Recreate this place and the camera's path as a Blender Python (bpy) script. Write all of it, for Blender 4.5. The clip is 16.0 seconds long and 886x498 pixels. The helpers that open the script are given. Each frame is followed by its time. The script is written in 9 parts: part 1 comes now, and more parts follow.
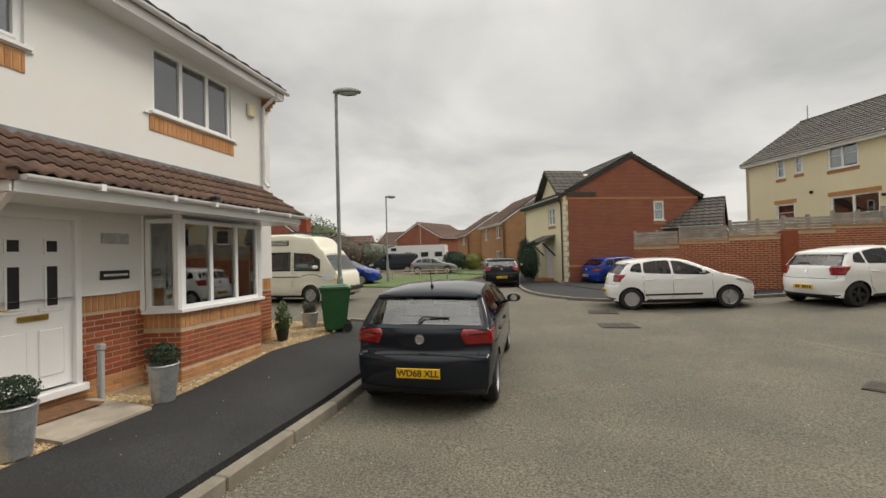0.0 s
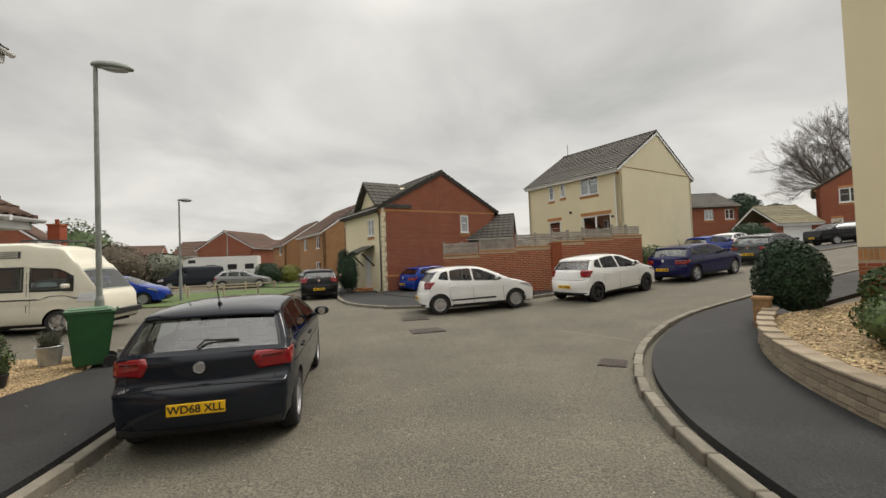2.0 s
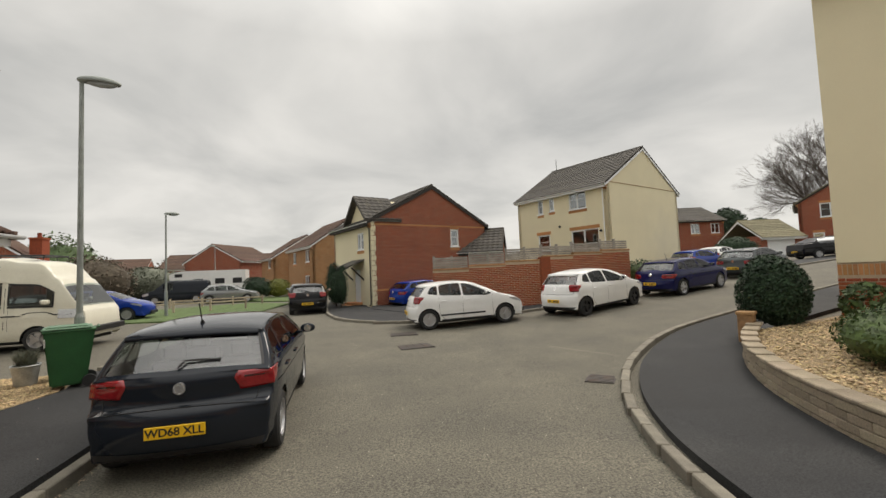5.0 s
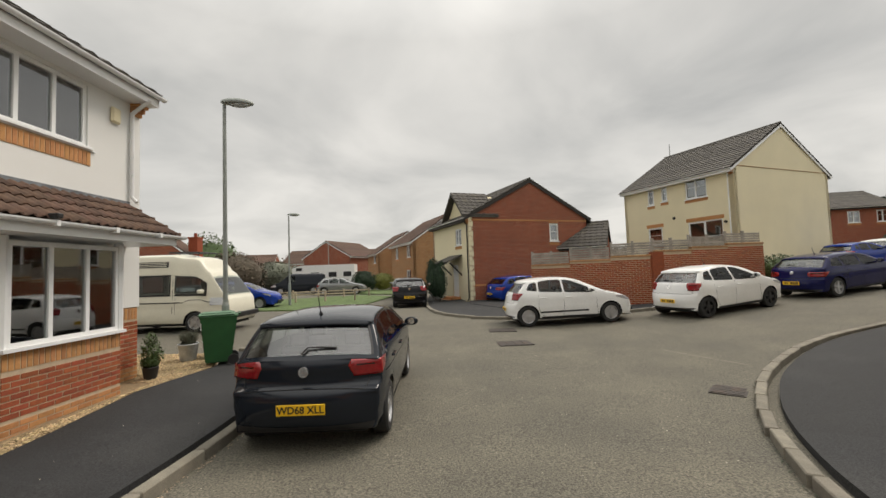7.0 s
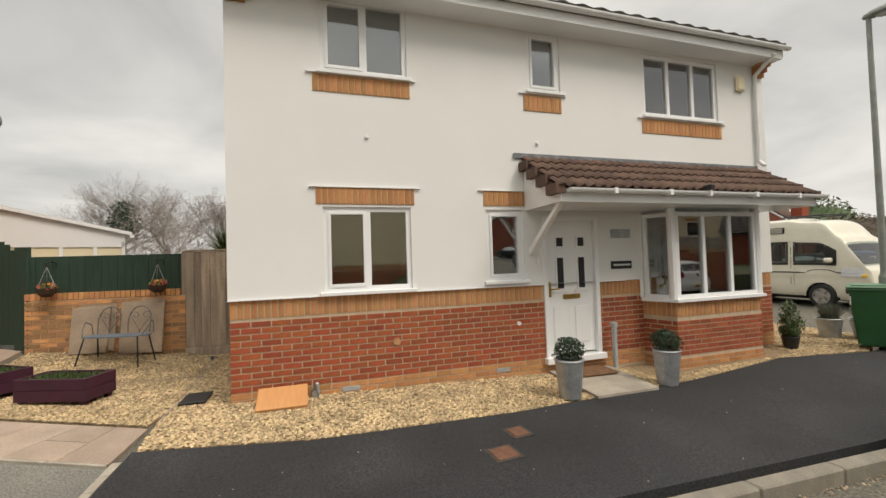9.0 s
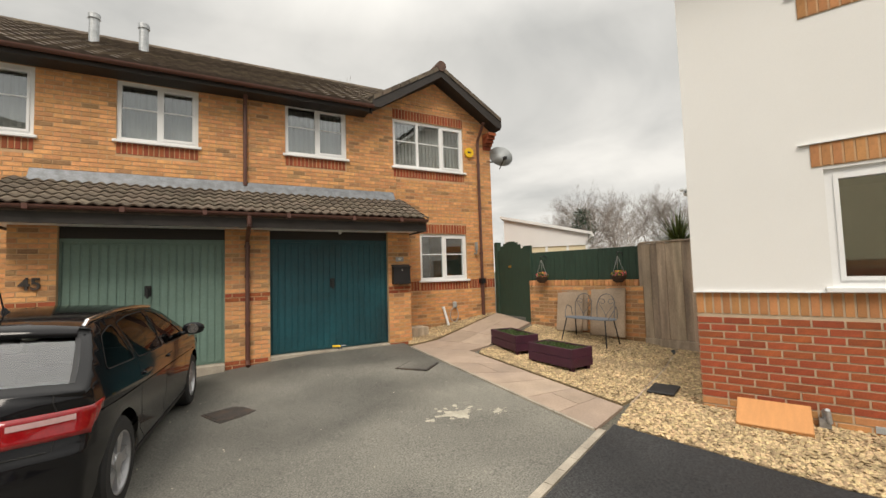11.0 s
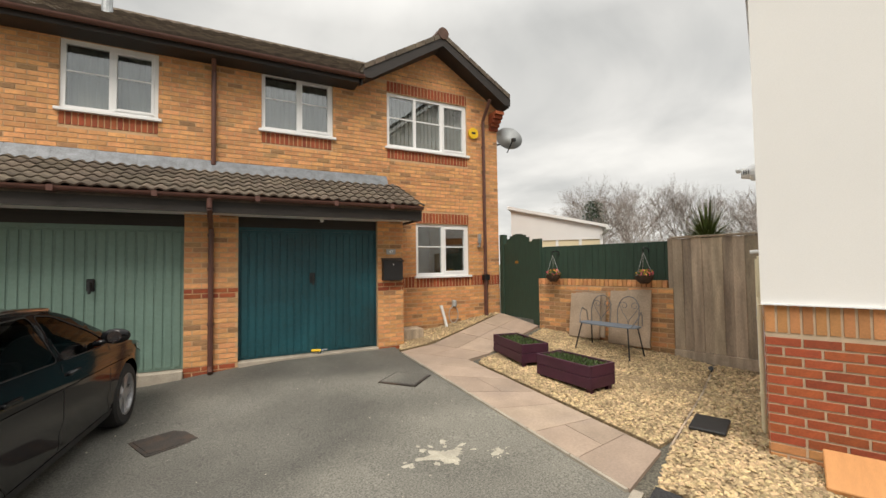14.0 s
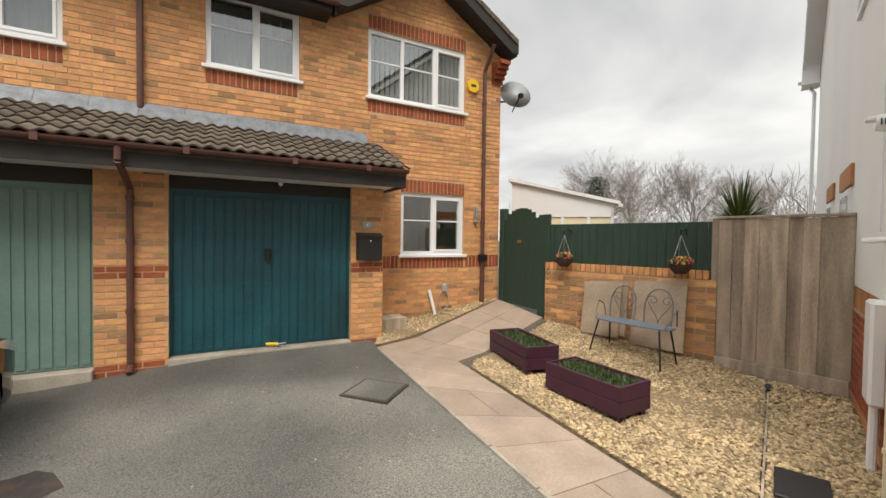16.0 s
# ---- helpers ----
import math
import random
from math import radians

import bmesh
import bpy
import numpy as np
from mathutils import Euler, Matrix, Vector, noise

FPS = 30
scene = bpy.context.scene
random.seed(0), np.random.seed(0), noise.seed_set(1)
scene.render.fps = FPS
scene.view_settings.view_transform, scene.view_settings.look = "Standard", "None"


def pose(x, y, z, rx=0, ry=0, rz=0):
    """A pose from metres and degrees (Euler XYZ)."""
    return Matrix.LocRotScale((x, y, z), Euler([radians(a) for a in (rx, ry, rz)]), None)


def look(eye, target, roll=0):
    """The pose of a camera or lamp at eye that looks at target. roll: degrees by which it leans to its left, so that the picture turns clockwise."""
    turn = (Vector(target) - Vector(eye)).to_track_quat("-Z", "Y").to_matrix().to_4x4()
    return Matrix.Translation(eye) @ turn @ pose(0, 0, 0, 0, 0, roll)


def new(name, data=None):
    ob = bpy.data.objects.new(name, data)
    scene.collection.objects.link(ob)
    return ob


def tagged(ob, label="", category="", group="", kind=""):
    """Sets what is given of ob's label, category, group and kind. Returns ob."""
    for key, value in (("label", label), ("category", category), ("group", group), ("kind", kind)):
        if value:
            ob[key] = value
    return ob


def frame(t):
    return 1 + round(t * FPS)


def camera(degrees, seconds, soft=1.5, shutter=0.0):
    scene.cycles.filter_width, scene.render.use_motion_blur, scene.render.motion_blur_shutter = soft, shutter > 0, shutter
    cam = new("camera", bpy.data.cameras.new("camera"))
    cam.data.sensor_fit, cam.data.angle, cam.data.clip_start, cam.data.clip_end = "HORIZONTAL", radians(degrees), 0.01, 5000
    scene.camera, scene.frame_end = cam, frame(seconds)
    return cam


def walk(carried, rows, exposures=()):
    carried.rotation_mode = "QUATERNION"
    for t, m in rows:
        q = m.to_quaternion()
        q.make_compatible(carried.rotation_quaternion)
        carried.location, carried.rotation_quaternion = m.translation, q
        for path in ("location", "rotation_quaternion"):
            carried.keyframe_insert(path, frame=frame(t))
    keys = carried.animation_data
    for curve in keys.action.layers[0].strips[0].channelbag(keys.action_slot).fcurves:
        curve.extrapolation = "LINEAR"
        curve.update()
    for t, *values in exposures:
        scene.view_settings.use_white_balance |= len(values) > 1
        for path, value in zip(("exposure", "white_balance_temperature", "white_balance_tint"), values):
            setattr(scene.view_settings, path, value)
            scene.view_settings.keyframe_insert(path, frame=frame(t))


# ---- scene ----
cam = camera(94.3, 16.0)

PATH = [
    (0, (5.592, 1.155, 1.59), (5.136, 3.102, 1.62), -1.5),
    (0.5, (5.609, 1.183, 1.59), (5.397, 3.171, 1.633), -1.6),
    (1, (5.647, 1.26, 1.555), (5.673, 3.259, 1.612), -1.9),
    (1.5, (5.755, 1.26, 1.576), (5.98, 3.247, 1.634), -2.2),
    (2, (5.826, 1.286, 1.579), (6.211, 3.248, 1.632), -2.3),
    (2.5, (5.802, 1.327, 1.572), (6.149, 3.296, 1.618), -2.4),
    (3, (5.734, 1.338, 1.587), (5.857, 3.334, 1.639), -2.6),
    (3.5, (5.706, 1.299, 1.599), (5.695, 3.297, 1.672), -2.9),
    (4, (5.754, 1.346, 1.583), (5.878, 3.34, 1.678), -2.7),
    (4.2, (5.775, 1.34, 1.59), (6.015, 3.323, 1.693), -2.6),
    (6.3, (6.0, 1.155, 1.67), (6.488, 3.09, 1.787), -2.3),
    (6.5, (5.967, 1.172, 1.672), (6.332, 3.135, 1.787), -2.2),
    (6.7, (5.92, 1.225, 1.665), (6.134, 3.21, 1.776), -2.1),
    (7, (5.84, 1.293, 1.655), (5.805, 3.29, 1.763), -2.0),
    (7.5, (5.713, 1.276, 1.645), (5.168, 3.198, 1.739), -1.8),
    (8, (5.578, 1.176, 1.642), (4.486, 2.85, 1.717), -1.6),
    (8.5, (5.448, 1.051, 1.63), (3.871, 2.279, 1.687), -1.6),
    (9, (5.316, 0.915, 1.584), (3.413, 1.525, 1.643), -1.8),
    (9.5, (5.202, 0.787, 1.56), (3.204, 0.728, 1.616), -2.2),
    (10, (5.132, 0.707, 1.487), (3.252, 0.033, 1.574), -2.3),
    (10.2, (5.115, 0.69, 1.475), (3.322, -0.192, 1.562), -2.2),
    (12.3, (4.99, 0.6, 1.475), (3.523, -0.754, 1.601), -1.6),
    (12.5, (4.945, 0.553, 1.48), (3.439, -0.758, 1.606), -1.5),
    (13, (4.716, 0.356, 1.518), (3.183, -0.924, 1.634), -1.1),
    (13.5, (4.466, 0.246, 1.515), (2.935, -1.036, 1.607), -1.2),
    (14, (4.17, 0.144, 1.542), (2.634, -1.135, 1.619), -0.8),
    (14.5, (3.881, -0.071, 1.516), (2.338, -1.343, 1.522), -0.7),
    (15, (3.655, -0.29, 1.561), (2.098, -1.546, 1.535), -0.6),
    (15.5, (3.342, -0.45, 1.575), (1.784, -1.704, 1.568), 0.2),
    (16, (3.098, -0.624, 1.599), (1.546, -1.885, 1.551), 0.8),
]
EXPOSE = [(0, 0.42, 7250, 12.3), (8.0, 0.42, 7250, 12.3), (10.0, 0.6, 7350, 12.3), (12.5, 0.66, 7350, 12.3), (16.0, 0.75, 7000, 12.3)]
walk(cam, [(t, look(eye, target, roll)) for t, eye, target, roll in PATH], EXPOSE)

# ---- light ----
SUN_EL, SUN_AZ = radians(52), radians(55)
world = bpy.data.worlds.new("overcast_sky")
scene.world = world
world.use_nodes = True
wn, wl = world.node_tree.nodes, world.node_tree.links
wn.clear()


def wnode(kind, **values):
    n = wn.new(kind)
    for k, v in values.items():
        n.inputs[int(k[1:])].default_value = v
    return n


w_out, w_bg = wn.new("ShaderNodeOutputWorld"), wn.new("ShaderNodeBackground")
w_sky = wn.new("ShaderNodeTexSky")
w_sky.sky_type, w_sky.sun_disc = "NISHITA", False
w_sky.sun_elevation, w_sky.sun_rotation = SUN_EL, SUN_AZ
w_co = wn.new("ShaderNodeTexCoord")
w_sep = wn.new("ShaderNodeSeparateXYZ")
wl.new(w_co.outputs["Generated"], w_sep.inputs[0])
w_up = wn.new("ShaderNodeMath"); w_up.operation = "MAXIMUM"; w_up.inputs[1].default_value = 0.0
wl.new(w_sep.outputs[2], w_up.inputs[0])
w_add = wn.new("ShaderNodeMath"); w_add.operation = "ADD"; w_add.inputs[1].default_value = 0.22
wl.new(w_up.outputs[0], w_add.inputs[0])
w_px = wn.new("ShaderNodeMath"); w_px.operation = "DIVIDE"
w_py = wn.new("ShaderNodeMath"); w_py.operation = "DIVIDE"
wl.new(w_sep.outputs[0], w_px.inputs[0]); wl.new(w_add.outputs[0], w_px.inputs[1])
wl.new(w_sep.outputs[1], w_py.inputs[0]); wl.new(w_add.outputs[0], w_py.inputs[1])
w_com = wn.new("ShaderNodeCombineXYZ")
wl.new(w_px.outputs[0], w_com.inputs[0]); wl.new(w_py.outputs[0], w_com.inputs[1])
w_n1 = wn.new("ShaderNodeTexNoise")
w_n1.inputs["Scale"].default_value, w_n1.inputs["Detail"].default_value, w_n1.inputs["Roughness"].default_value = 1.1, 6.0, 0.5
w_n1.inputs["Distortion"].default_value = 0.4
wl.new(w_com.outputs[0], w_n1.inputs["Vector"])
w_ramp = wn.new("ShaderNodeValToRGB")
w_ramp.color_ramp.elements[0].position, w_ramp.color_ramp.elements[0].color = 0.30, (0.352, 0.378, 0.395, 1)
w_ramp.color_ramp.elements[1].position, w_ramp.color_ramp.elements[1].color = 0.62, (0.585, 0.612, 0.625, 1)
wl.new(w_n1.outputs["Fac"], w_ramp.inputs[0])
# an overcast sky is brightest overhead
w_lift = wn.new("ShaderNodeMapRange")
w_lift.inputs[1].default_value, w_lift.inputs[2].default_value = 0.50, 0.95
w_lift.inputs[3].default_value, w_lift.inputs[4].default_value = 1.0, 2.75
wl.new(w_up.outputs[0], w_lift.inputs[0])
w_mul = wn.new("ShaderNodeVectorMath"); w_mul.operation = "SCALE"
wl.new(w_ramp.outputs[0], w_mul.inputs[0]); wl.new(w_lift.outputs[0], w_mul.inputs[3])
w_sc = wn.new("ShaderNodeVectorMath"); w_sc.operation = "SCALE"; w_sc.inputs[3].default_value = 0.05
wl.new(w_sky.outputs[0], w_sc.inputs[0])
w_mix = wn.new("ShaderNodeMix"); w_mix.data_type = "RGBA"; w_mix.inputs[0].default_value = 0.93
wl.new(w_sc.outputs[0], w_mix.inputs[6]); wl.new(w_mul.outputs[0], w_mix.inputs[7])
wl.new(w_mix.outputs[2], w_bg.inputs[0])
w_bg.inputs[1].default_value = 1.0
wl.new(w_bg.outputs[0], w_out.inputs[0])

sun_data = bpy.data.lights.new("sun", "SUN")
sun_data.energy, sun_data.angle, sun_data.color = 1.55, radians(25), (1.0, 0.97, 0.93)
sun = new("sun", sun_data)
sun.matrix_world = look((30 * math.cos(SUN_EL) * math.sin(SUN_AZ), 30 * math.cos(SUN_EL) * math.cos(SUN_AZ), 30 * math.sin(SUN_EL)), (0, 0, 0))


# ---- materials ----
def material(name, colour, rough=0.6, metal=0.0, vary=0.15, scale=6.0, fine=60.0, bump=0.2, bump_scale=None, second=None,
             second_amount=0.5, random_vary=0.0, coat=0.0, stretch=(1, 1, 1), spec=0.5, depth=0.004, speck=0.0):
    m = bpy.data.materials.new(name)
    m.use_nodes = True
    nt = m.node_tree
    bsdf = nt.nodes["Principled BSDF"]
    co = nt.nodes.new("ShaderNodeTexCoord")
    mp = nt.nodes.new("ShaderNodeMapping")
    mp.inputs["Scale"].default_value = stretch
    nt.links.new(co.outputs["Object"], mp.inputs[0])
    big, small = nt.nodes.new("ShaderNodeTexNoise"), nt.nodes.new("ShaderNodeTexNoise")
    for n, s, d in ((big, scale, 5.0), (small, fine, 3.0)):
        n.inputs["Scale"].default_value, n.inputs["Detail"].default_value = s, d
        nt.links.new(mp.outputs[0], n.inputs["Vector"])
    c1 = tuple(max(0.0, v * (1 - vary)) for v in colour) + (1,)
    c2 = tuple(min(1.0, v * (1 + vary)) for v in colour) + (1,)
    mix = nt.nodes.new("ShaderNodeMix"); mix.data_type = "RGBA"
    rg = nt.nodes.new("ShaderNodeMapRange"); rg.inputs[1].default_value, rg.inputs[2].default_value = 0.3, 0.7
    nt.links.new(big.outputs["Fac"], rg.inputs[0])
    nt.links.new(rg.outputs[0], mix.inputs[0])
    mix.inputs[6].default_value, mix.inputs[7].default_value = c1, c2
    col = mix.outputs[2]
    if second:
        m2 = nt.nodes.new("ShaderNodeMix"); m2.data_type = "RGBA"
        r2 = nt.nodes.new("ShaderNodeMapRange")
        r2.inputs[1].default_value, r2.inputs[2].default_value = 0.5, 0.72
        r2.inputs[4].default_value = second_amount
        n3 = nt.nodes.new("ShaderNodeTexNoise")
        n3.inputs["Scale"].default_value, n3.inputs["Detail"].default_value = scale * 0.45, 6.0
        nt.links.new(mp.outputs[0], n3.inputs["Vector"])
        nt.links.new(n3.outputs["Fac"], r2.inputs[0]); nt.links.new(r2.outputs[0], m2.inputs[0])
        nt.links.new(col, m2.inputs[6]); m2.inputs[7].default_value = (*second, 1)
        col = m2.outputs[2]
    hsv = nt.nodes.new("ShaderNodeHueSaturation")
    r3 = nt.nodes.new("ShaderNodeMapRange")
    r3.inputs[1].default_value, r3.inputs[2].default_value = 0.3, 0.7
    r3.inputs[3].default_value, r3.inputs[4].default_value = 1 - (speck or vary * 0.7), 1 + (speck or vary * 0.7)
    nt.links.new(small.outputs["Fac"], r3.inputs[0])
    value = r3.outputs[0]
    if random_vary:
        oi, geo = nt.nodes.new("ShaderNodeObjectInfo"), nt.nodes.new("ShaderNodeNewGeometry")
        ad = nt.nodes.new("ShaderNodeMath"); ad.operation = "ADD"
        nt.links.new(oi.outputs["Random"], ad.inputs[0]); nt.links.new(geo.outputs["Random Per Island"], ad.inputs[1])
        fr = nt.nodes.new("ShaderNodeMath"); fr.operation = "FRACT"
        nt.links.new(ad.outputs[0], fr.inputs[0])
        r4 = nt.nodes.new("ShaderNodeMapRange")
        r4.inputs[3].default_value, r4.inputs[4].default_value = 1 - random_vary, 1 + random_vary * 0.7
        nt.links.new(fr.outputs[0], r4.inputs[0])
        mu = nt.nodes.new("ShaderNodeMath"); mu.operation = "MULTIPLY"
        nt.links.new(r4.outputs[0], mu.inputs[0]); nt.links.new(value, mu.inputs[1])
        value = mu.outputs[0]
        hu = nt.nodes.new("ShaderNodeMapRange")
        hu.inputs[3].default_value, hu.inputs[4].default_value = 0.5 - 0.03 * random_vary, 0.5 + 0.03 * random_vary
        m7 = nt.nodes.new("ShaderNodeMath"); m7.operation = "MULTIPLY"; m7.inputs[1].default_value = 7.3
        f7 = nt.nodes.new("ShaderNodeMath"); f7.operation = "FRACT"
        nt.links.new(fr.outputs[0], m7.inputs[0]); nt.links.new(m7.outputs[0], f7.inputs[0])
        nt.links.new(f7.outputs[0], hu.inputs[0]); nt.links.new(hu.outputs[0], hsv.inputs["Hue"])
    nt.links.new(value, hsv.inputs["Value"]); nt.links.new(col, hsv.inputs["Color"])
    nt.links.new(hsv.outputs[0], bsdf.inputs["Base Color"])
    bsdf.inputs["Metallic"].default_value = metal
    bsdf.inputs["Specular IOR Level"].default_value = spec
    rr = nt.nodes.new("ShaderNodeMapRange")
    rr.inputs[3].default_value, rr.inputs[4].default_value = max(0.02, rough * 0.85), min(1, rough * 1.15)
    nt.links.new(big.outputs["Fac"], rr.inputs[0]); nt.links.new(rr.outputs[0], bsdf.inputs["Roughness"])
    if coat:
        bsdf.inputs["Coat Weight"].default_value, bsdf.inputs["Coat Roughness"].default_value = coat, 0.05
    if bump:
        bn = nt.nodes.new("ShaderNodeBump")
        bn.inputs["Strength"].default_value, bn.inputs["Distance"].default_value = bump, depth
        src = small
        if bump_scale:
            src = nt.nodes.new("ShaderNodeTexNoise")
            src.inputs["Scale"].default_value, src.inputs["Detail"].default_value = bump_scale, 4.0
            nt.links.new(mp.outputs[0], src.inputs["Vector"])
        nt.links.new(src.outputs["Fac"], bn.inputs["Height"]); nt.links.new(bn.outputs[0], bsdf.inputs["Normal"])
    return m


def glass_material(name, tint=(0.75, 0.8, 0.8), gloss=0.09, ior=1.5):
    m = bpy.data.materials.new(name)
    m.use_nodes = True
    nt = m.node_tree
    nt.nodes.clear()
    out, mix = nt.nodes.new("ShaderNodeOutputMaterial"), nt.nodes.new("ShaderNodeMixShader")
    tr, gl, fr = nt.nodes.new("ShaderNodeBsdfTransparent"), nt.nodes.new("ShaderNodeBsdfGlossy"), nt.nodes.new("ShaderNodeFresnel")
    tr.inputs[0].default_value = (*tint, 1)
    gl.inputs["Roughness"].default_value = 0.02
    fr.inputs[0].default_value = ior
    ad = nt.nodes.new("ShaderNodeMath"); ad.operation = "ADD"; ad.inputs[1].default_value = gloss; ad.use_clamp = True
    nt.links.new(fr.outputs[0], ad.inputs[0])
    nt.links.new(ad.outputs[0], mix.inputs[0]); nt.links.new(tr.outputs[0], mix.inputs[1]); nt.links.new(gl.outputs[0], mix.inputs[2])
    nt.links.new(mix.outputs[0], out.inputs[0])
    return m


M = {}
M["asphalt"] = material("asphalt_road", (0.118, 0.108, 0.083), 0.92, vary=0.16, scale=1.1, fine=48, speck=0.6, bump=1.0, bump_scale=70, second=(0.08, 0.075, 0.06), second_amount=0.6, depth=0.012)
M["tarmac"] = material("dark_tarmac", (0.019, 0.0195, 0.0205), 0.92, vary=0.3, scale=1.2, fine=60, speck=0.7, bump=0.7, bump_scale=160, second=(0.052, 0.052, 0.050), second_amount=0.5, depth=0.004)
M["drive"] = material("driveway_tarmac", (0.112, 0.108, 0.094), 0.85, vary=0.42, scale=0.55, fine=75, speck=0.5, bump=0.5, bump_scale=200, second=(0.26, 0.25, 0.21), second_amount=0.9, depth=0.006)
M["ground"] = material("rough_ground", (0.09, 0.10, 0.05), 0.95, vary=0.3, scale=0.3, fine=20, bump=0.3)
M["grass"] = material("lawn_grass", (0.085, 0.13, 0.04), 0.95, vary=0.35, scale=2, fine=120, bump=0.8, bump_scale=150, depth=0.02)
M["kerb"] = material("concrete_kerb", (0.185, 0.168, 0.134), 0.9, vary=0.22, scale=5, fine=90, bump=0.4, random_vary=0.14, second=(0.16, 0.14, 0.11), second_amount=0.6)
M["concrete"] = material("pale_concrete", (0.36, 0.32, 0.26), 0.9, vary=0.2, scale=4, fine=90, bump=0.3, second=(0.22, 0.19, 0.15), second_amount=0.5)
M["sandstone"] = material("indian_sandstone", (0.36, 0.275, 0.21), 0.8, vary=0.14, scale=3, fine=50, bump=0.25, random_vary=0.12, second=(0.28, 0.22, 0.19), second_amount=0.5)
M["gravel"] = material("buff_gravel", (0.48, 0.36, 0.205), 0.85, vary=0.25, scale=3, fine=30, bump=0.2, random_vary=0.45)
M["gravel_bed"] = material("gravel_bed", (0.27, 0.195, 0.11), 0.95, vary=0.35, scale=30, fine=90, bump=1.0, bump_scale=60, depth=0.02)
M["render_white"] = material("white_render", (0.74, 0.74, 0.72), 0.85, vary=0.03, scale=0.7, fine=140, bump=0.12, second=(0.62, 0.615, 0.58), second_amount=0.25)
M["render_cream"] = material("cream_render", (0.74, 0.66, 0.46), 0.9, vary=0.04, scale=0.6, fine=120, bump=0.12, second=(0.60, 0.55, 0.42), second_amount=0.3)
M["brick_red"] = material("red_brick", (0.30, 0.072, 0.027), 0.88, vary=0.18, scale=12, fine=90, bump=0.35, random_vary=0.22)
M["brick_tan"] = material("tan_brick", (0.46, 0.215, 0.085), 0.88, vary=0.15, scale=12, fine=90, bump=0.35, random_vary=0.2)
M["brick_buff"] = material("buff_brick", (0.63, 0.31, 0.13), 0.88, vary=0.15, scale=14, fine=90, bump=0.35, random_vary=0.22)
# smoky bricks; in the garden wall they also paint in shade
M["brick_dark"] = material("smoky_and_shade_brick", (0.36, 0.20, 0.095), 0.88, vary=0.2, scale=14, fine=90, bump=0.35, random_vary=0.25)
M["mortar"] = material("mortar", (0.47, 0.365, 0.255), 0.95, vary=0.12, scale=8, fine=120, bump=0.3)
M["mortar_buff"] = material("buff_mortar", (0.52, 0.335, 0.19), 0.95, vary=0.12, scale=8, fine=120, bump=0.3)
M["upvc"] = material("white_upvc", (0.78, 0.79, 0.79), 0.3, vary=0.02, scale=2, fine=30, bump=0)
M["tile_brown"] = material("brown_roof_tile", (0.105, 0.06, 0.042), 0.85, vary=0.25, scale=9, fine=70, bump=0.4, random_vary=0.25, second=(0.14, 0.09, 0.06), second_amount=0.5)
M["tile_grey"] = material("weathered_roof_tile", (0.115, 0.09, 0.068), 0.9, vary=0.3, scale=9, fine=70, bump=0.4, random_vary=0.25, second=(0.2, 0.165, 0.11), second_amount=0.6)
M["tile_dark"] = material("dark_roof_tile", (0.075, 0.068, 0.06), 0.9, vary=0.25, scale=5, fine=50, bump=0.4, random_vary=0.2, second=(0.13, 0.115, 0.08), second_amount=0.5)
M["tile_ochre"] = material("mossy_roof_tile", (0.2, 0.18, 0.11), 0.9, vary=0.25, scale=5, fine=50, bump=0.4, random_vary=0.2)
M["lead"] = material("lead_flashing", (0.17, 0.185, 0.2), 0.55, metal=0.3, vary=0.3, scale=9, fine=60, bump=0.3)
M["black_wood"] = material("dark_stained_wood", (0.022, 0.017, 0.014), 0.6, vary=0.3, scale=3, fine=30, bump=0.2, stretch=(1, 8, 8))
M["brown_plastic"] = material("brown_plastic", (0.105, 0.045, 0.034), 0.4, vary=0.12, scale=6, fine=40, bump=0.05)
M["glass"] = glass_material("window_glass", gloss=0.22)
M["rust"] = material("rusty_iron", (0.13, 0.06, 0.035), 0.85, vary=0.25, scale=14, fine=90, bump=0.4)
M["side_glass"] = glass_material("tinted_side_glass", (0.34, 0.38, 0.37), 0.0, 1.42)
M["car_glass"] = glass_material("car_glass", (0.74, 0.80, 0.80), 0.12, 1.5)
# near-black colour puts the shade of unlit rooms into inner surfaces
M["room_shade"] = material("painted_room_shade", (0.055, 0.05, 0.045), 0.9, vary=0.4, scale=1.5, fine=8, bump=0)
M["curtain"] = material("pale_curtain", (0.55, 0.53, 0.48), 0.9, vary=0.1, scale=4, fine=40, bump=0.2)
M["teal_paint"] = material("teal_garage_paint", (0.006, 0.064, 0.08), 0.45, vary=0.25, scale=1.6, fine=25, bump=0.08, second=(0.008, 0.022, 0.026), second_amount=0.75)
M["sage_paint"] = material("sage_garage_paint", (0.135, 0.215, 0.18), 0.45, vary=0.1, scale=2, fine=25, bump=0.05)
M["green_paint"] = material("dark_green_wood", (0.020, 0.048, 0.031), 0.7, vary=0.25, scale=5, fine=60, bump=0.3, stretch=(6, 6, 0.7))
M["fence_wood"] = material("weathered_fence_wood", (0.40, 0.32, 0.235), 0.9, vary=0.3, scale=2.2, fine=40, bump=0.4, random_vary=0.25, stretch=(5, 5, 0.6), second=(0.17, 0.13, 0.10), second_amount=0.6)
M["grey_fence"] = material("silvered_fence_wood", (0.30, 0.275, 0.24), 0.9, vary=0.25, scale=4, fine=40, bump=0.3, random_vary=0.18)
M["plum_paint"] = material("plum_painted_wood", (0.052, 0.012, 0.028), 0.55, vary=0.2, scale=6, fine=50, bump=0.15)
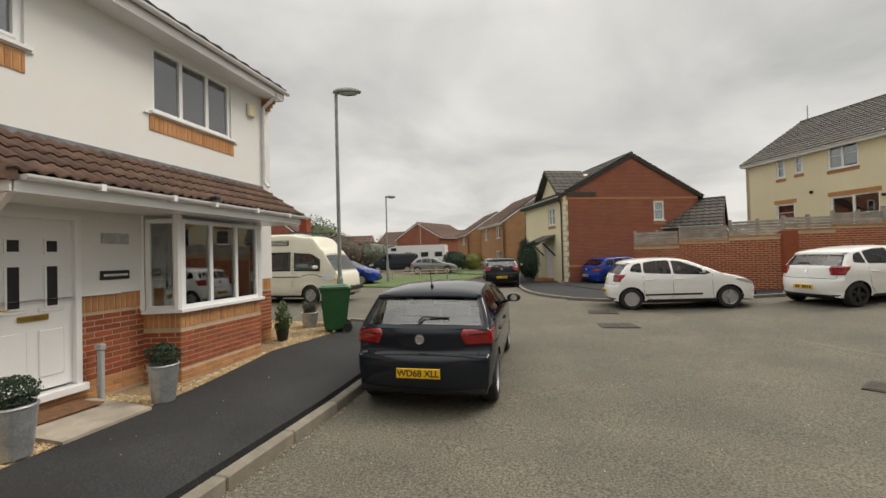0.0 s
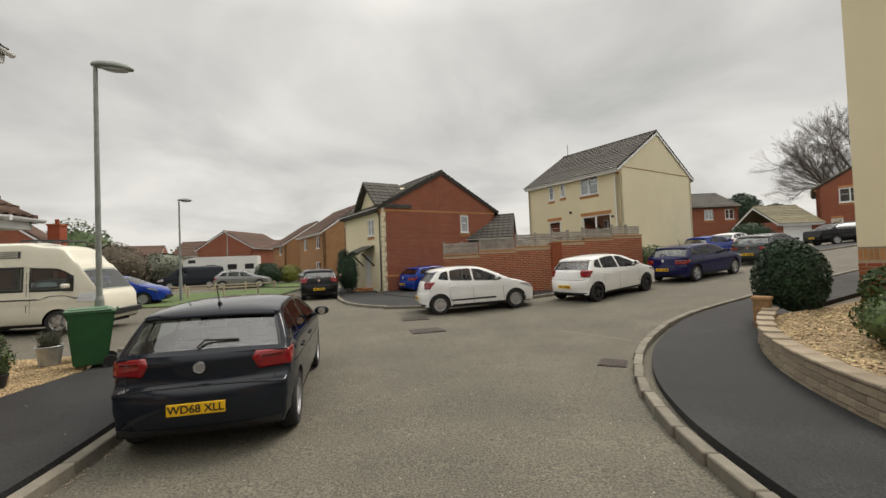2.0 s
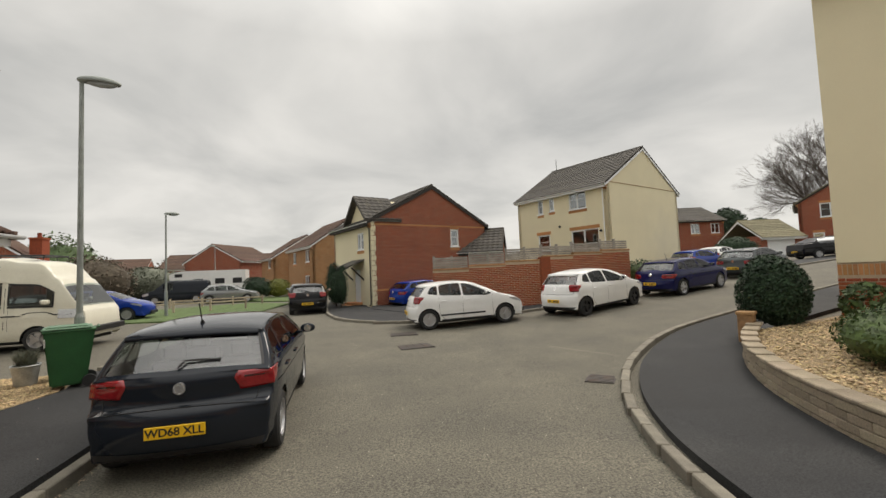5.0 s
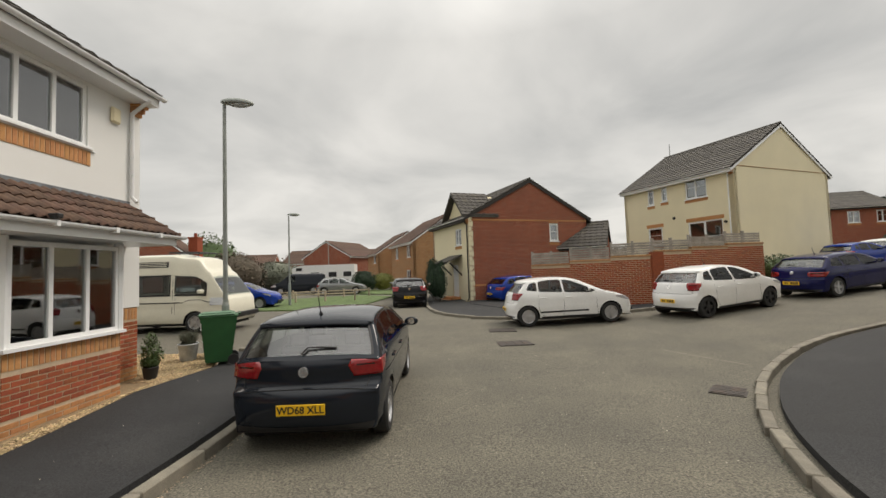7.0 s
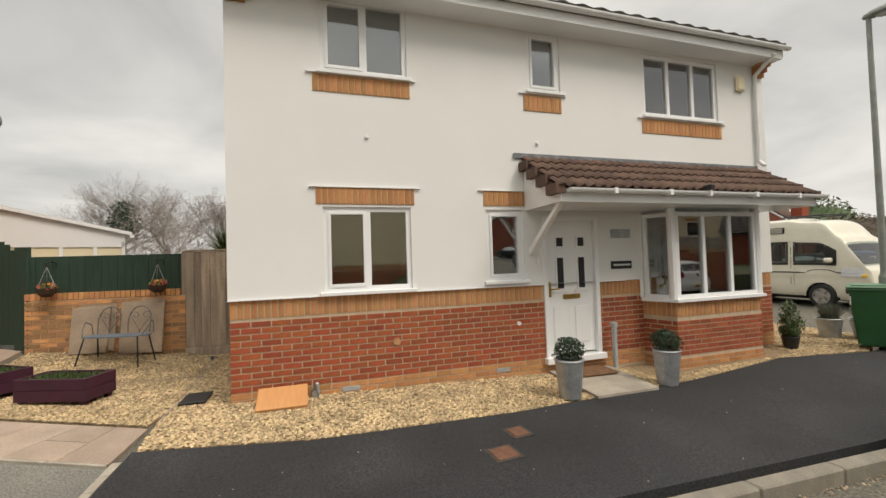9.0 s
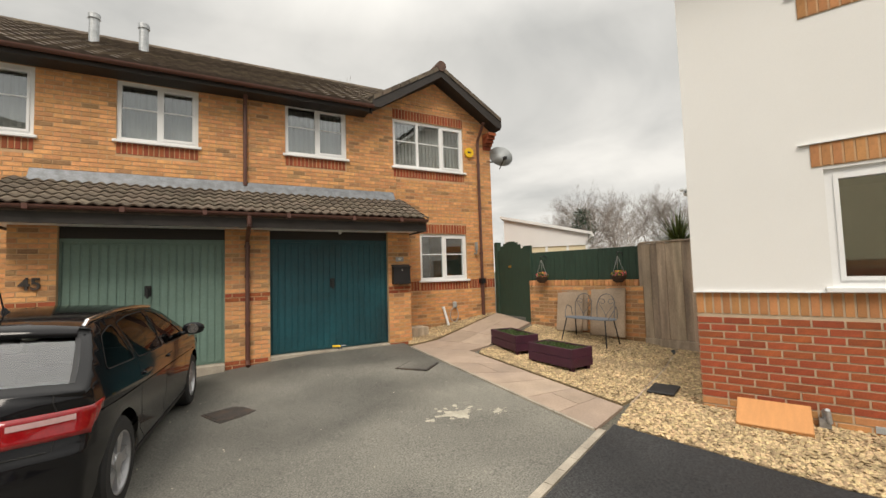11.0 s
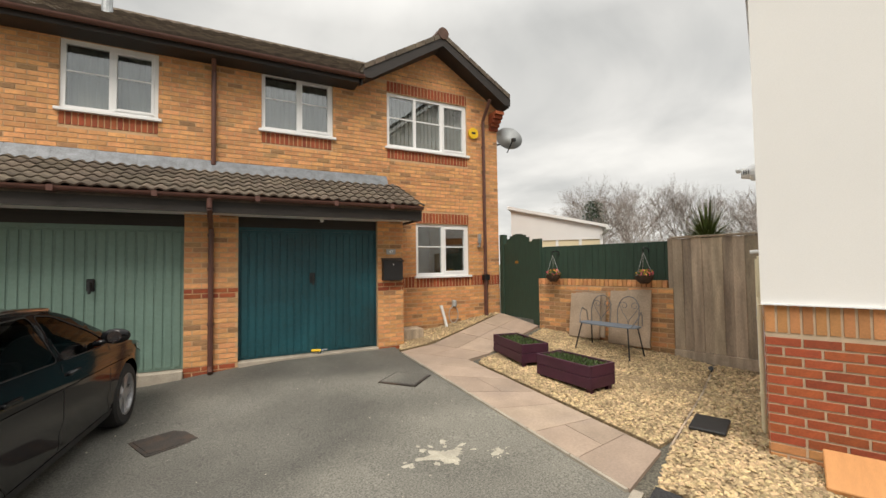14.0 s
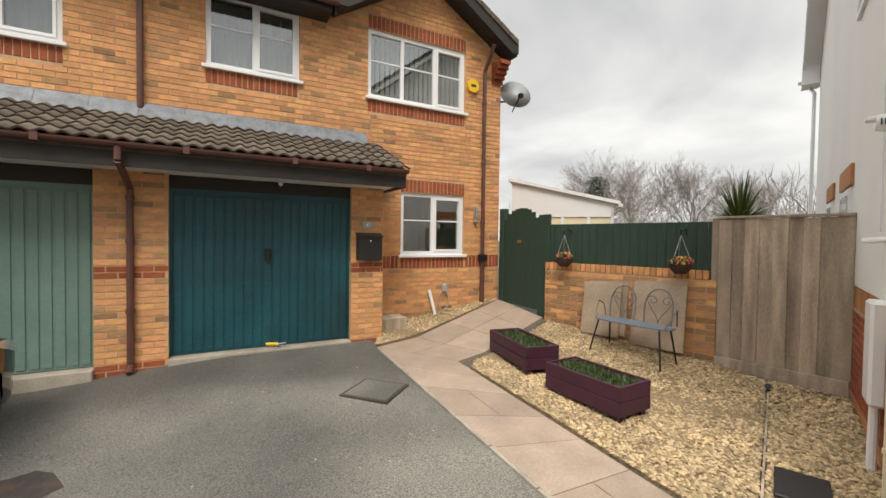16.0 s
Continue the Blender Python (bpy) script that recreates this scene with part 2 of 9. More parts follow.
M["steel"] = material("galvanised_steel", (0.42, 0.44, 0.45), 0.5, metal=0.75, vary=0.18, scale=9, fine=50, bump=0.1)
M["lamp_grey"] = material("grey_lamp_column", (0.26, 0.28, 0.26), 0.6, metal=0.3, vary=0.15, scale=6, fine=40, bump=0.1)
M["chrome"] = material("chrome", (0.75, 0.75, 0.76), 0.15, metal=1.0, vary=0.03, scale=5, fine=20, bump=0)
M["brass"] = material("brass", (0.55, 0.36, 0.11), 0.35, metal=1.0, vary=0.1, scale=9, fine=40, bump=0)
M["black"] = material("black_plastic", (0.012, 0.012, 0.013), 0.5, vary=0.2, scale=9, fine=60, bump=0.1)
M["rubber"] = material("tyre_rubber", (0.018, 0.018, 0.018), 0.85, vary=0.2, scale=12, fine=80, bump=0.2)
M["iron"] = material("cast_iron", (0.06, 0.052, 0.047), 0.75, metal=0.4, vary=0.25, scale=12, fine=80, bump=0.4, second=(0.13, 0.075, 0.045), second_amount=0.5)
M["bin_green"] = material("green_bin_plastic", (0.018, 0.095, 0.028), 0.5, vary=0.12, scale=4, fine=60, bump=0.1)
M["bin_lid"] = material("faded_green_lid", (0.10, 0.20, 0.12), 0.55, vary=0.12, scale=4, fine=60, bump=0.1)
M["plate_yellow"] = material("yellow_number_plate", (0.80, 0.47, 0.015), 0.4, vary=0.03, scale=9, fine=30, bump=0)
M["white_paint"] = material("white_paint", (0.8, 0.8, 0.78), 0.4, vary=0.03, scale=4, fine=40, bump=0.03)
M["leaf_dark"] = material("dark_conifer_leaf", (0.016, 0.042, 0.016), 0.75, vary=0.35, scale=7, fine=40, bump=0.1, random_vary=0.4)
M["leaf_mid"] = material("shrub_leaf", (0.05, 0.085, 0.02), 0.65, vary=0.35, scale=7, fine=40, bump=0.1, random_vary=0.4)
M["leaf_yellow"] = material("yellow_green_leaf", (0.16, 0.17, 0.03), 0.65, vary=0.3, scale=7, fine=40, bump=0.1, random_vary=0.35)
M["leaf_spike"] = material("cordyline_leaf", (0.095, 0.125, 0.03), 0.6, vary=0.35, scale=7, fine=40, bump=0.1, random_vary=0.4)
M["leaf_grey"] = material("lavender_leaf", (0.12, 0.13, 0.095), 0.8, vary=0.3, scale=7, fine=40, bump=0.1, random_vary=0.3)
M["twig"] = material("bare_twigs", (0.25, 0.215, 0.19), 0.9, vary=0.3, scale=5, fine=30, bump=0.1, random_vary=0.3)
M["twig_dark"] = material("dark_birch_twigs", (0.095, 0.078, 0.068), 0.9, vary=0.3, scale=1, fine=8, bump=0.1, random_vary=0.3)
M["bark"] = material("bark", (0.13, 0.10, 0.08), 0.95, vary=0.35, scale=8, fine=40, bump=0.6)
M["twig_leaf"] = material("winter_scrub", (0.10, 0.078, 0.055), 0.9, vary=0.35, scale=4, fine=20, bump=0.1, random_vary=0.35)
M["soil"] = material("dark_soil", (0.04, 0.028, 0.02), 0.95, vary=0.4, scale=20, fine=60, bump=0.8, depth=0.02)
M["terracotta_board"] = material("orange_board", (0.56, 0.27, 0.105), 0.6, vary=0.08, scale=3, fine=50, bump=0.06, stretch=(1, 7, 1))
M["stone_wall"] = material("garden_wall_block", (0.30, 0.245, 0.18), 0.9, vary=0.25, scale=9, fine=60, bump=0.5, random_vary=0.22, second=(0.2, 0.16, 0.1), second_amount=0.6)
M["stone_slab"] = material("leaning_paving_slab", (0.38, 0.29, 0.21), 0.85, vary=0.22, scale=3, fine=40, bump=0.3, second=(0.24, 0.20, 0.15), second_amount=0.6)
M["flower"] = material("pansy_petals", (0.75, 0.45, 0.05), 0.7, vary=0.3, scale=20, fine=60, bump=0, random_vary=0.5)
M["flower_pink"] = material("pink_petals", (0.65, 0.12, 0.16), 0.7, vary=0.3, scale=20, fine=60, bump=0, random_vary=0.4)
M["chalk"] = material("spilt_white_plaster", (0.40, 0.37, 0.30), 0.9, vary=0.2, scale=8, fine=60, bump=0.2)
M["tail_red"] = material("red_tail_lens", (0.24, 0.003, 0.006), 0.1, vary=0.15, scale=20, fine=90, bump=0, coat=0.6)
M["head_glass"] = material("headlamp_lens", (0.55, 0.57, 0.6), 0.08, metal=0.4, vary=0.15, scale=20, fine=60, bump=0, coat=1.0)
M["yellow_plastic"] = material("yellow_plastic", (0.80, 0.5, 0.02), 0.4, vary=0.05, scale=9, fine=40, bump=0)
M["grey_plastic"] = material("grey_plastic", (0.36, 0.38, 0.38), 0.5, vary=0.1, scale=9, fine=40, bump=0.05)
M["coir"] = material("coir_doormat", (0.17, 0.085, 0.04), 0.95, vary=0.3, scale=20, fine=160, bump=0.8, depth=0.01)
M["wicker"] = material("wicker_basket", (0.06, 0.035, 0.022), 0.9, vary=0.4, scale=30, fine=120, bump=0.8, depth=0.008)


def brick_wall_material(name, brick, brick2, mortar):
    """Coursed brickwork for walls that stay far off, laid over x and z."""
    m = bpy.data.materials.new(name)
    m.use_nodes = True
    nt = m.node_tree
    bsdf = nt.nodes["Principled BSDF"]
    co, sp, cb = nt.nodes.new("ShaderNodeTexCoord"), nt.nodes.new("ShaderNodeSeparateXYZ"), nt.nodes.new("ShaderNodeCombineXYZ")
    nt.links.new(co.outputs["Object"], sp.inputs[0])
    ad = nt.nodes.new("ShaderNodeMath"); ad.operation = "ADD"
    nt.links.new(sp.outputs[0], ad.inputs[0]); nt.links.new(sp.outputs[1], ad.inputs[1])
    nt.links.new(ad.outputs[0], cb.inputs[0]); nt.links.new(sp.outputs[2], cb.inputs[1])
    br = nt.nodes.new("ShaderNodeTexBrick")
    br.inputs["Scale"].default_value, br.inputs["Mortar Size"].default_value = 1.0, 0.006
    br.inputs["Brick Width"].default_value, br.inputs["Row Height"].default_value = 0.225, 0.075
    br.inputs["Color1"].default_value, br.inputs["Color2"].default_value, br.inputs["Mortar"].default_value = (*brick, 1), (*brick2, 1), (*mortar, 1)
    nt.links.new(cb.outputs[0], br.inputs["Vector"])
    n = nt.nodes.new("ShaderNodeTexNoise"); n.inputs["Scale"].default_value, n.inputs["Detail"].default_value = 1.3, 6
    nt.links.new(co.outputs["Object"], n.inputs["Vector"])
    r = nt.nodes.new("ShaderNodeMapRange"); r.inputs[3].default_value, r.inputs[4].default_value = 0.75, 1.2
    nt.links.new(n.outputs["Fac"], r.inputs[0])
    hs = nt.nodes.new("ShaderNodeHueSaturation")
    nt.links.new(br.outputs["Color"], hs.inputs["Color"]); nt.links.new(r.outputs[0], hs.inputs["Value"])
    nt.links.new(hs.outputs[0], bsdf.inputs["Base Color"])
    bsdf.inputs["Roughness"].default_value = 0.9
    bn = nt.nodes.new("ShaderNodeBump"); bn.inputs["Strength"].default_value, bn.inputs["Distance"].default_value = 0.5, 0.006
    bn.invert = True
    nt.links.new(br.outputs["Fac"], bn.inputs["Height"]); nt.links.new(bn.outputs[0], bsdf.inputs["Normal"])
    return m


M["wall_red"] = brick_wall_material("red_brickwork", (0.30, 0.075, 0.036), (0.22, 0.055, 0.03), (0.33, 0.22, 0.15))
M["wall_tan"] = brick_wall_material("tan_brickwork", (0.40, 0.20, 0.085), (0.30, 0.145, 0.06), (0.40, 0.29, 0.18))


# ---- building blocks ----
def link(name, bm, mat, parent=None, label="", smooth=False):
    me = bpy.data.meshes.new(name)
    bm.normal_update()
    bm.to_mesh(me)
    bm.free()
    if smooth:
        me.polygons.foreach_set("use_smooth", [True] * len(me.polygons))
    for m in mat if isinstance(mat, (list, tuple)) else [mat]:
        me.materials.append(m)
    ob = new(name, me)
    if parent is not None:
        ob.parent = parent
    if label:
        ob["label"] = label
    return ob


def part(name, bm, mat, parent, label="", smooth=False):
    return link(name, bm, mat, parent, label, smooth)


def thing(name, m, label, category, group="", kind=""):
    ob = new(name)
    ob.matrix_world = m
    return tagged(ob, label, category, group, kind)


def box(bm, x0, y0, z0, x1, y1, z1, bevel=0.0, turn=None):
    vs = [bm.verts.new(p) for p in ((x0, y0, z0), (x1, y0, z0), (x1, y1, z0), (x0, y1, z0), (x0, y0, z1), (x1, y0, z1), (x1, y1, z1), (x0, y1, z1))]
    fs = [bm.faces.new([vs[i] for i in f]) for f in ((3, 2, 1, 0), (4, 5, 6, 7), (0, 1, 5, 4), (1, 2, 6, 5), (2, 3, 7, 6), (3, 0, 4, 7))]
    if bevel:
        es = list({e for f in fs for e in f.edges})
        r = bmesh.ops.bevel(bm, geom=es, offset=bevel, segments=1, affect="EDGES")
        vs = list({v for f in r["faces"] for v in f.verts} | {v for v in vs if v.is_valid})
    if turn is not None:
        bmesh.ops.transform(bm, matrix=turn, verts=vs)
    return vs


def boxes(*rows, bevel=0.0):
    bm = bmesh.new()
    for r in rows:
        box(bm, *r, bevel=bevel)
    return bm


def tube(bm, a, b, r0, r1=None, n=10, caps=True):
    a, b = Vector(a), Vector(b)
    r1 = r0 if r1 is None else r1
    q = (b - a).to_track_quat("Z", "Y").to_matrix()
    rings = []
    for p, r in ((a, r0), (b, r1)):
        rings.append([bm.verts.new(p + q @ Vector((r * math.cos(2 * math.pi * k / n), r * math.sin(2 * math.pi * k / n), 0))) for k in range(n)])
    for k in range(n):
        bm.faces.new((rings[0][k], rings[0][(k + 1) % n], rings[1][(k + 1) % n], rings[1][k]))
    if caps:
        bm.faces.new(rings[0][::-1]); bm.faces.new(rings[1])


def pipe(bm, pts, r, n=8):
    for a, b in zip(pts, pts[1:]):
        tube(bm, a, b, r, n=n)


def lathe(bm, profile, n=20, centre=(0, 0, 0), caps=True):
    """Turns rows of (radius, height) round z."""
    rings = []
    for r, z in profile:
        rings.append([bm.verts.new((centre[0] + r * math.cos(2 * math.pi * k / n), centre[1] + r * math.sin(2 * math.pi * k / n), centre[2] + z)) for k in range(n)])
    for a, b in zip(rings, rings[1:]):
        for k in range(n):
            bm.faces.new((a[k], a[(k + 1) % n], b[(k + 1) % n], b[k]))
    if caps and profile[0][0] > 1e-4:
        bm.faces.new(rings[0][::-1])
    if caps and profile[-1][0] > 1e-4:
        bm.faces.new(rings[-1])


def prism(bm, poly, d):
    """poly: points of a flat outline; d: the vector by which it is thickened."""
    d = Vector(d)
    a = [bm.verts.new(p) for p in poly]
    b = [bm.verts.new(Vector(p) + d) for p in poly]
    bm.faces.new(a[::-1]); bm.faces.new(b)
    for k in range(len(poly)):
        bm.faces.new((a[k], a[(k + 1) % len(poly)], b[(k + 1) % len(poly)], b[k]))
    bmesh.ops.recalc_face_normals(bm, faces=bm.faces[:])


def text_bars(label_text, size, m, mat, parent, depth=0.002):
    """Raised characters in the built-in font, as a mesh."""
    cu = bpy.data.curves.new("lettering", "FONT")
    cu.body, cu.size, cu.extrude, cu.align_x, cu.align_y = label_text, size, depth, "CENTER", "CENTER"
    cu.offset = size * 0.02
    tmp = bpy.data.objects.new("lettering_tmp", cu)
    me = bpy.data.meshes.new_from_object(tmp)
    bpy.data.objects.remove(tmp)
    me.materials.clear(); me.materials.append(mat)
    ob = new("lettering", me)
    ob.parent = parent
    ob.matrix_local = m
    return ob


# ---- the lie of the land ----
def ground_z(x, y):
    p = 0.10 - 0.012 * min(max(x, -3.0), 9.5)
    p -= 0.027 * (min(max(y, -9), 6.0) + 6.2)
    p += 0.02 * (min(max(y, 6.0), 15.0) - 6.0)
    p += 0.062 * max(0.0, min(x, 45) - 9.5) * min(1.0, max(0.0, (y - 2.0) / 6.0))
    u, v = min(1.0, max(0.0, (x - 0.6) / 2.2)), min(1.0, max(0.0, (-1.8 - y) / 2.6))
    p -= 0.16 * u * u * (3 - 2 * u) * v
    if x < -1.5 and y < 1.0:
        p += 0.16 * min(-1.5 - x, 2.5) * min(1.0, max(0.0, 0.4 - 0.17 * y)) * min(1.0, 1.0 - max(y, 0.0))
    return p


def sheet(name, poly, off, mat, skirt=0.0, step=1.0, parent=None):
    """A flat outline cut into a grid, laid on the land at off above it, with a skirt down its edge."""
    bm = bmesh.new()
    bm.faces.new([bm.verts.new((x, y, 0)) for x, y in poly])
    for axis in (0, 1):
        lo, hi = min(p[axis] for p in poly), max(p[axis] for p in poly)
        k = math.floor(lo / step) + 1
        while k * step < hi:
            co, no = [0, 0, 0], [0, 0, 0]
            co[axis], no[axis] = k * step, 1
            bmesh.ops.bisect_plane(bm, geom=bm.verts[:] + bm.edges[:] + bm.faces[:], plane_co=co, plane_no=no)
            k += 1
    if skirt:
        edge = [e for e in bm.edges if e.is_boundary]
        r = bmesh.ops.extrude_edge_only(bm, edges=edge)
        low = {v for v in r["geom"] if isinstance(v, bmesh.types.BMVert)}
    else:
        low = set()
    for v in bm.verts:
        v.co.z = ground_z(v.co.x, v.co.y) + off - (skirt if v in low else 0)
    bmesh.ops.recalc_face_normals(bm, faces=bm.faces[:])
    if sum(f.normal.z * f.calc_area() for f in bm.faces) < 0:
        bmesh.ops.reverse_faces(bm, faces=bm.faces[:])
    return link(name, bm, mat, parent)


def along(line, step):
    """Points every step metres along a line of (x, y), with the heading there."""
    out, left = [], 0.0
    for (x0, y0), (x1, y1) in zip(line, line[1:]):
        d = math.hypot(x1 - x0, y1 - y0)
        s = left
        while s < d:
            out.append((x0 + (x1 - x0) * s / d, y0 + (y1 - y0) * s / d, math.atan2(y1 - y0, x1 - x0)))
            s += step
        left = s - d
    return out


def smooth_line(pts, n=6):
    out = []
    for i in range(len(pts) - 1):
        p0, p1, p2, p3 = (Vector(pts[min(max(j, 0), len(pts) - 1)]) for j in (i - 1, i, i + 1, i + 2))
        for k in range(n):
            t = k / n
            out.append(tuple(0.5 * ((2 * p1) + (p2 - p0) * t + (2 * p0 - 5 * p1 + 4 * p2 - p3) * t * t + (3 * p1 - p0 - 3 * p2 + p3) * t ** 3)))
    out.append(tuple(pts[-1]))
    return out


def kerb_run(line, name, label, height=0.11, width=0.13, length=0.9):
    run = tagged(new(name), label, "kerb", kind="structure")
    me = None
    for x, y, a in along(line, length):
        if me is None:
            bm = boxes((0.004, -width, -0.25, length - 0.006, 0, 0.012), bevel=0.012)
            me = bpy.data.meshes.new("kerb_stone"); bm.to_mesh(me); bm.free(); me.materials.append(M["kerb"])
        ob = new("kerb_stone", me)
        x2, y2 = x + length * math.cos(a), y + length * math.sin(a)
        tilt = math.atan2(ground_z(x2, y2) - ground_z(x, y), length)
        ob.matrix_world = Matrix.Translation((x, y, ground_z(x, y) + height)) @ Matrix.Rotation(a, 4, "Z") @ Matrix.Rotation(-tilt, 4, "Y")
        ob.parent = run
    return run


# ---- walls, windows, roofs ----
def wall_panel(bm, x0, x1, z0, z1, holes=(), y=0.0, thick=0.25):
    """A wall from x0 to x1 with its face at y, through which rectangular holes (x0, z0, x1, z1) go."""
    xs = sorted({x0, x1, *(v for h in holes for v in (h[0], h[2]) if x0 < v < x1)})
    zs = sorted({z0, z1, *(v for h in holes for v in (h[1], h[3]) if z0 < v < z1)})

    def quad(*p):
        bm.faces.new([bm.verts.new(q) for q in p])

    for a, b in zip(xs, xs[1:]):
        for c, d in zip(zs, zs[1:]):
            mx, mz = (a + b) / 2, (c + d) / 2
            if any(h[0] < mx < h[2] and h[1] < mz < h[3] for h in holes):
                continue
            quad((a, y, c), (b, y, c), (b, y, d), (a, y, d))
            quad((a, y + thick, d), (b, y + thick, d), (b, y + thick, c), (a, y + thick, c))
    t = y + thick
    for a, c, b, d in holes:
        quad((a, y, c), (a, t, c), (b, t, c), (b, y, c)); quad((a, y, d), (b, y, d), (b, t, d), (a, t, d))
        quad((a, y, c), (a, y, d), (a, t, d), (a, t, c)); quad((b, y, c), (b, t, c), (b, t, d), (b, y, d))
    quad((x0, y, z0), (x0, y, z1), (x0, t, z1), (x0, t, z0)); quad((x1, y, z0), (x1, t, z0), (x1, t, z1), (x1, y, z1))
    quad((x0, y, z1), (x1, y, z1), (x1, t, z1), (x0, t, z1))


def window(parent, x0, z0, x1, z1, lights=2, y=0.0, bars=False, opener=0, sill=True, name="window", deep=0.08, inside=True, curtain=False):
    """A white window in a hole of a wall that faces -y: outer frame, mullions, sashes, panes, sill."""
    w = new(name)
    w.parent = parent
    w.location = (x0, y, z0)
    W, H, f = x1 - x0, z1 - z0, 0.06
    fy0, fy1 = 0.03, 0.03 + deep
    bm = boxes((0, fy0, 0, W, fy1, f), (0, fy0, H - f, W, fy1, H), (0, fy0, f, f, fy1, H - f), (W - f, fy0, f, W, fy1, H - f))
    for k in range(1, lights):
        c = W * k / lights
        box(bm, c - f / 2, fy0, f, c + f / 2, fy1, H - f)
    part("window_frame", bm, M["upvc"], w)
    for k in range(lights):
        a, b = W * k / lights + f * (0.5 if k else 1), W * (k + 1) / lights - f * (0.5 if k < lights - 1 else 1)
        s = 0.035
        py = fy0 + 0.03
        if k == opener:
            bm = boxes((a, fy0 - 0.015, f, b, fy1 - 0.02, f + s), (a, fy0 - 0.015, H - f - s, b, fy1 - 0.02, H - f), (a, fy0 - 0.015, f + s, a + s, fy1 - 0.02, H - f - s), (b - s, fy0 - 0.015, f + s, b, fy1 - 0.02, H - f - s))
            part("sash", bm, M["upvc"], w)
            ob = part("pane", boxes((a + s, py, f + s, b - s, py + 0.012, H - f - s)), M["glass"], w)
        else:
            ob = part("pane", boxes((a, py, f, b, py + 0.012, H - f)), M["glass"], w)
        ob.visible_shadow = False
        if bars:
            part("glazing_bar", boxes((a, py - 0.006, H * 0.55, b, py + 0.018, H * 0.55 + 0.022)), M["upvc"], w)
    if sill:
        part("window_sill", boxes((-0.05, -0.06, -0.045, W + 0.05, fy1, 0.002), bevel=0.006), M["upvc"], w)
    if inside:
        # dark sheets carry the room's shade in their colour
        part("room_lining", boxes((-0.3, 1.8, -0.5, W + 0.3, 1.82, H + 0.3), (-0.3, 0.3, -0.52, W + 0.3, 1.8, -0.5)), M["room_shade"], w)
    if curtain:
        bm = bmesh.new()
        for a, b in ((0.06, W * 0.16), (W * 0.84, W - 0.06)):
            n = 14
            for k in range(n):
                u = a + (b - a) * k / n
                v = a + (b - a) * (k + 1) / n
                d0, d1 = 0.22 + 0.02 * math.sin(k * 2.1), 0.22 + 0.02 * math.sin((k + 1) * 2.1)
                vs = [bm.verts.new(p) for p in ((u, d0, -0.1), (v, d1, -0.1), (v, d1, H), (u, d0, H))]
                bm.faces.new(vs)
        part("curtain", bm, M["curtain"], w)
    return w


def lay_bricks(x0, x1, z0, z1, holes=(), length=0.215, height=0.065, joint=0.010, soldier=False, seed=1):
    """Places (x0, z0, x1, z1) of the bricks of a wall, running bond, cut at holes and ends."""
    out, row, z = [], 0, z0
    step_x, step_z = (height + joint, length + joint) if soldier else (length + joint, height + joint)
    while z + step_z - joint <= z1 + 0.012:
        x = x0 - (step_x / 2 if row % 2 and not soldier else 0)
        while x < x1:
            a, b, c, d = max(x, x0), min(x + step_x - joint, x1), z, min(z + step_z - joint, z1)
            pieces = [(a, b)]
            for h in holes:
                if h[1] < d - 0.01 and h[3] > c + 0.01:
                    nxt = []
                    for p, q in pieces:
                        if q <= h[0] or p >= h[2]:
                            nxt.append((p, q))
                        else:
                            if p < h[0] - 0.02:
                                nxt.append((p, h[0]))
                            if q > h[2] + 0.02:
                                nxt.append((h[2], q))
                    pieces = nxt
            out += [(p, c, q, d) for p, q in pieces if q - p > 0.025]
            x += step_x
        z += step_z
        row += 1
    return out


BRICK_MESHES = {}


def brick_objects(parent, rows, mat, y=0.0, proud=0.007, limit=300, rest_name="brickwork"):
    """Bricks that can be picked out singly, the rest joined."""
    for a, c, b, d in rows[:limit]:
        key = (round(b - a, 3), round(d - c, 3), mat.name, proud)
        me = BRICK_MESHES.get(key)
        if me is None:
            w, h = key[0], key[1]
            e = 0.004
            vs = [(0, 0.02, 0), (w, 0.02, 0), (w, 0.02, h), (0, 0.02, h), (e, -proud, e), (w - e, -proud, e), (w - e, -proud, h - e), (e, -proud, h - e)]
            fs = [(4, 5, 6, 7), (0, 1, 5, 4), (1, 2, 6, 5), (2, 3, 7, 6), (3, 0, 4, 7)]
            me = bpy.data.meshes.new("brick")
            me.from_pydata(vs, [], fs)
            me.materials.append(mat)
            BRICK_MESHES[key] = me
        ob = new("brick", me)
        ob.parent = parent
        ob.location = (a, y + random.uniform(-0.001, 0.001), c)
    if len(rows) > limit:
        joined_bricks(parent, rows[limit:], mat, y, proud, rest_name)


def joined_bricks(parent, rows, mat, y=0.0, proud=0.007, name="brickwork"):
    vs, fs = [], []
    for a, c, b, d in rows:
        e, k = 0.004, len(vs)
        vs += [(a, y + 0.02, c), (b, y + 0.02, c), (b, y + 0.02, d), (a, y + 0.02, d), (a + e, y - proud, c + e), (b - e, y - proud, c + e), (b - e, y - proud, d - e), (a + e, y - proud, d - e)]
        fs += [tuple(k + i for i in f) for f in ((4, 5, 6, 7), (0, 1, 5, 4), (1, 2, 6, 5), (2, 3, 7, 6), (3, 0, 4, 7))]
    me = bpy.data.meshes.new(name)
    me.from_pydata(vs, [], fs)
    me.materials.append(mat)
    ob = new(name, me)
    ob.parent = parent
    ob["kind"] = "stuff"
    return ob


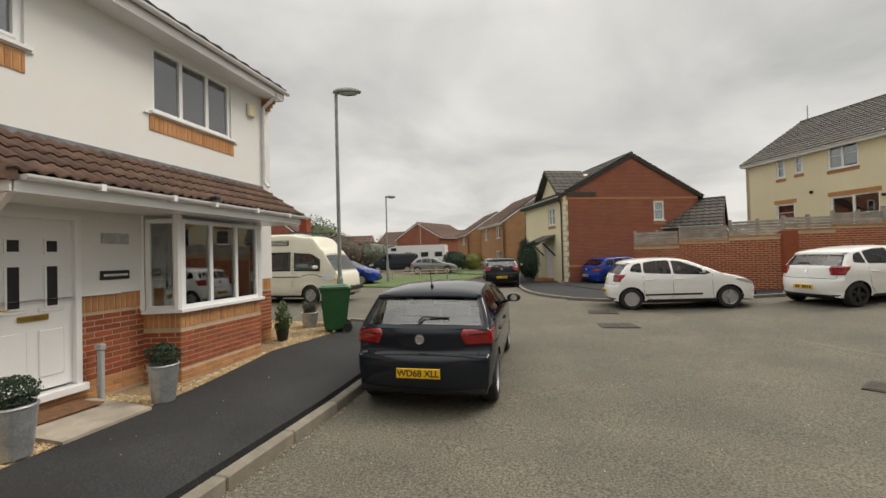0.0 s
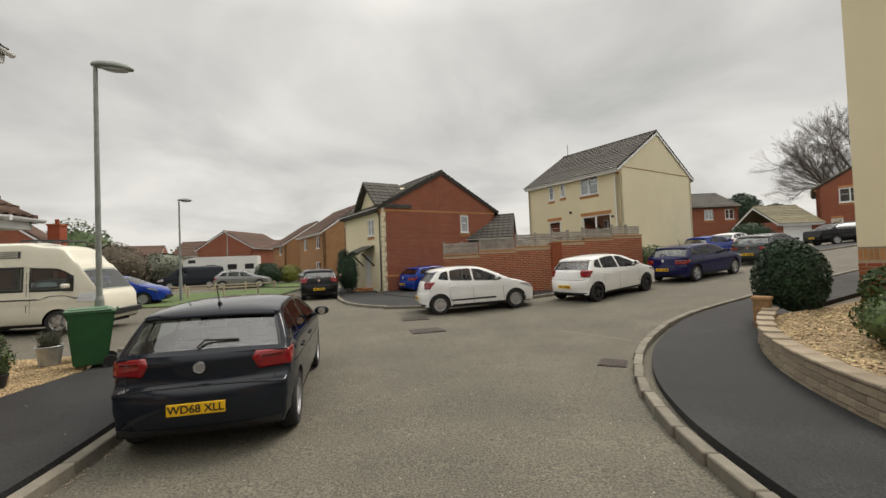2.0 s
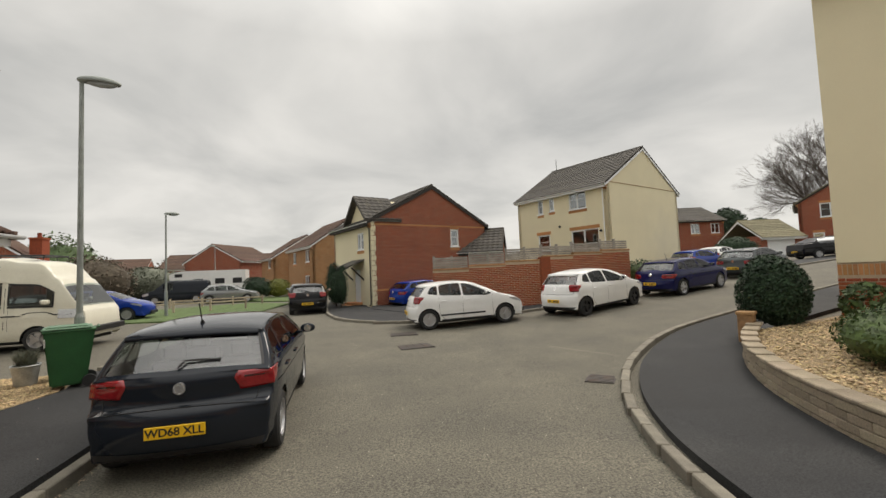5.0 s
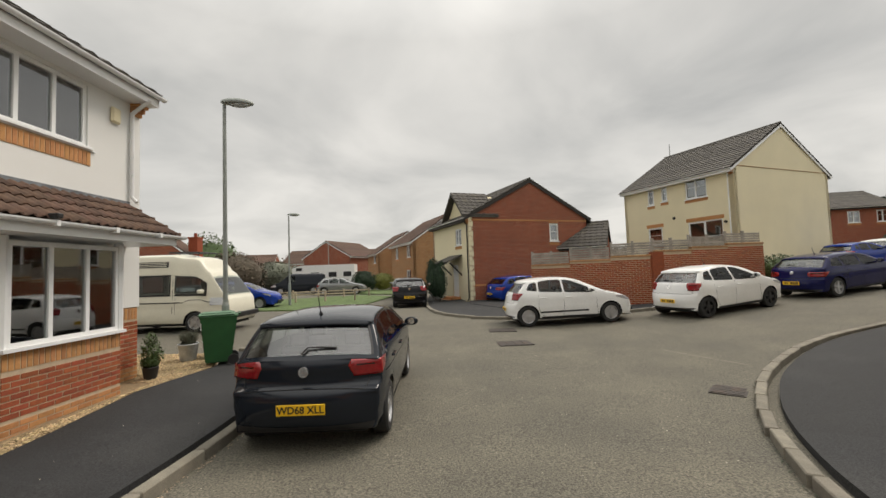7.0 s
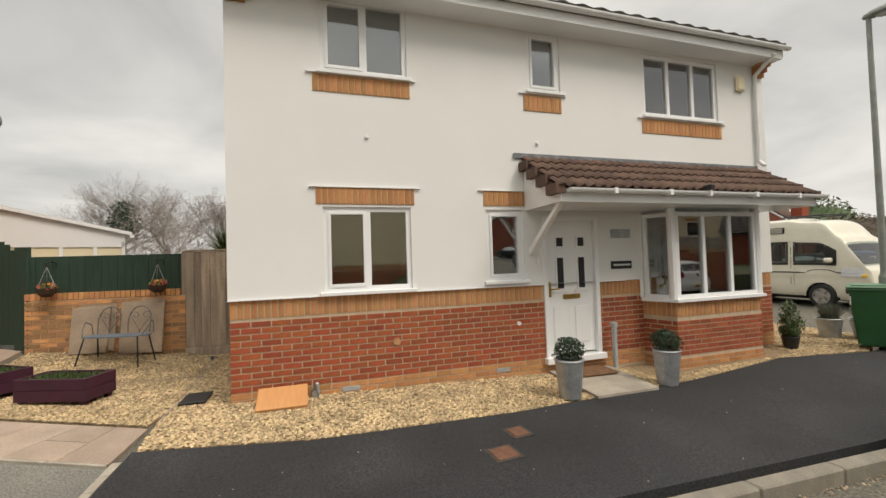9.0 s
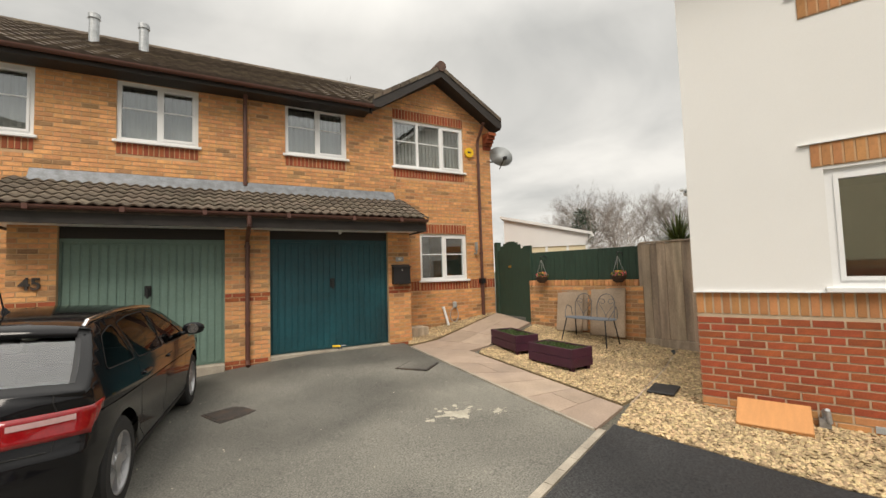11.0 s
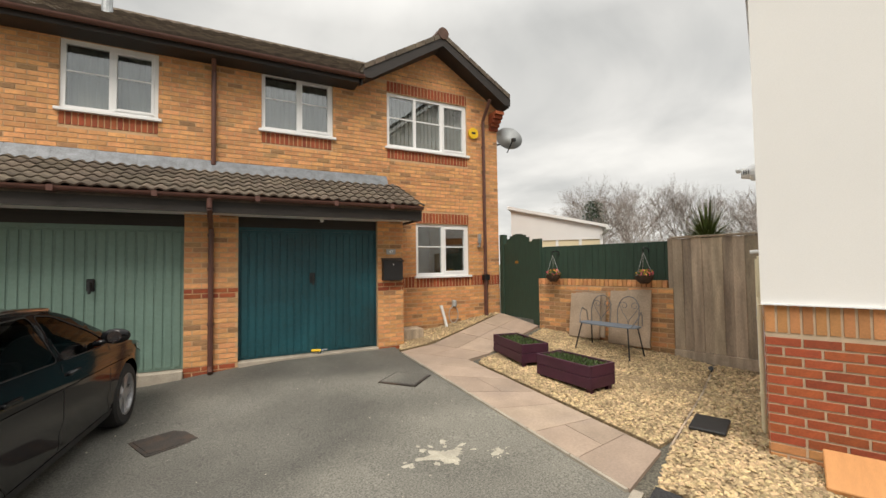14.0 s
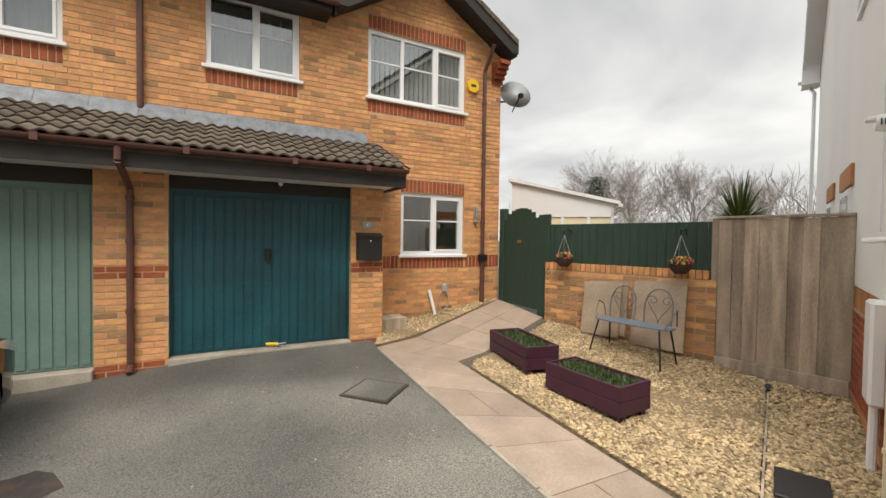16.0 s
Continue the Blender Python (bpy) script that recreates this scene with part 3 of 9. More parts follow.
def tile_shape(w, l, mat, name="roof_tile"):
    """One interlocking tile with a double roll, its lower edge at y=0, upper at y=l."""
    key = (w, l, mat.name)
    if key in BRICK_MESHES:
        return BRICK_MESHES[key]
    n = 12
    prof = [(w * k / n, 0.016 * math.sin(2 * math.pi * 2 * k / n - 0.8) + 0.016) for k in range(n + 1)]
    vs, fs = [], []
    for y, dz in ((0, 0.030), (l + 0.05, 0.004)):
        for x, z in prof:
            vs.append((x, y, z + dz))
    for x, z in prof:
        vs.append((x, 0.004, z + 0.008))
    for k in range(n):
        fs.append((k, k + 1, n + 1 + k + 1, n + 1 + k))
        fs.append((2 * (n + 1) + k, 2 * (n + 1) + k + 1, k + 1, k))
    me = bpy.data.meshes.new(name)
    me.from_pydata(vs, [], fs)
    me.polygons.foreach_set("use_smooth", [i % 2 == 0 for i in range(len(me.polygons))])
    me.materials.append(mat)
    BRICK_MESHES[key] = me
    return me


def tiled_slope(parent, origin, width, length, pitch, mat, tw=0.30, tl=0.30, single=True, name="roof_tile", side=0):
    """Rows of tiles on a slope: origin is the left end of the eaves, x along them, rising towards +y at pitch degrees."""
    base = Matrix.Translation(origin) @ (Matrix.Rotation(math.pi, 4, "Z") if side else Matrix.Identity(4)) @ Matrix.Rotation(radians(pitch), 4, "X")
    rows, cols = max(1, round(length / tl)), max(1, round(width / tw))
    tw, tl = width / cols, length / rows
    if single:
        me = tile_shape(round(tw, 4), round(tl, 4), mat, name)
        for r in range(rows):
            for c in range(cols):
                ob = new(name, me)
                ob.parent = parent
                ob.matrix_local = base @ Matrix.Translation((c * tw, r * tl, random.uniform(0, 0.004))) @ Matrix.Rotation(random.uniform(-0.006, 0.006), 4, "Z")
        return None
    vs, fs = [], []
    n = 6
    for r in range(rows):
        y0, y1 = r * tl, (r + 1) * tl + 0.03
        prof = [(width * k / (cols * n), 0.014 * math.sin(2 * math.pi * k / n) + 0.014) for k in range(cols * n + 1)]
        b = len(vs)
        m = len(prof)
        vs += [(x, y0, z + 0.035) for x, z in prof] + [(x, y1, z + 0.002) for x, z in prof] + [(x, y0, 0) for x, z in prof]
        for k in range(m - 1):
            fs += [(b + k, b + k + 1, b + m + k + 1, b + m + k), (b + 2 * m + k, b + 2 * m + k + 1, b + k + 1, b + k)]
    me = bpy.data.meshes.new(name)
    me.from_pydata(vs, [], fs)
    me.materials.append(mat)
    ob = new("tiling", me)
    ob.parent = parent
    ob.matrix_local = base
    ob["kind"] = "stuff"
    return ob


def gable_roof(parent, W, D, eave, ridge, mat, over=0.35, verge=0.12, fascia="upvc", tw=0.33, tl=0.34, x_from=0.0, board=0.20, gutter="upvc"):
    """Roof with its ridge along x over a house W by D: slabs, tiles, ridge, fascias, gutters, barge boards."""
    half = D / 2 + over
    drop = over * (ridge - eave) / (D / 2)
    pitch = math.degrees(math.atan2(ridge - eave, D / 2))
    length = half / math.cos(radians(pitch))
    e = eave - drop
    bm = bmesh.new()
    for s in (0, 1):
        y0 = -over if s == 0 else D + over
        prism(bm, [(x_from - verge, y0, e + 0.02), (x_from - verge, D / 2, ridge + 0.02), (x_from - verge, D / 2, ridge - 0.06), (x_from - verge, y0, e - 0.06)], (W - x_from + 2 * verge, 0, 0))
    part("roof_deck", bm, mat, parent)
    tiled_slope(parent, (x_from - verge, -over - 0.04, e + 0.01), W - x_from + 2 * verge, length + 0.02, pitch, mat, tw, tl, single=False)
    tiled_slope(parent, (W + verge, D + over + 0.04, e + 0.01), W - x_from + 2 * verge, length + 0.02, pitch, mat, tw, tl, single=False, side=1)
    n = max(2, round((W - x_from) / 0.45))
    for k in range(n):
        a = x_from - verge + (W - x_from + 2 * verge) * k / n
        b = x_from - verge + (W - x_from + 2 * verge) * (k + 1) / n - 0.008
        bm = bmesh.new(); tube(bm, (a, D / 2, ridge + 0.01), (b, D / 2, ridge + 0.012), 0.105, n=10)
        part("ridge_tile", bm, mat, parent)
    fm = M[fascia]
    for y0, y1, w0, w1 in ((-over, -over + 0.025, -over + 0.025, 0.0), (D + over - 0.025, D + over, D, D + over - 0.025)):
        part("fascia", boxes((x_from - 0.02, y0, e - board, W + 0.02, y1, e)), fm, parent)
        part("soffit", boxes((x_from - 0.02, w0, e - board, W + 0.02, w1, e - board + 0.015)), fm, parent)
    for y in (-over - 0.06, D + over + 0.06):
        bm = bmesh.new()
        prof = [(0.055 * math.cos(a), 0.055 * math.sin(a)) for a in [math.pi + math.pi * k / 8 for k in range(9)]] + [(0.047, 0.0)] + [(0.047 * math.cos(a), 0.047 * math.sin(a)) for a in [2 * math.pi - math.pi * k / 8 for k in range(1, 9)]]
        prism(bm, [(x_from - 0.1, y + p, e - 0.02 + q) for p, q in prof], (W - x_from + 0.2, 0, 0))
        part("gutter", bm, M[gutter], parent)
    for x in (x_from - verge, W + verge - 0.03):
        for s in (0, 1):
            bm = bmesh.new()
            y0 = -over if s == 0 else D + over
            prism(bm, [(x, y0, e - 0.03), (x, D / 2, ridge - 0.03), (x, D / 2, ridge - 0.2), (x, y0, e - 0.18)], (0.03, 0, 0))
            part("barge_board", bm, fm, parent)


def gable_end(bm, x, D, eave, ridge, z0, thick=0.25, flip=False):
    """A side wall with its gable, its outer face at x."""
    t = thick if not flip else -thick
    prism(bm, [(x, 0, z0), (x, D, z0), (x, D, eave), (x, D / 2, ridge - 0.08), (x, 0, eave)], (t, 0, 0))


def downpipe(parent, x, y, z0, z1, mat, r=0.034, kick=0.3):
    bm = bmesh.new()
    pipe(bm, [(x, y - kick, z1 + 0.25), (x, y - 0.05, z1)], r)
    pipe(bm, [(x, y - 0.05, z1 + 0.02), (x, y - 0.05, z0 + 0.1), (x, y - 0.14, z0)], r)
    for z in (z0 + 0.5, (z0 + z1) / 2, z1 - 0.3):
        tube(bm, (x, y - 0.05, z), (x, y - 0.05, z + 0.05), r + 0.008)
    return part("downpipe", bm, mat, parent)


def kneeler(parent, x, y, z, mat, into=1):
    """Corbelled bricks under the eaves at a gable's foot."""
    bm = bmesh.new()
    for k in range(5):
        box(bm, x - 0.003, y - 0.06 * (k + 1), z + 0.075 * k, x + 0.22 * into, y, z + 0.075 * (k + 1) - 0.008)
    part("corbel", bm, mat, parent)


# ---- ground ----
ground = sheet("ground", [(-420, -420), (420, -420), (420, 420), (-420, 420)], -0.12, M["ground"], step=14)
for v in ground.data.vertices:
    if -44 < v.co.x < 69 and -29 < v.co.y < 74:
        v.co.z -= 1.5
tagged(ground, "rough grassy ground reaching the horizon", "ground", kind="structure")
road = sheet("road", [(-45, -30), (70, -30), (70, 75), (-45, 75)], 0.0, M["asphalt"], step=1.5)
for v in road.data.vertices:
    if -0.2 < v.co.x < 8.5 and -8.6 < v.co.y < -2.9:
        v.co.z -= 0.08
tagged(road, "worn grey asphalt residential road", "road", kind="structure")
drive = sheet("driveway", [(-0.74, -4.9), (1.13, -0.72), (9.0, -0.72), (9.0, -9.0), (-3.0, -9.0)], 0.006, M["drive"], skirt=0.05, step=0.4)
tagged(drive, "stained dark tarmac driveway before the garages", "driveway", kind="structure")
pavement = sheet("pavement_west", [(1.1, -0.58), (2.92, -0.58), (2.92, 10.2), (2.5, 10.7), (0.6, 10.9), (1.1, 9.5), (0.72, 7.9), (1.05, 5.2), (1.28, 3.0), (1.33, 0.9)], 0.1, M["tarmac"], skirt=0.15, step=0.8)
tagged(pavement, "dark tarmac pavement beside the white house", "pavement", kind="structure")
KERB_L = [(3.05, -0.6), (3.05, 3.0), (3.05, 6.0), (3.05, 10.2), (2.6, 10.8), (1.5, 11.0)]
kerb_run(KERB_L, "kerb_west", "worn concrete kerb along the pavement")
KERB_R = smooth_line([(8.1, 1.0), (8.45, 3.0), (8.86, 4.6), (9.3, 5.7), (10.0, 6.95), (11.1, 8.2), (13.0, 9.55), (15.6, 10.5), (20.0, 11.7), (27.0, 13.4), (40.0, 16.5)])
kerb_run(KERB_R[::-1], "kerb_east", "pale curved concrete kerb at the junction", length=0.6)
WALL_R = smooth_line([(10.1, 2.2), (10.4, 3.8), (11.0, 5.2), (11.8, 6.5), (12.6, 7.35), (13.2, 7.8)])
pavement_e = sheet("pavement_east", [(p[0] + 0.13 * 0.9, p[1] - 0.13 * 0.5) for p in KERB_R] + [(40, 14.3), (27, 11.4), (20, 9.9), (15.8, 8.9), (13.3, 8.0)] + [(p[0] + 0.02, p[1]) for p in WALL_R[::-1]] + [(9.9, 0.9)], 0.1, M["tarmac"], skirt=0.15, step=0.8)
tagged(pavement_e, "dark tarmac pavement curving round the corner", "pavement", kind="structure")
KERB_F = smooth_line([(3.9, 40.0), (4.2, 28.0), (4.6, 21.5), (5.3, 18.4), (6.6, 16.6), (8.4, 15.95), (12.0, 15.8), (14.0, 16.1), (18.5, 17.6), (24.0, 18.9), (40.0, 21.5)])
kerb_run(KERB_F[::-1], "kerb_north", "low concrete kerb beyond the junction", height=0.09, length=0.9)
pavement_n = sheet("pavement_north", [(p[0] + 0.05, p[1] + 0.12) for p in KERB_F] + [(40, 24), (24, 21.5), (18.3, 18.8), (13.6, 18.0), (9.0, 19.0), (8.0, 23.0), (6.6, 24.0), (6.3, 40)], 0.08, M["tarmac"], skirt=0.12, step=1.0)
tagged(pavement_n, "tarmac pavement beyond the junction", "pavement", kind="structure")


# ---- white house ----
def white_house():
    W, D, EAVE, RIDGE = 8.85, 8.4, 5.4, 8.2
    h = thing("white_house", pose(0, 0, 0, 0, 0, 90), "white rendered house with a red brick plinth and tiled porch", "house")
    up = [(1.07, 4.03, 2.18, 5.0), (4.0, 4.06, 4.56, 4.95), (6.13, 3.86, 7.75, 4.88)]
    low = [(1.06, 1.24, 2.18, 2.31), (3.26, 1.28, 3.85, 2.29)]
    door = (4.15, 0.1, 5.12, 2.2)
    bay = (6.0, 0.9, 7.97, 2.2)
    bm = bmesh.new()
    wall_panel(bm, -0.02, W + 0.02, 1.2, EAVE, [*up, *low, (4.15, 1.2, 5.12, 2.2), (6.0, 1.2, 7.97, 2.2)], y=-0.02, thick=0.3)
    part("front_wall", bm, M["render_white"], h)
    bm = bmesh.new()
    wall_panel(bm, 0, W, -0.4, 1.2, [door, (6.0, 0.9, 7.97, 1.2)], y=0.0, thick=0.28)
    part("plinth_wall", bm, M["mortar"], h)
    bm = bmesh.new()
    prism(bm, [(-0.02, 0.28, 1.2), (-0.02, D, 1.2), (-0.02, D, EAVE), (-0.02, D / 2, RIDGE - 0.08), (-0.02, 0.28, EAVE)], (0.02 + 0.25, 0, 0))
    part("gable_wall", bm, M["render_white"], h)
    bm = bmesh.new()
    prism(bm, [(W + 0.02, 0.28, 1.2), (W + 0.02, D, 1.2), (W + 0.02, D, EAVE), (W + 0.02, D / 2, RIDGE - 0.08), (W + 0.02, 0.28, EAVE)], (-0.27, 0, 0))
    part("gable_wall", bm, M["render_white"], h)
    part("plinth_side", boxes((0.0, 0.28, -0.4, 0.25, D, 1.2)), M["mortar"], h)
    part("plinth_side", boxes((W - 0.25, 0.28, -0.4, W, D, 1.2)), M["mortar"], h)
    part("rear_wall", boxes((0, D - 0.25, -0.4, W, D - 0.003, EAVE)), M["render_white"], h)
    part("inner_partition", boxes((0.3, 3.2, 0.0, W - 0.3, 3.3, 5.2), (0.3, 0.3, 2.55, W - 0.3, 3.2, 2.75), (0.3, 0.3, 5.1, W - 0.3, 3.2, 5.2), (0.3, 0.3, -0.1, W - 0.3, 3.2, 0.05), (2.7, 0.3, 0.05, 2.8, 3.2, 5.1), (5.3, 0.3, 0.05, 5.4, 3.2, 5.1)), M["curtain"], h, "plain inner walls and floors")
    gable_roof(h, W, D, EAVE, RIDGE, M["tile_dark"], over=0.38, verge=0.04, x_from=-0.26)
    for y0 in (-0.38, D + 0.38):
        bm = bmesh.new(); prism(bm, [(-0.27, y0, 5.075), (-0.27, D / 2, RIDGE - 0.075), (-0.27, D / 2, RIDGE - 0.09), (-0.27, y0, 5.06)], (0.248, 0, 0)); part("verge_soffit", bm, M["upvc"], h)
    bm = bmesh.new(); prism(bm, [(-0.305, D - 0.02, 4.93), (-0.305, D + 0.40, 4.93), (-0.305, D + 0.40, 5.13), (-0.305, D - 0.02, 5.40)], (0.28, 0, 0)); part("eave_box", bm, M["upvc"], h, "white boxed eave end")
    bm = bmesh.new(); pipe(bm, [(-0.2, D + 0.42, 5.05), (-0.1, D + 0.1, 4.75), (-0.1, D + 0.06, 0.0)], 0.034, 8); part("rear_downpipe", bm, M["upvc"], h)
    for i, (u, n) in enumerate(zip(up, (2, 1, 3))):
        window(h, *u, lights=n, y=-0.02, opener=0 if n < 3 else 9, inside=False)
    for u, n in zip(low, (2, 1)):
        window(h, *u, lights=n, y=-0.02, opener=0, inside=False)
    # tan brick panels over and under the windows
    for k, (a, c, b, d) in enumerate([(0.98, 2.34, 2.23, 2.55), (3.23, 2.34, 3.87, 2.55), (0.97, 3.76, 2.21, 3.99), (3.92, 3.75, 4.56, 4.0), (6.07, 3.56, 7.8, 3.8)]):
        p = part("brick_panel", boxes((a, -0.028, c, b, 0.02, d)), M["mortar_buff"], h)
        brick_objects(p, lay_bricks(a, b, c + 0.004, d, soldier=True), M["brick_tan"], y=-0.030, proud=0.004)
        part("drip_strip", boxes((a - 0.08, -0.05, d + 0.002, b + 0.08, -0.015, d + 0.014)), M["upvc"], h)
    part("bellcast_bead", boxes((-0.02, -0.045, 1.192, 4.15, -0.0, 1.204), (5.12, -0.045, 1.192, 5.6, -0.0, 1.204)), M["upvc"], h)
    # plinth bricks
    holes = [door, (5.95, -1, 8.0, 2.2)]
    hp = h.children[1]
    brick_objects(h, lay_bricks(0, W, -0.10, 0.125, holes), M["brick_tan"], limit=60)
    brick_objects(h, lay_bricks(0, W, 0.125, 0.97, holes), M["brick_red"], limit=230)
    brick_objects(h, lay_bricks(0, W, 0.975, 1.19, [(4.15, 0, 5.12, 3), (5.95, -1, 8.0, 2.2)], soldier=True), M["brick_tan"], limit=80, rest_name="soldier_bricks")
    side = new("side_brickwork"); side.parent = h; side.matrix_local = pose(0, 8.4, 0, 0, 0, -90)
    joined_bricks(side, lay_bricks(0, 8.4, -0.10, 0.125), M["brick_tan"])
    joined_bricks(side, lay_bricks(0, 8.4, 0.125, 0.97), M["brick_red"])
    joined_bricks(side, lay_bricks(0, 8.4, 0.975, 1.19, soldier=True), M["brick_tan"])
    for x in (1.25, 3.35):
        part("air_brick", boxes((x, -0.012, -0.0, x + 0.21, 0.01, 0.06), *[(x + 0.012 + k * 0.02, -0.016, 0.008, x + 0.022 + k * 0.02, 0.0, 0.052) for k in range(10)]), M["grey_plastic"], h)
    # bay
    b = new("bay_window"); b.parent = h
    outline = [(5.95, 0.0), (6.10, -0.5), (7.85, -0.5), (8.0, 0.0)]
    bm = bmesh.new()
    prism(bm, [(x, y, -0.4) for x, y in outline], (0, 0, 1.26))
    part("bay_base", bm, M["mortar"], b)
    for (xa, ya), (xb, yb) in zip(outline, outline[1:]):
        L = math.hypot(xb - xa, yb - ya)
        f = new("bay_brickwork"); f.parent = b
        f.matrix_local = pose(xa, ya, 0, 0, 0, math.degrees(math.atan2(yb - ya, xb - xa)))
        joined_bricks(f, lay_bricks(0, L, -0.2, 0.055), M["brick_tan"])
        joined_bricks(f, lay_bricks(0, L, 0.06, 0.63), M["brick_red"])
        joined_bricks(f, lay_bricks(0, L, 0.635, 0.86, soldier=True), M["brick_tan"])
        n = 3 if L > 1 else 1
        g = window(f, 0.04, 0.9, L - 0.04, 2.22, lights=n, y=-0.03, opener=9, sill=False, name="bay_light", inside=False)
    bm = bmesh.new()
    prism(bm, [(x + dx, y - 0.07, 0.86) for (x, y), dx in zip(outline, (-0.09, -0.04, 0.04, 0.09))], (0, 0, 0.045))
    part("bay_sill", bm, M["upvc"], b)
    for x, y in outline:
        bm = bmesh.new(); tube(bm, (x, y + 0.035, 0.9), (x, y + 0.035, 2.3), 0.065, n=8)
        part("corner_post", bm, M["upvc"], b)
    part("blind", boxes((6.86, -0.36, 1.0, 7.10, -0.35, 2.2), (7.5, -0.36, 1.0, 7.78, -0.35, 2.2)), M["curtain"], b)
    # porch
    p = new("porch_roof"); p.parent = h
    e_y, e_z, top = -0.93, 2.47, 3.06
    pitch = math.degrees(math.atan2(top - e_z, -e_y))
    bm = bmesh.new()
    prism(bm, [(3.86, e_y + 0.02, e_z - 0.02), (3.86, -0.02, top - 0.02), (3.86, -0.02, top - 0.08), (3.86, e_y + 0.02, e_z - 0.08)], (4.72, 0, 0))
    part("porch_deck", bm, M["tile_brown"], p)
    tiled_slope(p, (3.84, e_y - 0.03, e_z - 0.02), 4.76, (-e_y + 0.03) / math.cos(radians(pitch)), pitch, M["tile_brown"], 0.30, 0.26)
    bm = bmesh.new()
    for k in range(4):
        y0 = e_y - 0.03 + k * 0.24
        for x in (3.80, 8.52):
            z0 = e_z + (y0 - e_y) * math.tan(radians(pitch))
            box(bm, x, y0, z0 - 0.07, x + 0.13, y0 + 0.25, z0 + 0.06, turn=None)
    part("verge_tile", bm, M["tile_brown"], p)
    part("flashing", boxes((3.72, -0.05, top - 0.02, 8.6, -0.018, top + 0.05)), M["lead"], p)
    part("porch_fascia", boxes((3.9, e_y, e_z - 0.19, 8.56, e_y + 0.03, e_z - 0.03)), M["upvc"], p)
    part("porch_soffit", boxes((3.9, e_y + 0.03, e_z - 0.19, 8.56, -0.0, e_z - 0.17)), M["upvc"], p)
    bm = bmesh.new()
    prism(bm, [(3.88, e_y, e_z - 0.19), (3.88, -0.02, e_z - 0.19), (3.88, -0.02, top - 0.08), (3.88, e_y, e_z - 0.06)], (0.03, 0, 0))
    prism(bm, [(8.54, e_y, e_z - 0.19), (8.54, -0.02, e_z - 0.19), (8.54, -0.02, top - 0.08), (8.54, e_y, e_z - 0.06)], (0.03, 0, 0))
    part("porch_cheek", bm, M["white_paint"], p)
    bm = bmesh.new()
    prof = [(0.055 * math.cos(a), 0.055 * math.sin(a)) for a in [math.pi + math.pi * k / 8 for k in range(9)]]
    prism(bm, [(3.95, e_y - 0.06 + q, e_z - 0.03 + r) for q, r in prof] , (4.75, 0, 0))
    for x in (4.6, 5.5, 6.2, 7.1, 8.0):
        box(bm, x, e_y - 0.122, e_z - 0.095, x + 0.05, e_y, e_z - 0.02)
    part("porch_gutter", bm, M["upvc"], p)
    bm = bmesh.new()
    prism(bm, [(3.92, -0.85, e_z - 0.19), (3.92, -0.76, e_z - 0.19), (3.92, -0.02, 1.72), (3.92, -0.02, 1.62)], (0.06, 0, 0))
    part("strut", bm, M["white_paint"], p)
    part("porch_lamp", boxes((6.17, e_y - 0.16, e_z + 0.0, 6.25, e_y - 0.02, e_z + 0.06), bevel=0.01), M["black"], p)
    # front door
    d = new("front_door"); d.parent = h; d.location = (4.15, 0.0, 0.1)
    part("door_frame", boxes((0, -0.03, 0, 0.07, 0.1, 2.1), (0.9, -0.03, 0, 0.97, 0.1, 2.1), (0.07, -0.03, 2.03, 0.9, 0.1, 2.1), bevel=0.006), M["upvc"], d)
    part("door_leaf", boxes((0.07, 0.03, 0.06, 0.9, 0.08, 2.03)), M["upvc"], d)
    for a, c, b2, e in ((0.17, 0.2, 0.43, 0.75), (0.54, 0.2, 0.8, 0.75), (0.17, 0.95, 0.43, 1.0), (0.54, 0.95, 0.8, 1.0)):
        part("door_panel", boxes((a, 0.018, c, b2, 0.035, e), bevel=0.012), M["upvc"], d)
    for a in (0.25, 0.62):
        for c, e in ((1.02, 1.48), (1.65, 1.78)):
            part("door_light", boxes((a, 0.012, c, a + 0.11, 0.03, e)), M["black"], d, "dark leaded glass light")
            part("light_bead", boxes((a - 0.02, 0.008, c - 0.02, a, 0.034, e + 0.02), (a + 0.11, 0.008, c - 0.02, a + 0.13, 0.034, e + 0.02), (a, 0.008, c - 0.02, a + 0.11, 0.034, c), (a, 0.008, e, a + 0.11, 0.034, e + 0.02)), M["upvc"], d)
    part("letterbox", boxes((0.34, 0.008, 0.86, 0.64, 0.03, 0.93), bevel=0.008), M["brass"], d, "brass letterbox")
    bm = boxes((0.1, 0.01, 0.9, 0.14, 0.03, 1.12), bevel=0.006); tube(bm, (0.12, 0.015, 1.02), (0.12, -0.04, 1.02), 0.01); tube(bm, (0.12, -0.04, 1.02), (0.24, -0.04, 1.02), 0.01)
    part("door_handle", bm, M["brass"], d, "brass lever handle")
    part("threshold", boxes((-0.03, -0.1, -0.06, 1.0, 0.1, 0.03), bevel=0.008), M["upvc"], d)
    # small fittings on the wall
    bm = boxes((5.36, -0.032, 1.86, 5.73, -0.018, 2.0), bevel=0.003)
    s = part("name_plate", bm, M["steel"], h, "steel name plaque"); part("raised_shape", boxes((5.42, -0.036, 1.9, 5.55, -0.03, 1.96), (5.6, -0.036, 1.88, 5.68, -0.03, 1.97)), M["grey_plastic"], s)
    bm = boxes((5.34, -0.035, 1.38, 5.73, -0.02, 1.5), bevel=0.003)
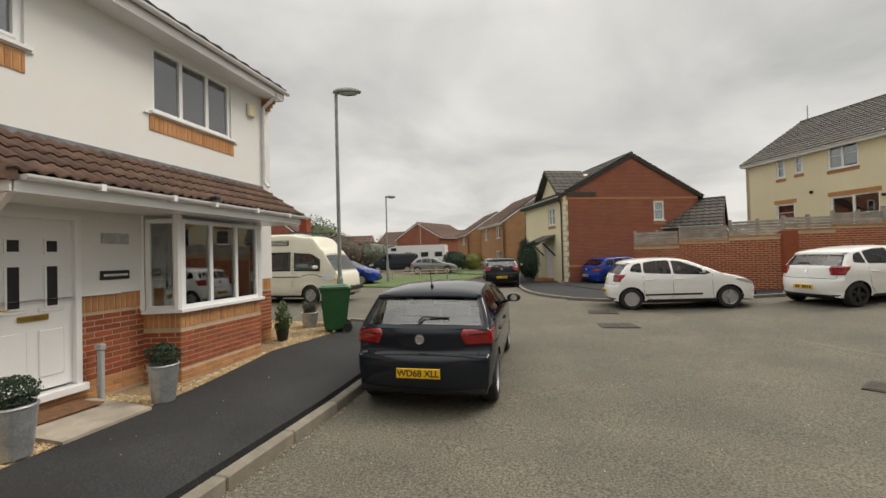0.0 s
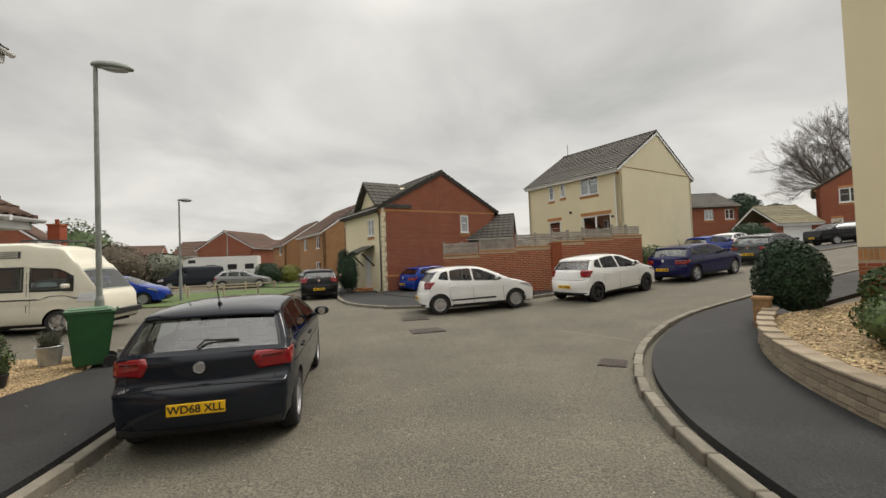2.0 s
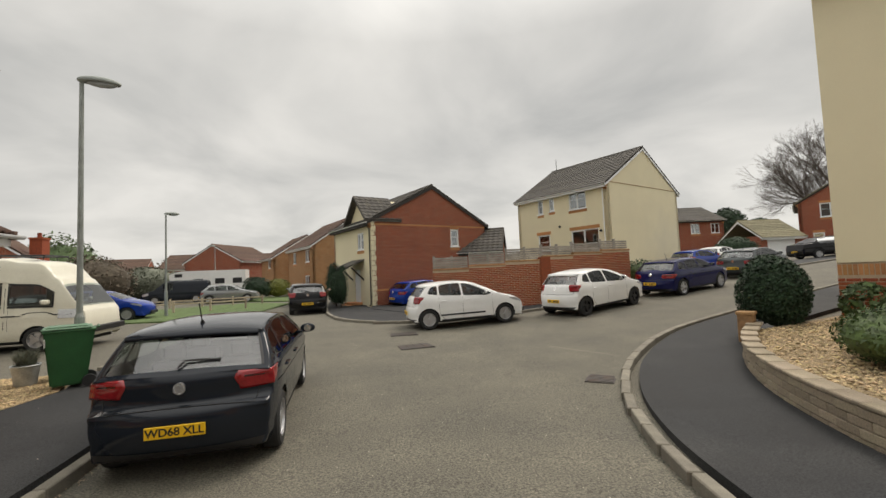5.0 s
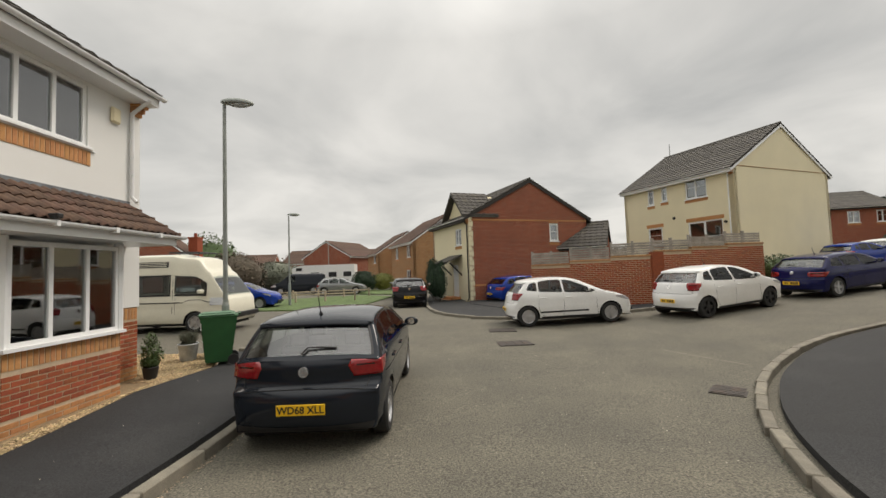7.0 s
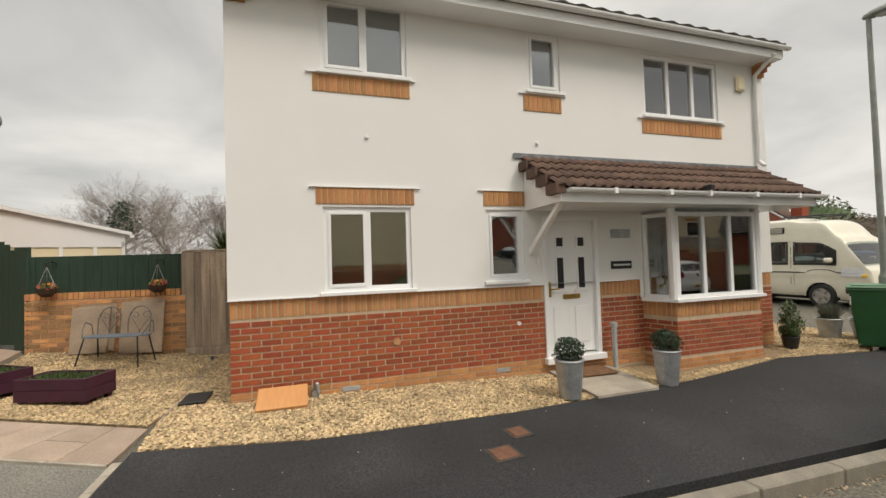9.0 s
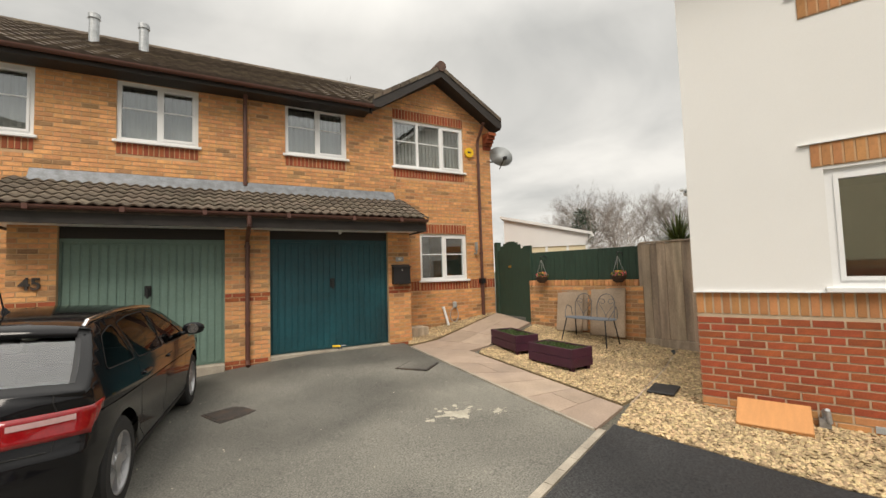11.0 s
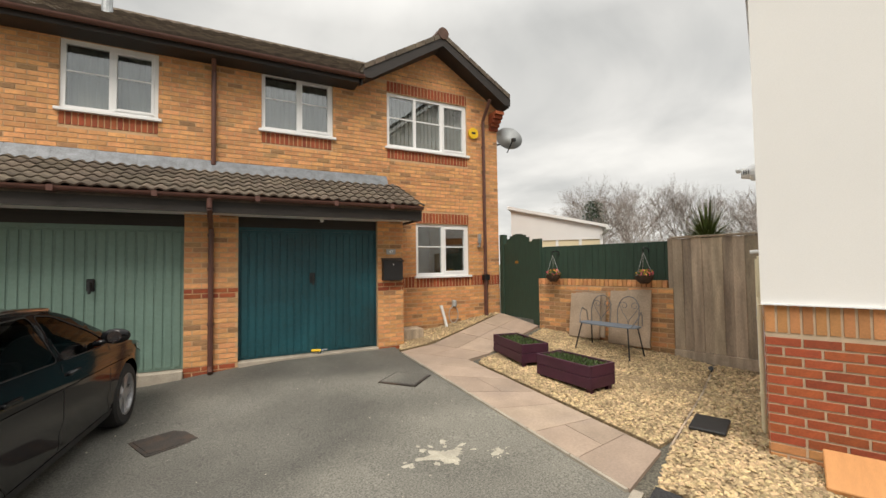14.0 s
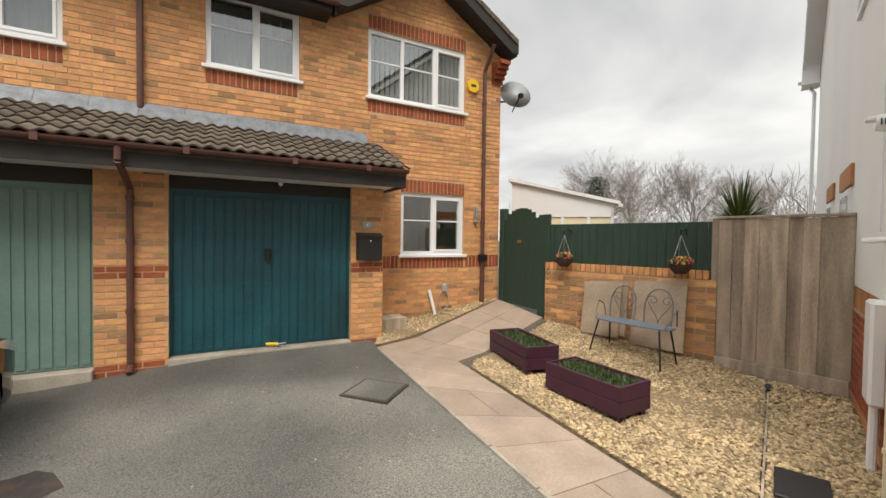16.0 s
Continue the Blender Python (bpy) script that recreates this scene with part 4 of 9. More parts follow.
    s = part("slate_sign", bm, M["black"], h, "dark slate sign with unreadable pale lettering"); part("bars", boxes(*[(5.385 + k * 0.027, -0.038, 1.425, 5.402 + k * 0.027, -0.034, 1.455) for k in range(12)]), M["white_paint"], s)
    part("alarm_box", boxes((8.16, -0.09, 4.44, 8.36, -0.02, 4.72), bevel=0.03), M["render_cream"], h, "cream alarm box")
    part("doorbell", boxes((4.03, -0.045, 1.5, 4.07, -0.02, 1.6), bevel=0.006), M["white_paint"], h)
    for x, z in ((1.63, 3.22), (4.12, 3.28)):
        bm = bmesh.new(); tube(bm, (x, -0.05, z), (x, -0.0, z), 0.025); part("overflow_cap", bm, M["white_paint"], h)
    bm = bmesh.new(); tube(bm, (1.95, -0.02, 0.56), (1.95, 0.02, 0.56), 0.05, n=12); part("pipe_cap", bm, M["brick_dark"], h)
    bm = bmesh.new(); tube(bm, (3.72, -0.03, 0.66), (3.72, 0.02, 0.66), 0.03, n=10); part("pipe_cap", bm, M["white_paint"], h)
    downpipe(h, 8.62, -0.02, 3.1, 4.75, M["upvc"], kick=0.4)
    for x, i in ((0.0, 1), (8.63, 1)):
        kneeler(h, x, -0.02, 4.75, M["brick_tan"], i)
    # soil pipe and hoses on the side wall
    bm = bmesh.new()
    pipe(bm, [(-0.055, 0.62, -0.05), (-0.055, 0.62, 1.12), (-0.06, 0.66, 1.2), (-0.06, 0.66, 1.56), (0.0, 0.66, 1.58)], 0.021, 10)
    for z in (0.3, 1.0):
        tube(bm, (-0.055, 0.62, z), (-0.055, 0.62, z + 0.03), 0.028, n=10)
    box(bm, -0.075, 0.64, 1.2, -0.045, 0.68, 1.56)
    part("waste_pipe", bm, M["render_cream"], h, "cream plastic waste pipe")
    bm = bmesh.new()
    box(bm, -0.035, 0.67, 2.22, -0.018, 0.77, 2.52, bevel=0.006); tube(bm, (-0.02, 0.72, 2.38), (-0.085, 0.72, 2.38), 0.085, 0.075, n=16); tube(bm, (-0.085, 0.72, 2.38), (-0.155, 0.72, 2.385), 0.062, 0.05, n=16)
    box(bm, -0.20, 0.68, 2.395, -0.12, 0.76, 2.425, bevel=0.008)
    part("boiler_flue", bm, M["upvc"], h, "white plastic boiler flue")
    part("flue_slot", boxes(*[(-0.10 - k * 0.018, 0.654, 2.36, -0.094 - k * 0.018, 0.67, 2.40) for k in range(3)]), M["black"], h)
    part("meter_box", boxes((-0.10, 1.05, 0.45, -0.0, 1.3, 1.2), bevel=0.02), M["upvc"], h, "white plastic meter cover")
    bm = bmesh.new(); pipe(bm, [(-0.05, 1.15, 0.46), (-0.06, 1.12, -0.05)], 0.03, 10); part("meter_pipe", bm, M["upvc"], h)
    bm = bmesh.new(); pipe(bm, [(-0.03, 1.35, 1.7), (-0.03, 1.35, 5.2)], 0.006, 6); part("wall_cable", bm, M["upvc"], h)
    bm = bmesh.new(); pipe(bm, [(0.0, 1.2, 1.64), (-0.14, 1.2, 1.63)], 0.02, 8); part("overflow_pipe", bm, M["upvc"], h)
    s = new("side_lights"); s.parent = h; s.matrix_local = pose(-0.02, 8.4, 0, 0, 0, -90)
    for a, c, b2, e in ((4.6, 1.3, 5.4, 2.2), (2.9, 1.3, 3.6, 2.2), (5.5, 3.9, 6.2, 4.8)):
        part("side_window", boxes((a, -0.03, c, b2, 0.01, e)), M["upvc"], s)
        part("side_glass", boxes((a + 0.07, -0.035, c + 0.07, b2 - 0.07, -0.005, e - 0.07)), M["car_glass"], s)
        part("side_lintel", boxes((a - 0.1, -0.03, e + 0.03, b2 + 0.1, 0.01, e + 0.25)), M["brick_tan"], s)
    return h


white = white_house()


# ---- buff brick semi-detached pair with garages ----
def garage_door(parent, x0, x1, z0, z1, mat, stains=False):
    g = new("garage_door"); g.parent = parent; g.location = (x0, 0.10, z0)
    W, H = x1 - x0, z1 - z0
    bm = boxes((0, 0.0, 0, W, 0.03, H))
    n = round(W / 0.11)
    for k in range(n):
        a = W * k / n
        part("panel_rib", boxes((a + 0.012, -0.012, 0.03, a + W / n - 0.012, 0.002, H - 0.03), bevel=0.005), mat, g)
    part("door_panel", bm, mat, g)
    part("door_edge", boxes((-0.03, -0.02, 0, 0.0, 0.05, H), (W, -0.02, 0, W + 0.03, 0.05, H), (-0.03, -0.02, H, W + 0.03, 0.05, H + 0.05)), mat, g)
    bm = boxes((W / 2 - 0.045, -0.03, H * 0.575, W / 2 + 0.045, -0.01, H * 0.66), bevel=0.012); tube(bm, (W / 2, -0.03, H * 0.63), (W / 2, -0.08, H * 0.63), 0.018); tube(bm, (W / 2, -0.08, H * 0.64), (W / 2, -0.08, H * 0.56), 0.017)
    part("handle", bm, M["black"], g)
    return g


def buff_house():
    h = thing("buff_brick_house", pose(1.365, -6.241, 0, 0, 0, 157.11), "buff brick semi-detached houses with garages under a tiled canopy", "house")
    X0, X1, YW, D, EAVE = -9.5, 5.27, 0.68, 8.2, 5.12
    wins = [(0.36, 3.93, 1.58, 4.96, 2), (2.64, 3.9, 4.47, 5.0, 3), (3.24, 1.32, 4.48, 2.39, 2), (-2.3, 3.87, -1.12, 4.9, 2), (-5.1, 3.8, -3.32, 4.9, 3), (-5.0, 1.24, -3.8, 2.26, 2)]
    holes = [w[:4] for w in wins]
    bm = bmesh.new()
    wall_panel(bm, X0, X1, -0.45, EAVE + 0.1, holes, y=YW, thick=0.28)
    prism(bm, [(2.3, YW + 0.0, EAVE + 0.1), (5.14, YW + 0.0, EAVE + 0.1), (3.72, YW + 0.0, 6.02)], (0, 0.25, 0))
    part("front_wall", bm, M["mortar_buff"], h)
    bm = bmesh.new()
    for x, t in ((X0, 0.25), (X1, -0.25)):
        prism(bm, [(x, YW + 0.28, -0.2), (x, YW + D, -0.2), (x, YW + D, EAVE), (x, YW + D / 2, 7.4), (x, YW + 0.28, EAVE)], (t, 0, 0))
    part("gable_wall", bm, M["brick_buff"], h)
    part("rear_wall", boxes((X0, YW + D - 0.25, -0.2, X1, YW + D - 0.003, EAVE)), M["brick_buff"], h)
    # inner walls and floors coloured dark so the rooms read as unlit
    part("inner_partition", boxes((X0 + 0.3, YW + 3.0, 0, X1 - 0.3, YW + 3.1, 5), (X0 + 0.3, YW + 0.3, 2.6, X1 - 0.3, YW + 3, 2.8), (X0 + 0.3, YW + 0.3, 5.04, X1 - 0.3, YW + 3, 5.1), (X0 + 0.3, YW + 0.3, 0.1, X1 - 0.3, YW + 3, 0.2)), M["room_shade"], h, "plain inner walls and floors")
    for a, c, b, d, n in wins:
        window(h, a, c, b, d, lights=n, y=YW, bars=True, opener=n - 1, inside=False)
    # blinds and nets
    bm = bmesh.new()
    for k in range(19):
        x = 2.74 + k * 0.09
        box(bm, x, YW + 0.2, 3.95, x + 0.07, YW + 0.205, 4.95, turn=None)
    part("vertical_blind", bm, M["curtain"], h)
    for x0, z0, x1, z1 in ((0.40, 3.98, 1.54, 4.9), (-2.26, 3.9, -1.16, 4.86), (-5.0, 3.85, -3.4, 4.86)):
        bm = bmesh.new()
        n = round((x1 - x0) / 0.03)
        q = [[bm.verts.new((x0 + (x1 - x0) * k / n, YW + 0.2 + 0.012 * math.sin(k * 1.9), z)) for z in (z0, z1)] for k in range(n + 1)]
        for a, b in zip(q, q[1:]):
            bm.faces.new((a[0], b[0], b[1], a[1]))
        part("net_curtain", bm, M["curtain"], h, "pale net curtain")
    # brick bands
    red = []
    for a, c, b, d, n in wins:
        red.append((a, c - 0.235, b, c - 0.02))
        if d < 3 or n == 3:
            red.append((a, d + 0.01, b, d + 0.225))
    red.append((2.69, 1.09, 3.19, 1.3)); red.append((4.53, 1.09, X1, 1.3))
    for a, c, b, d in red:
        joined_bricks(h, lay_bricks(a, b, c, d + 0.01, soldier=True), M["brick_red"], y=YW, proud=0.008)
    blocked = holes + red
    rows = lay_bricks(2.69, X1, -0.12, EAVE + 0.1, blocked) + lay_bricks(X0, 2.69, 2.4, EAVE + 0.1, blocked) + lay_bricks(X0, -3.36, -0.35, 2.4, blocked)
    low_red = [r for r in rows if r[1] < 0.33 and r[0] > 2]
    rows = [r for r in rows if r not in low_red]
    joined_bricks(h, low_red, M["brick_dark"], y=YW)
    random.seed(5)
    dark = [r for r in rows if random.random() < 0.09]
    pale = [r for r in rows if r not in set(dark)]
    near = [r for r in pale if r[0] > 2.6 and r[1] < 2.6]
    far = [r for r in pale if not (r[0] > 2.6 and r[1] < 2.6)]
    brick_objects(h, near, M["brick_buff"], y=YW, limit=230)
    joined_bricks(h, far, M["brick_buff"], y=YW)
    joined_bricks(h, dark, M["brick_dark"], y=YW)
    gr = []
    for k in range(15):
        z = 5.24 + k * 0.075
        half = (6.0 - z) * (1.40 / 0.80)
        if half > 0.1:
            gr += lay_bricks(3.72 - half, 3.72 + half, z, z + 0.066)
    joined_bricks(h, gr, M["brick_buff"], y=YW)
    # piers and garages
    for x0, x1 in ((-3.36, -2.83), (-0.7, 0.0), (2.2, 2.68)):
        p = part("pier", boxes((x0, 0.0, -0.4, x1, YW - 0.003, 2.4)), M["mortar_buff"], h)
        rows = lay_bricks(x0, x1, -0.25, 2.38)
        redrow = [r for r in rows if r[1] < 0.12 or 1.08 < r[1] < 1.24]
        rest = [r for r in rows if r not in redrow]
        dk = [r for r in rest if random.random() < 0.15]
        brick_objects(p, [r for r in rest if r not in dk], M["brick_buff"], limit=90)
        brick_objects(p, dk, M["brick_dark"])
        brick_objects(p, redrow, M["brick_red"])
    sd = new("pier_side"); sd.parent = h; sd.matrix_local = pose(2.68, 0.0, 0, 0, 0, 90)
    joined_bricks(sd, lay_bricks(0, YW, -0.1, 2.38), M["brick_buff"])
    garage_door(h, -2.80, -0.73, 0.1, 2.1, M["sage_paint"])
    gd = garage_door(h, 0.03, 2.17, 0.13, 2.12, M["teal_paint"])
    part("garage_header", boxes((-2.83, 0.08, 2.15, -0.7, 0.16, 2.42), (0.0, 0.08, 2.17, 2.2, 0.16, 2.42)), M["black_wood"], h)
    part("garage_sill", boxes((-2.83, -0.06, -0.3, -0.7, 0.3, 0.09), (0.0, -0.06, -0.3, 2.2, 0.3, 0.12), bevel=0.01), M["concrete"], h)
    # added dark sheet, painted-in shade behind the garage doors
    part("garage_lining", boxes((-2.83, 0.35, 0.0, 2.2, 0.4, 2.4)), M["room_shade"], h)
    # canopy
    c = new("garage_canopy"); c.parent = h
    ey, ez, top = -0.60, 2.55, 3.12
    cx0, cx1 = -3.55, 2.80
    pitch = math.degrees(math.atan2(top - ez, YW - ey))
    bm = bmesh.new()
    prism(bm, [(cx0, ey, ez - 0.02), (cx0, YW - 0.003, top - 0.02), (cx0, YW - 0.003, top - 0.1), (cx0, ey, ez - 0.1)], (cx1 - cx0, 0, 0))
    part("canopy_deck", bm, M["tile_grey"], c)
    tiled_slope(c, (cx0 - 0.03, ey - 0.05, ez - 0.02), cx1 - cx0 + 0.06, (YW - ey + 0.05) / math.cos(radians(pitch)), pitch, M["tile_grey"], 0.30, 0.235)
    part("canopy_fascia", boxes((cx0, ey + 0.02, ez - 0.25, cx1, ey + 0.06, ez - 0.05), (cx1 - 0.05, ey + 0.06, ez - 0.25, cx1, YW - 0.003, ez - 0.1), (cx0, ey + 0.06, ez - 0.25, cx0 + 0.05, YW - 0.003, ez - 0.1)), M["black_wood"], c)
    part("canopy_soffit", boxes((cx0 + 0.05, ey + 0.06, ez - 0.22, cx1 - 0.05, YW - 0.003, ez - 0.2)), M["white_paint"], c)
    bm = bmesh.new()
    prof = [(0.055 * math.cos(a), 0.055 * math.sin(a)) for a in [math.pi + math.pi * k / 8 for k in range(9)]]
    prism(bm, [(cx0, ey - 0.045 + q, ez - 0.02 + r) for q, r in prof], (cx1 - cx0, 0, 0))
    for x in (-3, -2, -1, 0.2, 1.3, 2.2):
        box(bm, x, ey - 0.105, ez - 0.085, x + 0.06, ey + 0.02, ez - 0.01)
    part("canopy_gutter", bm, M["brown_plastic"], c)
    bm = bmesh.new()
    for k in range(12):
        a = cx0 + 0.2 + (cx1 - cx0 - 0.4) * k / 12
        prism(bm, [(a, YW - 0.012, top - 0.06), (a, YW - 0.012, top + 0.17 + 0.006 * (k % 3)), (a, YW - 0.03, top + 0.17), (a, YW - 0.16, top - 0.05), (a, YW - 0.15, top - 0.07)], ((cx1 - cx0 - 0.4) / 12 + 0.01, 0, 0))
    part("lead_flashing", bm, M["lead"], c)
    bm = bmesh.new()
    pipe(bm, [(-0.36, ey - 0.045, ez - 0.06), (-0.36, ey - 0.045, ez - 0.2), (-0.36, -0.05, ez - 0.42), (-0.36, -0.05, 0.1), (-0.36, -0.13, 0.03)], 0.036)
    for z in (0.7, 1.5, 2.0):
        tube(bm, (-0.36, -0.05, z), (-0.36, -0.05, z + 0.05), 0.046)
    part("downpipe", bm, M["brown_plastic"], h, "brown plastic downpipe")
    bm = bmesh.new()
    pipe(bm, [(-0.36, YW - 0.4, EAVE - 0.05), (-0.36, YW - 0.06, EAVE - 0.35), (-0.36, YW - 0.06, top + 0.1)], 0.036)
    part("downpipe", bm, M["brown_plastic"], h, "brown plastic downpipe")
    bm = bmesh.new()
    pipe(bm, [(4.86, YW - 0.36, EAVE - 0.02), (4.86, YW - 0.07, EAVE - 0.4), (4.86, YW - 0.07, 1.3)], 0.036)
    for z in (1.9, 3.0, 4.1):
        tube(bm, (4.86, YW - 0.07, z), (4.86, YW - 0.07, z + 0.05), 0.046)
    pipe(bm, [(4.86, YW - 0.07, 1.34), (4.86, YW - 0.07, 0.2)], 0.043)
    part("downpipe", bm, M["brown_plastic"], h, "brown plastic downpipe")
    bm = boxes((4.80, YW - 0.13, 1.2, 4.93, YW - 0.01, 1.32)); part("pipe_hopper", bm, M["black"], h)
    # roof, set behind the wall face
    r = new("roof"); r.parent = h; r.location = (0, YW, 0)
    gable_roof(r, 1.96, D, EAVE + 0.13, 7.5, M["tile_grey"], over=0.38, verge=0.08, fascia="black_wood", x_from=X0, tw=0.3, tl=0.3, board=0.14, gutter="brown_plastic")
    # behind the front gable the slope starts inside the wall
    gable_roof(r, X1, D, EAVE + 0.13, 7.5, M["tile_grey"], over=-0.32, verge=0.08, fascia="black_wood", x_from=2.13, tw=0.3, tl=0.3, board=0.05, gutter="brown_plastic")
    # front gable over the three-light window
    GX, apex, half, foot, yf = 3.72, 6.22, 1.66, 5.22, YW - 0.36
    bm = bmesh.new()
    for s in (-1, 1):
        prism(bm, [(GX, yf, apex), (GX + s * half, yf, foot), (GX + s * half, yf, foot - 0.09), (GX, yf, apex - 0.09)], (0, 4.0, 0))
    part("front_gable_deck", bm, M["tile_grey"], h)
    gp = math.degrees(math.atan2(apex - foot, half))
    sl = half / math.cos(radians(gp))
    for s in (0, 1):
        q = new("gable_slope"); q.parent = h
        q.matrix_local = pose(GX + (half if s else -half), yf + (0 if s else 3.0) , foot, 0, 0, 90 if s else -90)
        tiled_slope(q, (0, 0, 0.0), 3.0, sl, gp, M["tile_grey"], 0.3, 0.3, single=False)
    bm = bmesh.new()
    for s in (-1, 1):
        prism(bm, [(GX, yf - 0.03, apex - 0.03), (GX + s * half, yf - 0.03, foot - 0.03), (GX + s * half, yf - 0.03, foot - 0.19), (GX + s * (half - 0.15), yf - 0.03, foot - 0.19), (GX, yf - 0.03, apex - 0.22)], (0, 0.04, 0))
        prism(bm, [(GX, yf + 0.01, apex - 0.2), (GX + s * half, yf + 0.01, foot - 0.2), (GX + s * half, yf + 0.01, foot - 0.22), (GX, yf + 0.01, apex - 0.22)], (0, 0.36, 0))
    part("barge_board", bm, M["black_wood"], h)
    bm = bmesh.new()
    for s in (-1, 1):
        for k in range(8):
            u, v = k / 8, (k + 1) / 8 - 0.01
            prism(bm, [(GX + s * half * u, yf - 0.05, apex + 0.05 - (apex - foot) * u), (GX + s * half * v, yf - 0.05, apex + 0.05 - (apex - foot) * v), (GX + s * half * v, yf - 0.05, apex - 0.05 - (apex - foot) * v), (GX + s * half * u, yf - 0.05, apex - 0.05 - (apex - foot) * u)], (0, 0.16, 0))
    part("verge_tile", bm, M["tile_grey"], h)
    bm = bmesh.new(); tube(bm, (GX, yf - 0.06, apex + 0.03), (GX, yf + 0.3, apex + 0.03), 0.12, n=12)
    part("ridge_cap", bm, M["tile_brown"], h, "brown clay ridge cap")
    bm = bmesh.new()
    for x in (-3.1, -2.25):
        tube(bm, (x, YW + 2.2, 6.3), (x, YW + 2.2, 7.0), 0.09, n=12); tube(bm, (x, YW + 2.2, 7.0), (x, YW + 2.2, 7.1), 0.11, n=12)
        part("flue", bm, M["steel"], h, "metal roof flue")
        bm = bmesh.new()
    bm.free()
    kneel = new("corbel_group"); kneel.parent = h; kneel.location = (X1 - 0.22, YW, 0)
    kneeler(kneel, 0.003, 0, 4.55, M["brick_red"])
    # fittings
    bm = bmesh.new(); tube(bm, (4.62, YW - 0.06, 4.42), (4.62, YW - 0.01, 4.42), 0.12, n=18)
    a = part("alarm_box", bm, M["yellow_plastic"], h, "round yellow alarm box"); part("bars", boxes((4.57, YW - 0.066, 4.4, 4.67, YW - 0.058, 4.44)), M["black"], a)
    dish = new("satellite_dish"); dish.parent = h; dish.location = (5.42, YW + 0.1, 4.38); dish["label"] = "grey satellite dish on a bracket"
    bm = bmesh.new()
    lathe(bm, [(0.02, 0.0), (0.14, 0.02), (0.24, 0.055), (0.31, 0.1)], n=24)
    bmesh.ops.transform(bm, matrix=pose(0.16, -0.1, 0, 68, 0, -18), verts=bm.verts[:])
    part("reflector", bm, M["grey_plastic"], dish, smooth=True)
    bm = bmesh.new(); pipe(bm, [(-0.16, 0.05, -0.1), (0.1, 0.0, -0.05), (0.14, -0.08, 0)], 0.018); pipe(bm, [(0.12, -0.12, -0.28), (0.03, -0.46, -0.1)], 0.012); box(bm, 0.0, -0.52, -0.13, 0.07, -0.44, -0.06)
    part("arm", bm, M["black"], dish)
    lb = new("letterbox"); lb.parent = h; lb.location = (2.27, 0, 1.28); lb["label"] = "black metal wall letterbox"
    part("box_body", boxes((0, -0.13, 0, 0.36, -0.008, 0.36), bevel=0.008), M["black"], lb)
    bm = bmesh.new(); prism(bm, [(-0.012, -0.145, 0.33), (-0.012, 0, 0.39), (-0.012, 0, 0.40), (-0.012, -0.15, 0.345)], (0.384, 0, 0)); part("flap", bm, M["black"], lb)
    bm = bmesh.new(); tube(bm, (0.18, -0.135, 0.28), (0.18, -0.128, 0.28), 0.012); part("lock", bm, M["chrome"], lb)
    pl = part("number_plate", boxes((2.36, -0.022, 1.74, 2.53, -0.008, 1.83), bevel=0.004), M["grey_plastic"], h, "grey slate house number plate")
    text_bars("47", 0.075, pose(2.445, -0.024, 1.785, 90, 0, 0), M["white_paint"], pl)
    text_bars("45", 0.24, pose(-3.1, -0.03, 1.49, 90, 0, 0), M["iron"], h, 0.01)
    bm = bmesh.new(); tube(bm, (1.25, 0.02, 2.30), (1.25, 0.07, 2.34), 0.03); tube(bm, (-1.75, -0.5, 2.38), (-1.75, -0.46, 2.38), 0.02)
    part("sensor", bm, M["white_paint"], h)
    wl2 = new("wall_lamp"); wl2.parent = h; wl2["label"] = "steel outdoor wall lamp"
    bm = bmesh.new(); tube(bm, (4.70, YW - 0.1, 2.0), (4.70, YW - 0.1, 2.2), 0.035, n=12)
    for k in range(4):
        tube(bm, (4.70, YW - 0.1, 2.03 + k * 0.045), (4.70, YW - 0.1, 2.045 + k * 0.045), 0.043, n=12)
    part("lantern", bm, M["steel"], wl2); bm = bmesh.new(); pipe(bm, [(4.70, YW - 0.1, 2.0), (4.70, YW - 0.1, 1.93), (4.70, YW, 1.93)], 0.02); part("bracket", bm, M["steel"], wl2)
    bm = bmesh.new(); pipe(bm, [(3.86, YW - 0.14, 0.22), (3.78, YW - 0.05, 0.66)], 0.03, 10); tube(bm, (3.775, YW - 0.045, 0.65), (3.77, YW - 0.04, 0.7), 0.036)
    part("waste_pipe", bm, M["upvc"], h, "white plastic waste pipe")
    part("gully", boxes((3.72, YW - 0.4, 0.17, 4.02, YW - 0.08, 0.235), bevel=0.01), M["black"], h, "black plastic gully")
    bm = boxes((4.03, YW - 0.09, 0.66, 4.12, YW - 0.01, 0.8), bevel=0.02); part("outdoor_socket", bm, M["grey_plastic"], h)
    bm = bmesh.new(); pts = [(4.05 + 0.11 * math.sin(a * 0.5), YW - 0.06, 0.5 + 0.17 * math.cos(a * 0.5)) for a in range(14)]; pipe(bm, pts, 0.008, 6); part("hose", bm, M["grey_plastic"], h, "coiled grey hose")
    part("meter_box", boxes((2.75, YW - 0.1, 0.5, 2.87, YW - 0.005, 0.78), bevel=0.01), M["grey_plastic"], h)
    part("timber_block", boxes((2.75, YW - 0.42, 0.1, 3.2, YW - 0.05, 0.33), bevel=0.01), M["fence_wood"], h, "weathered timber box")
    pump = new("door_prop"); pump.parent = h; pump["label"] = "small chrome and yellow lock at the garage door's foot"
    bm = bmesh.new(); tube(bm, (1.08, 0.05, 0.17), (1.22, 0.0, 0.17), 0.02); part("bar", bm, M["yellow_plastic"], pump)
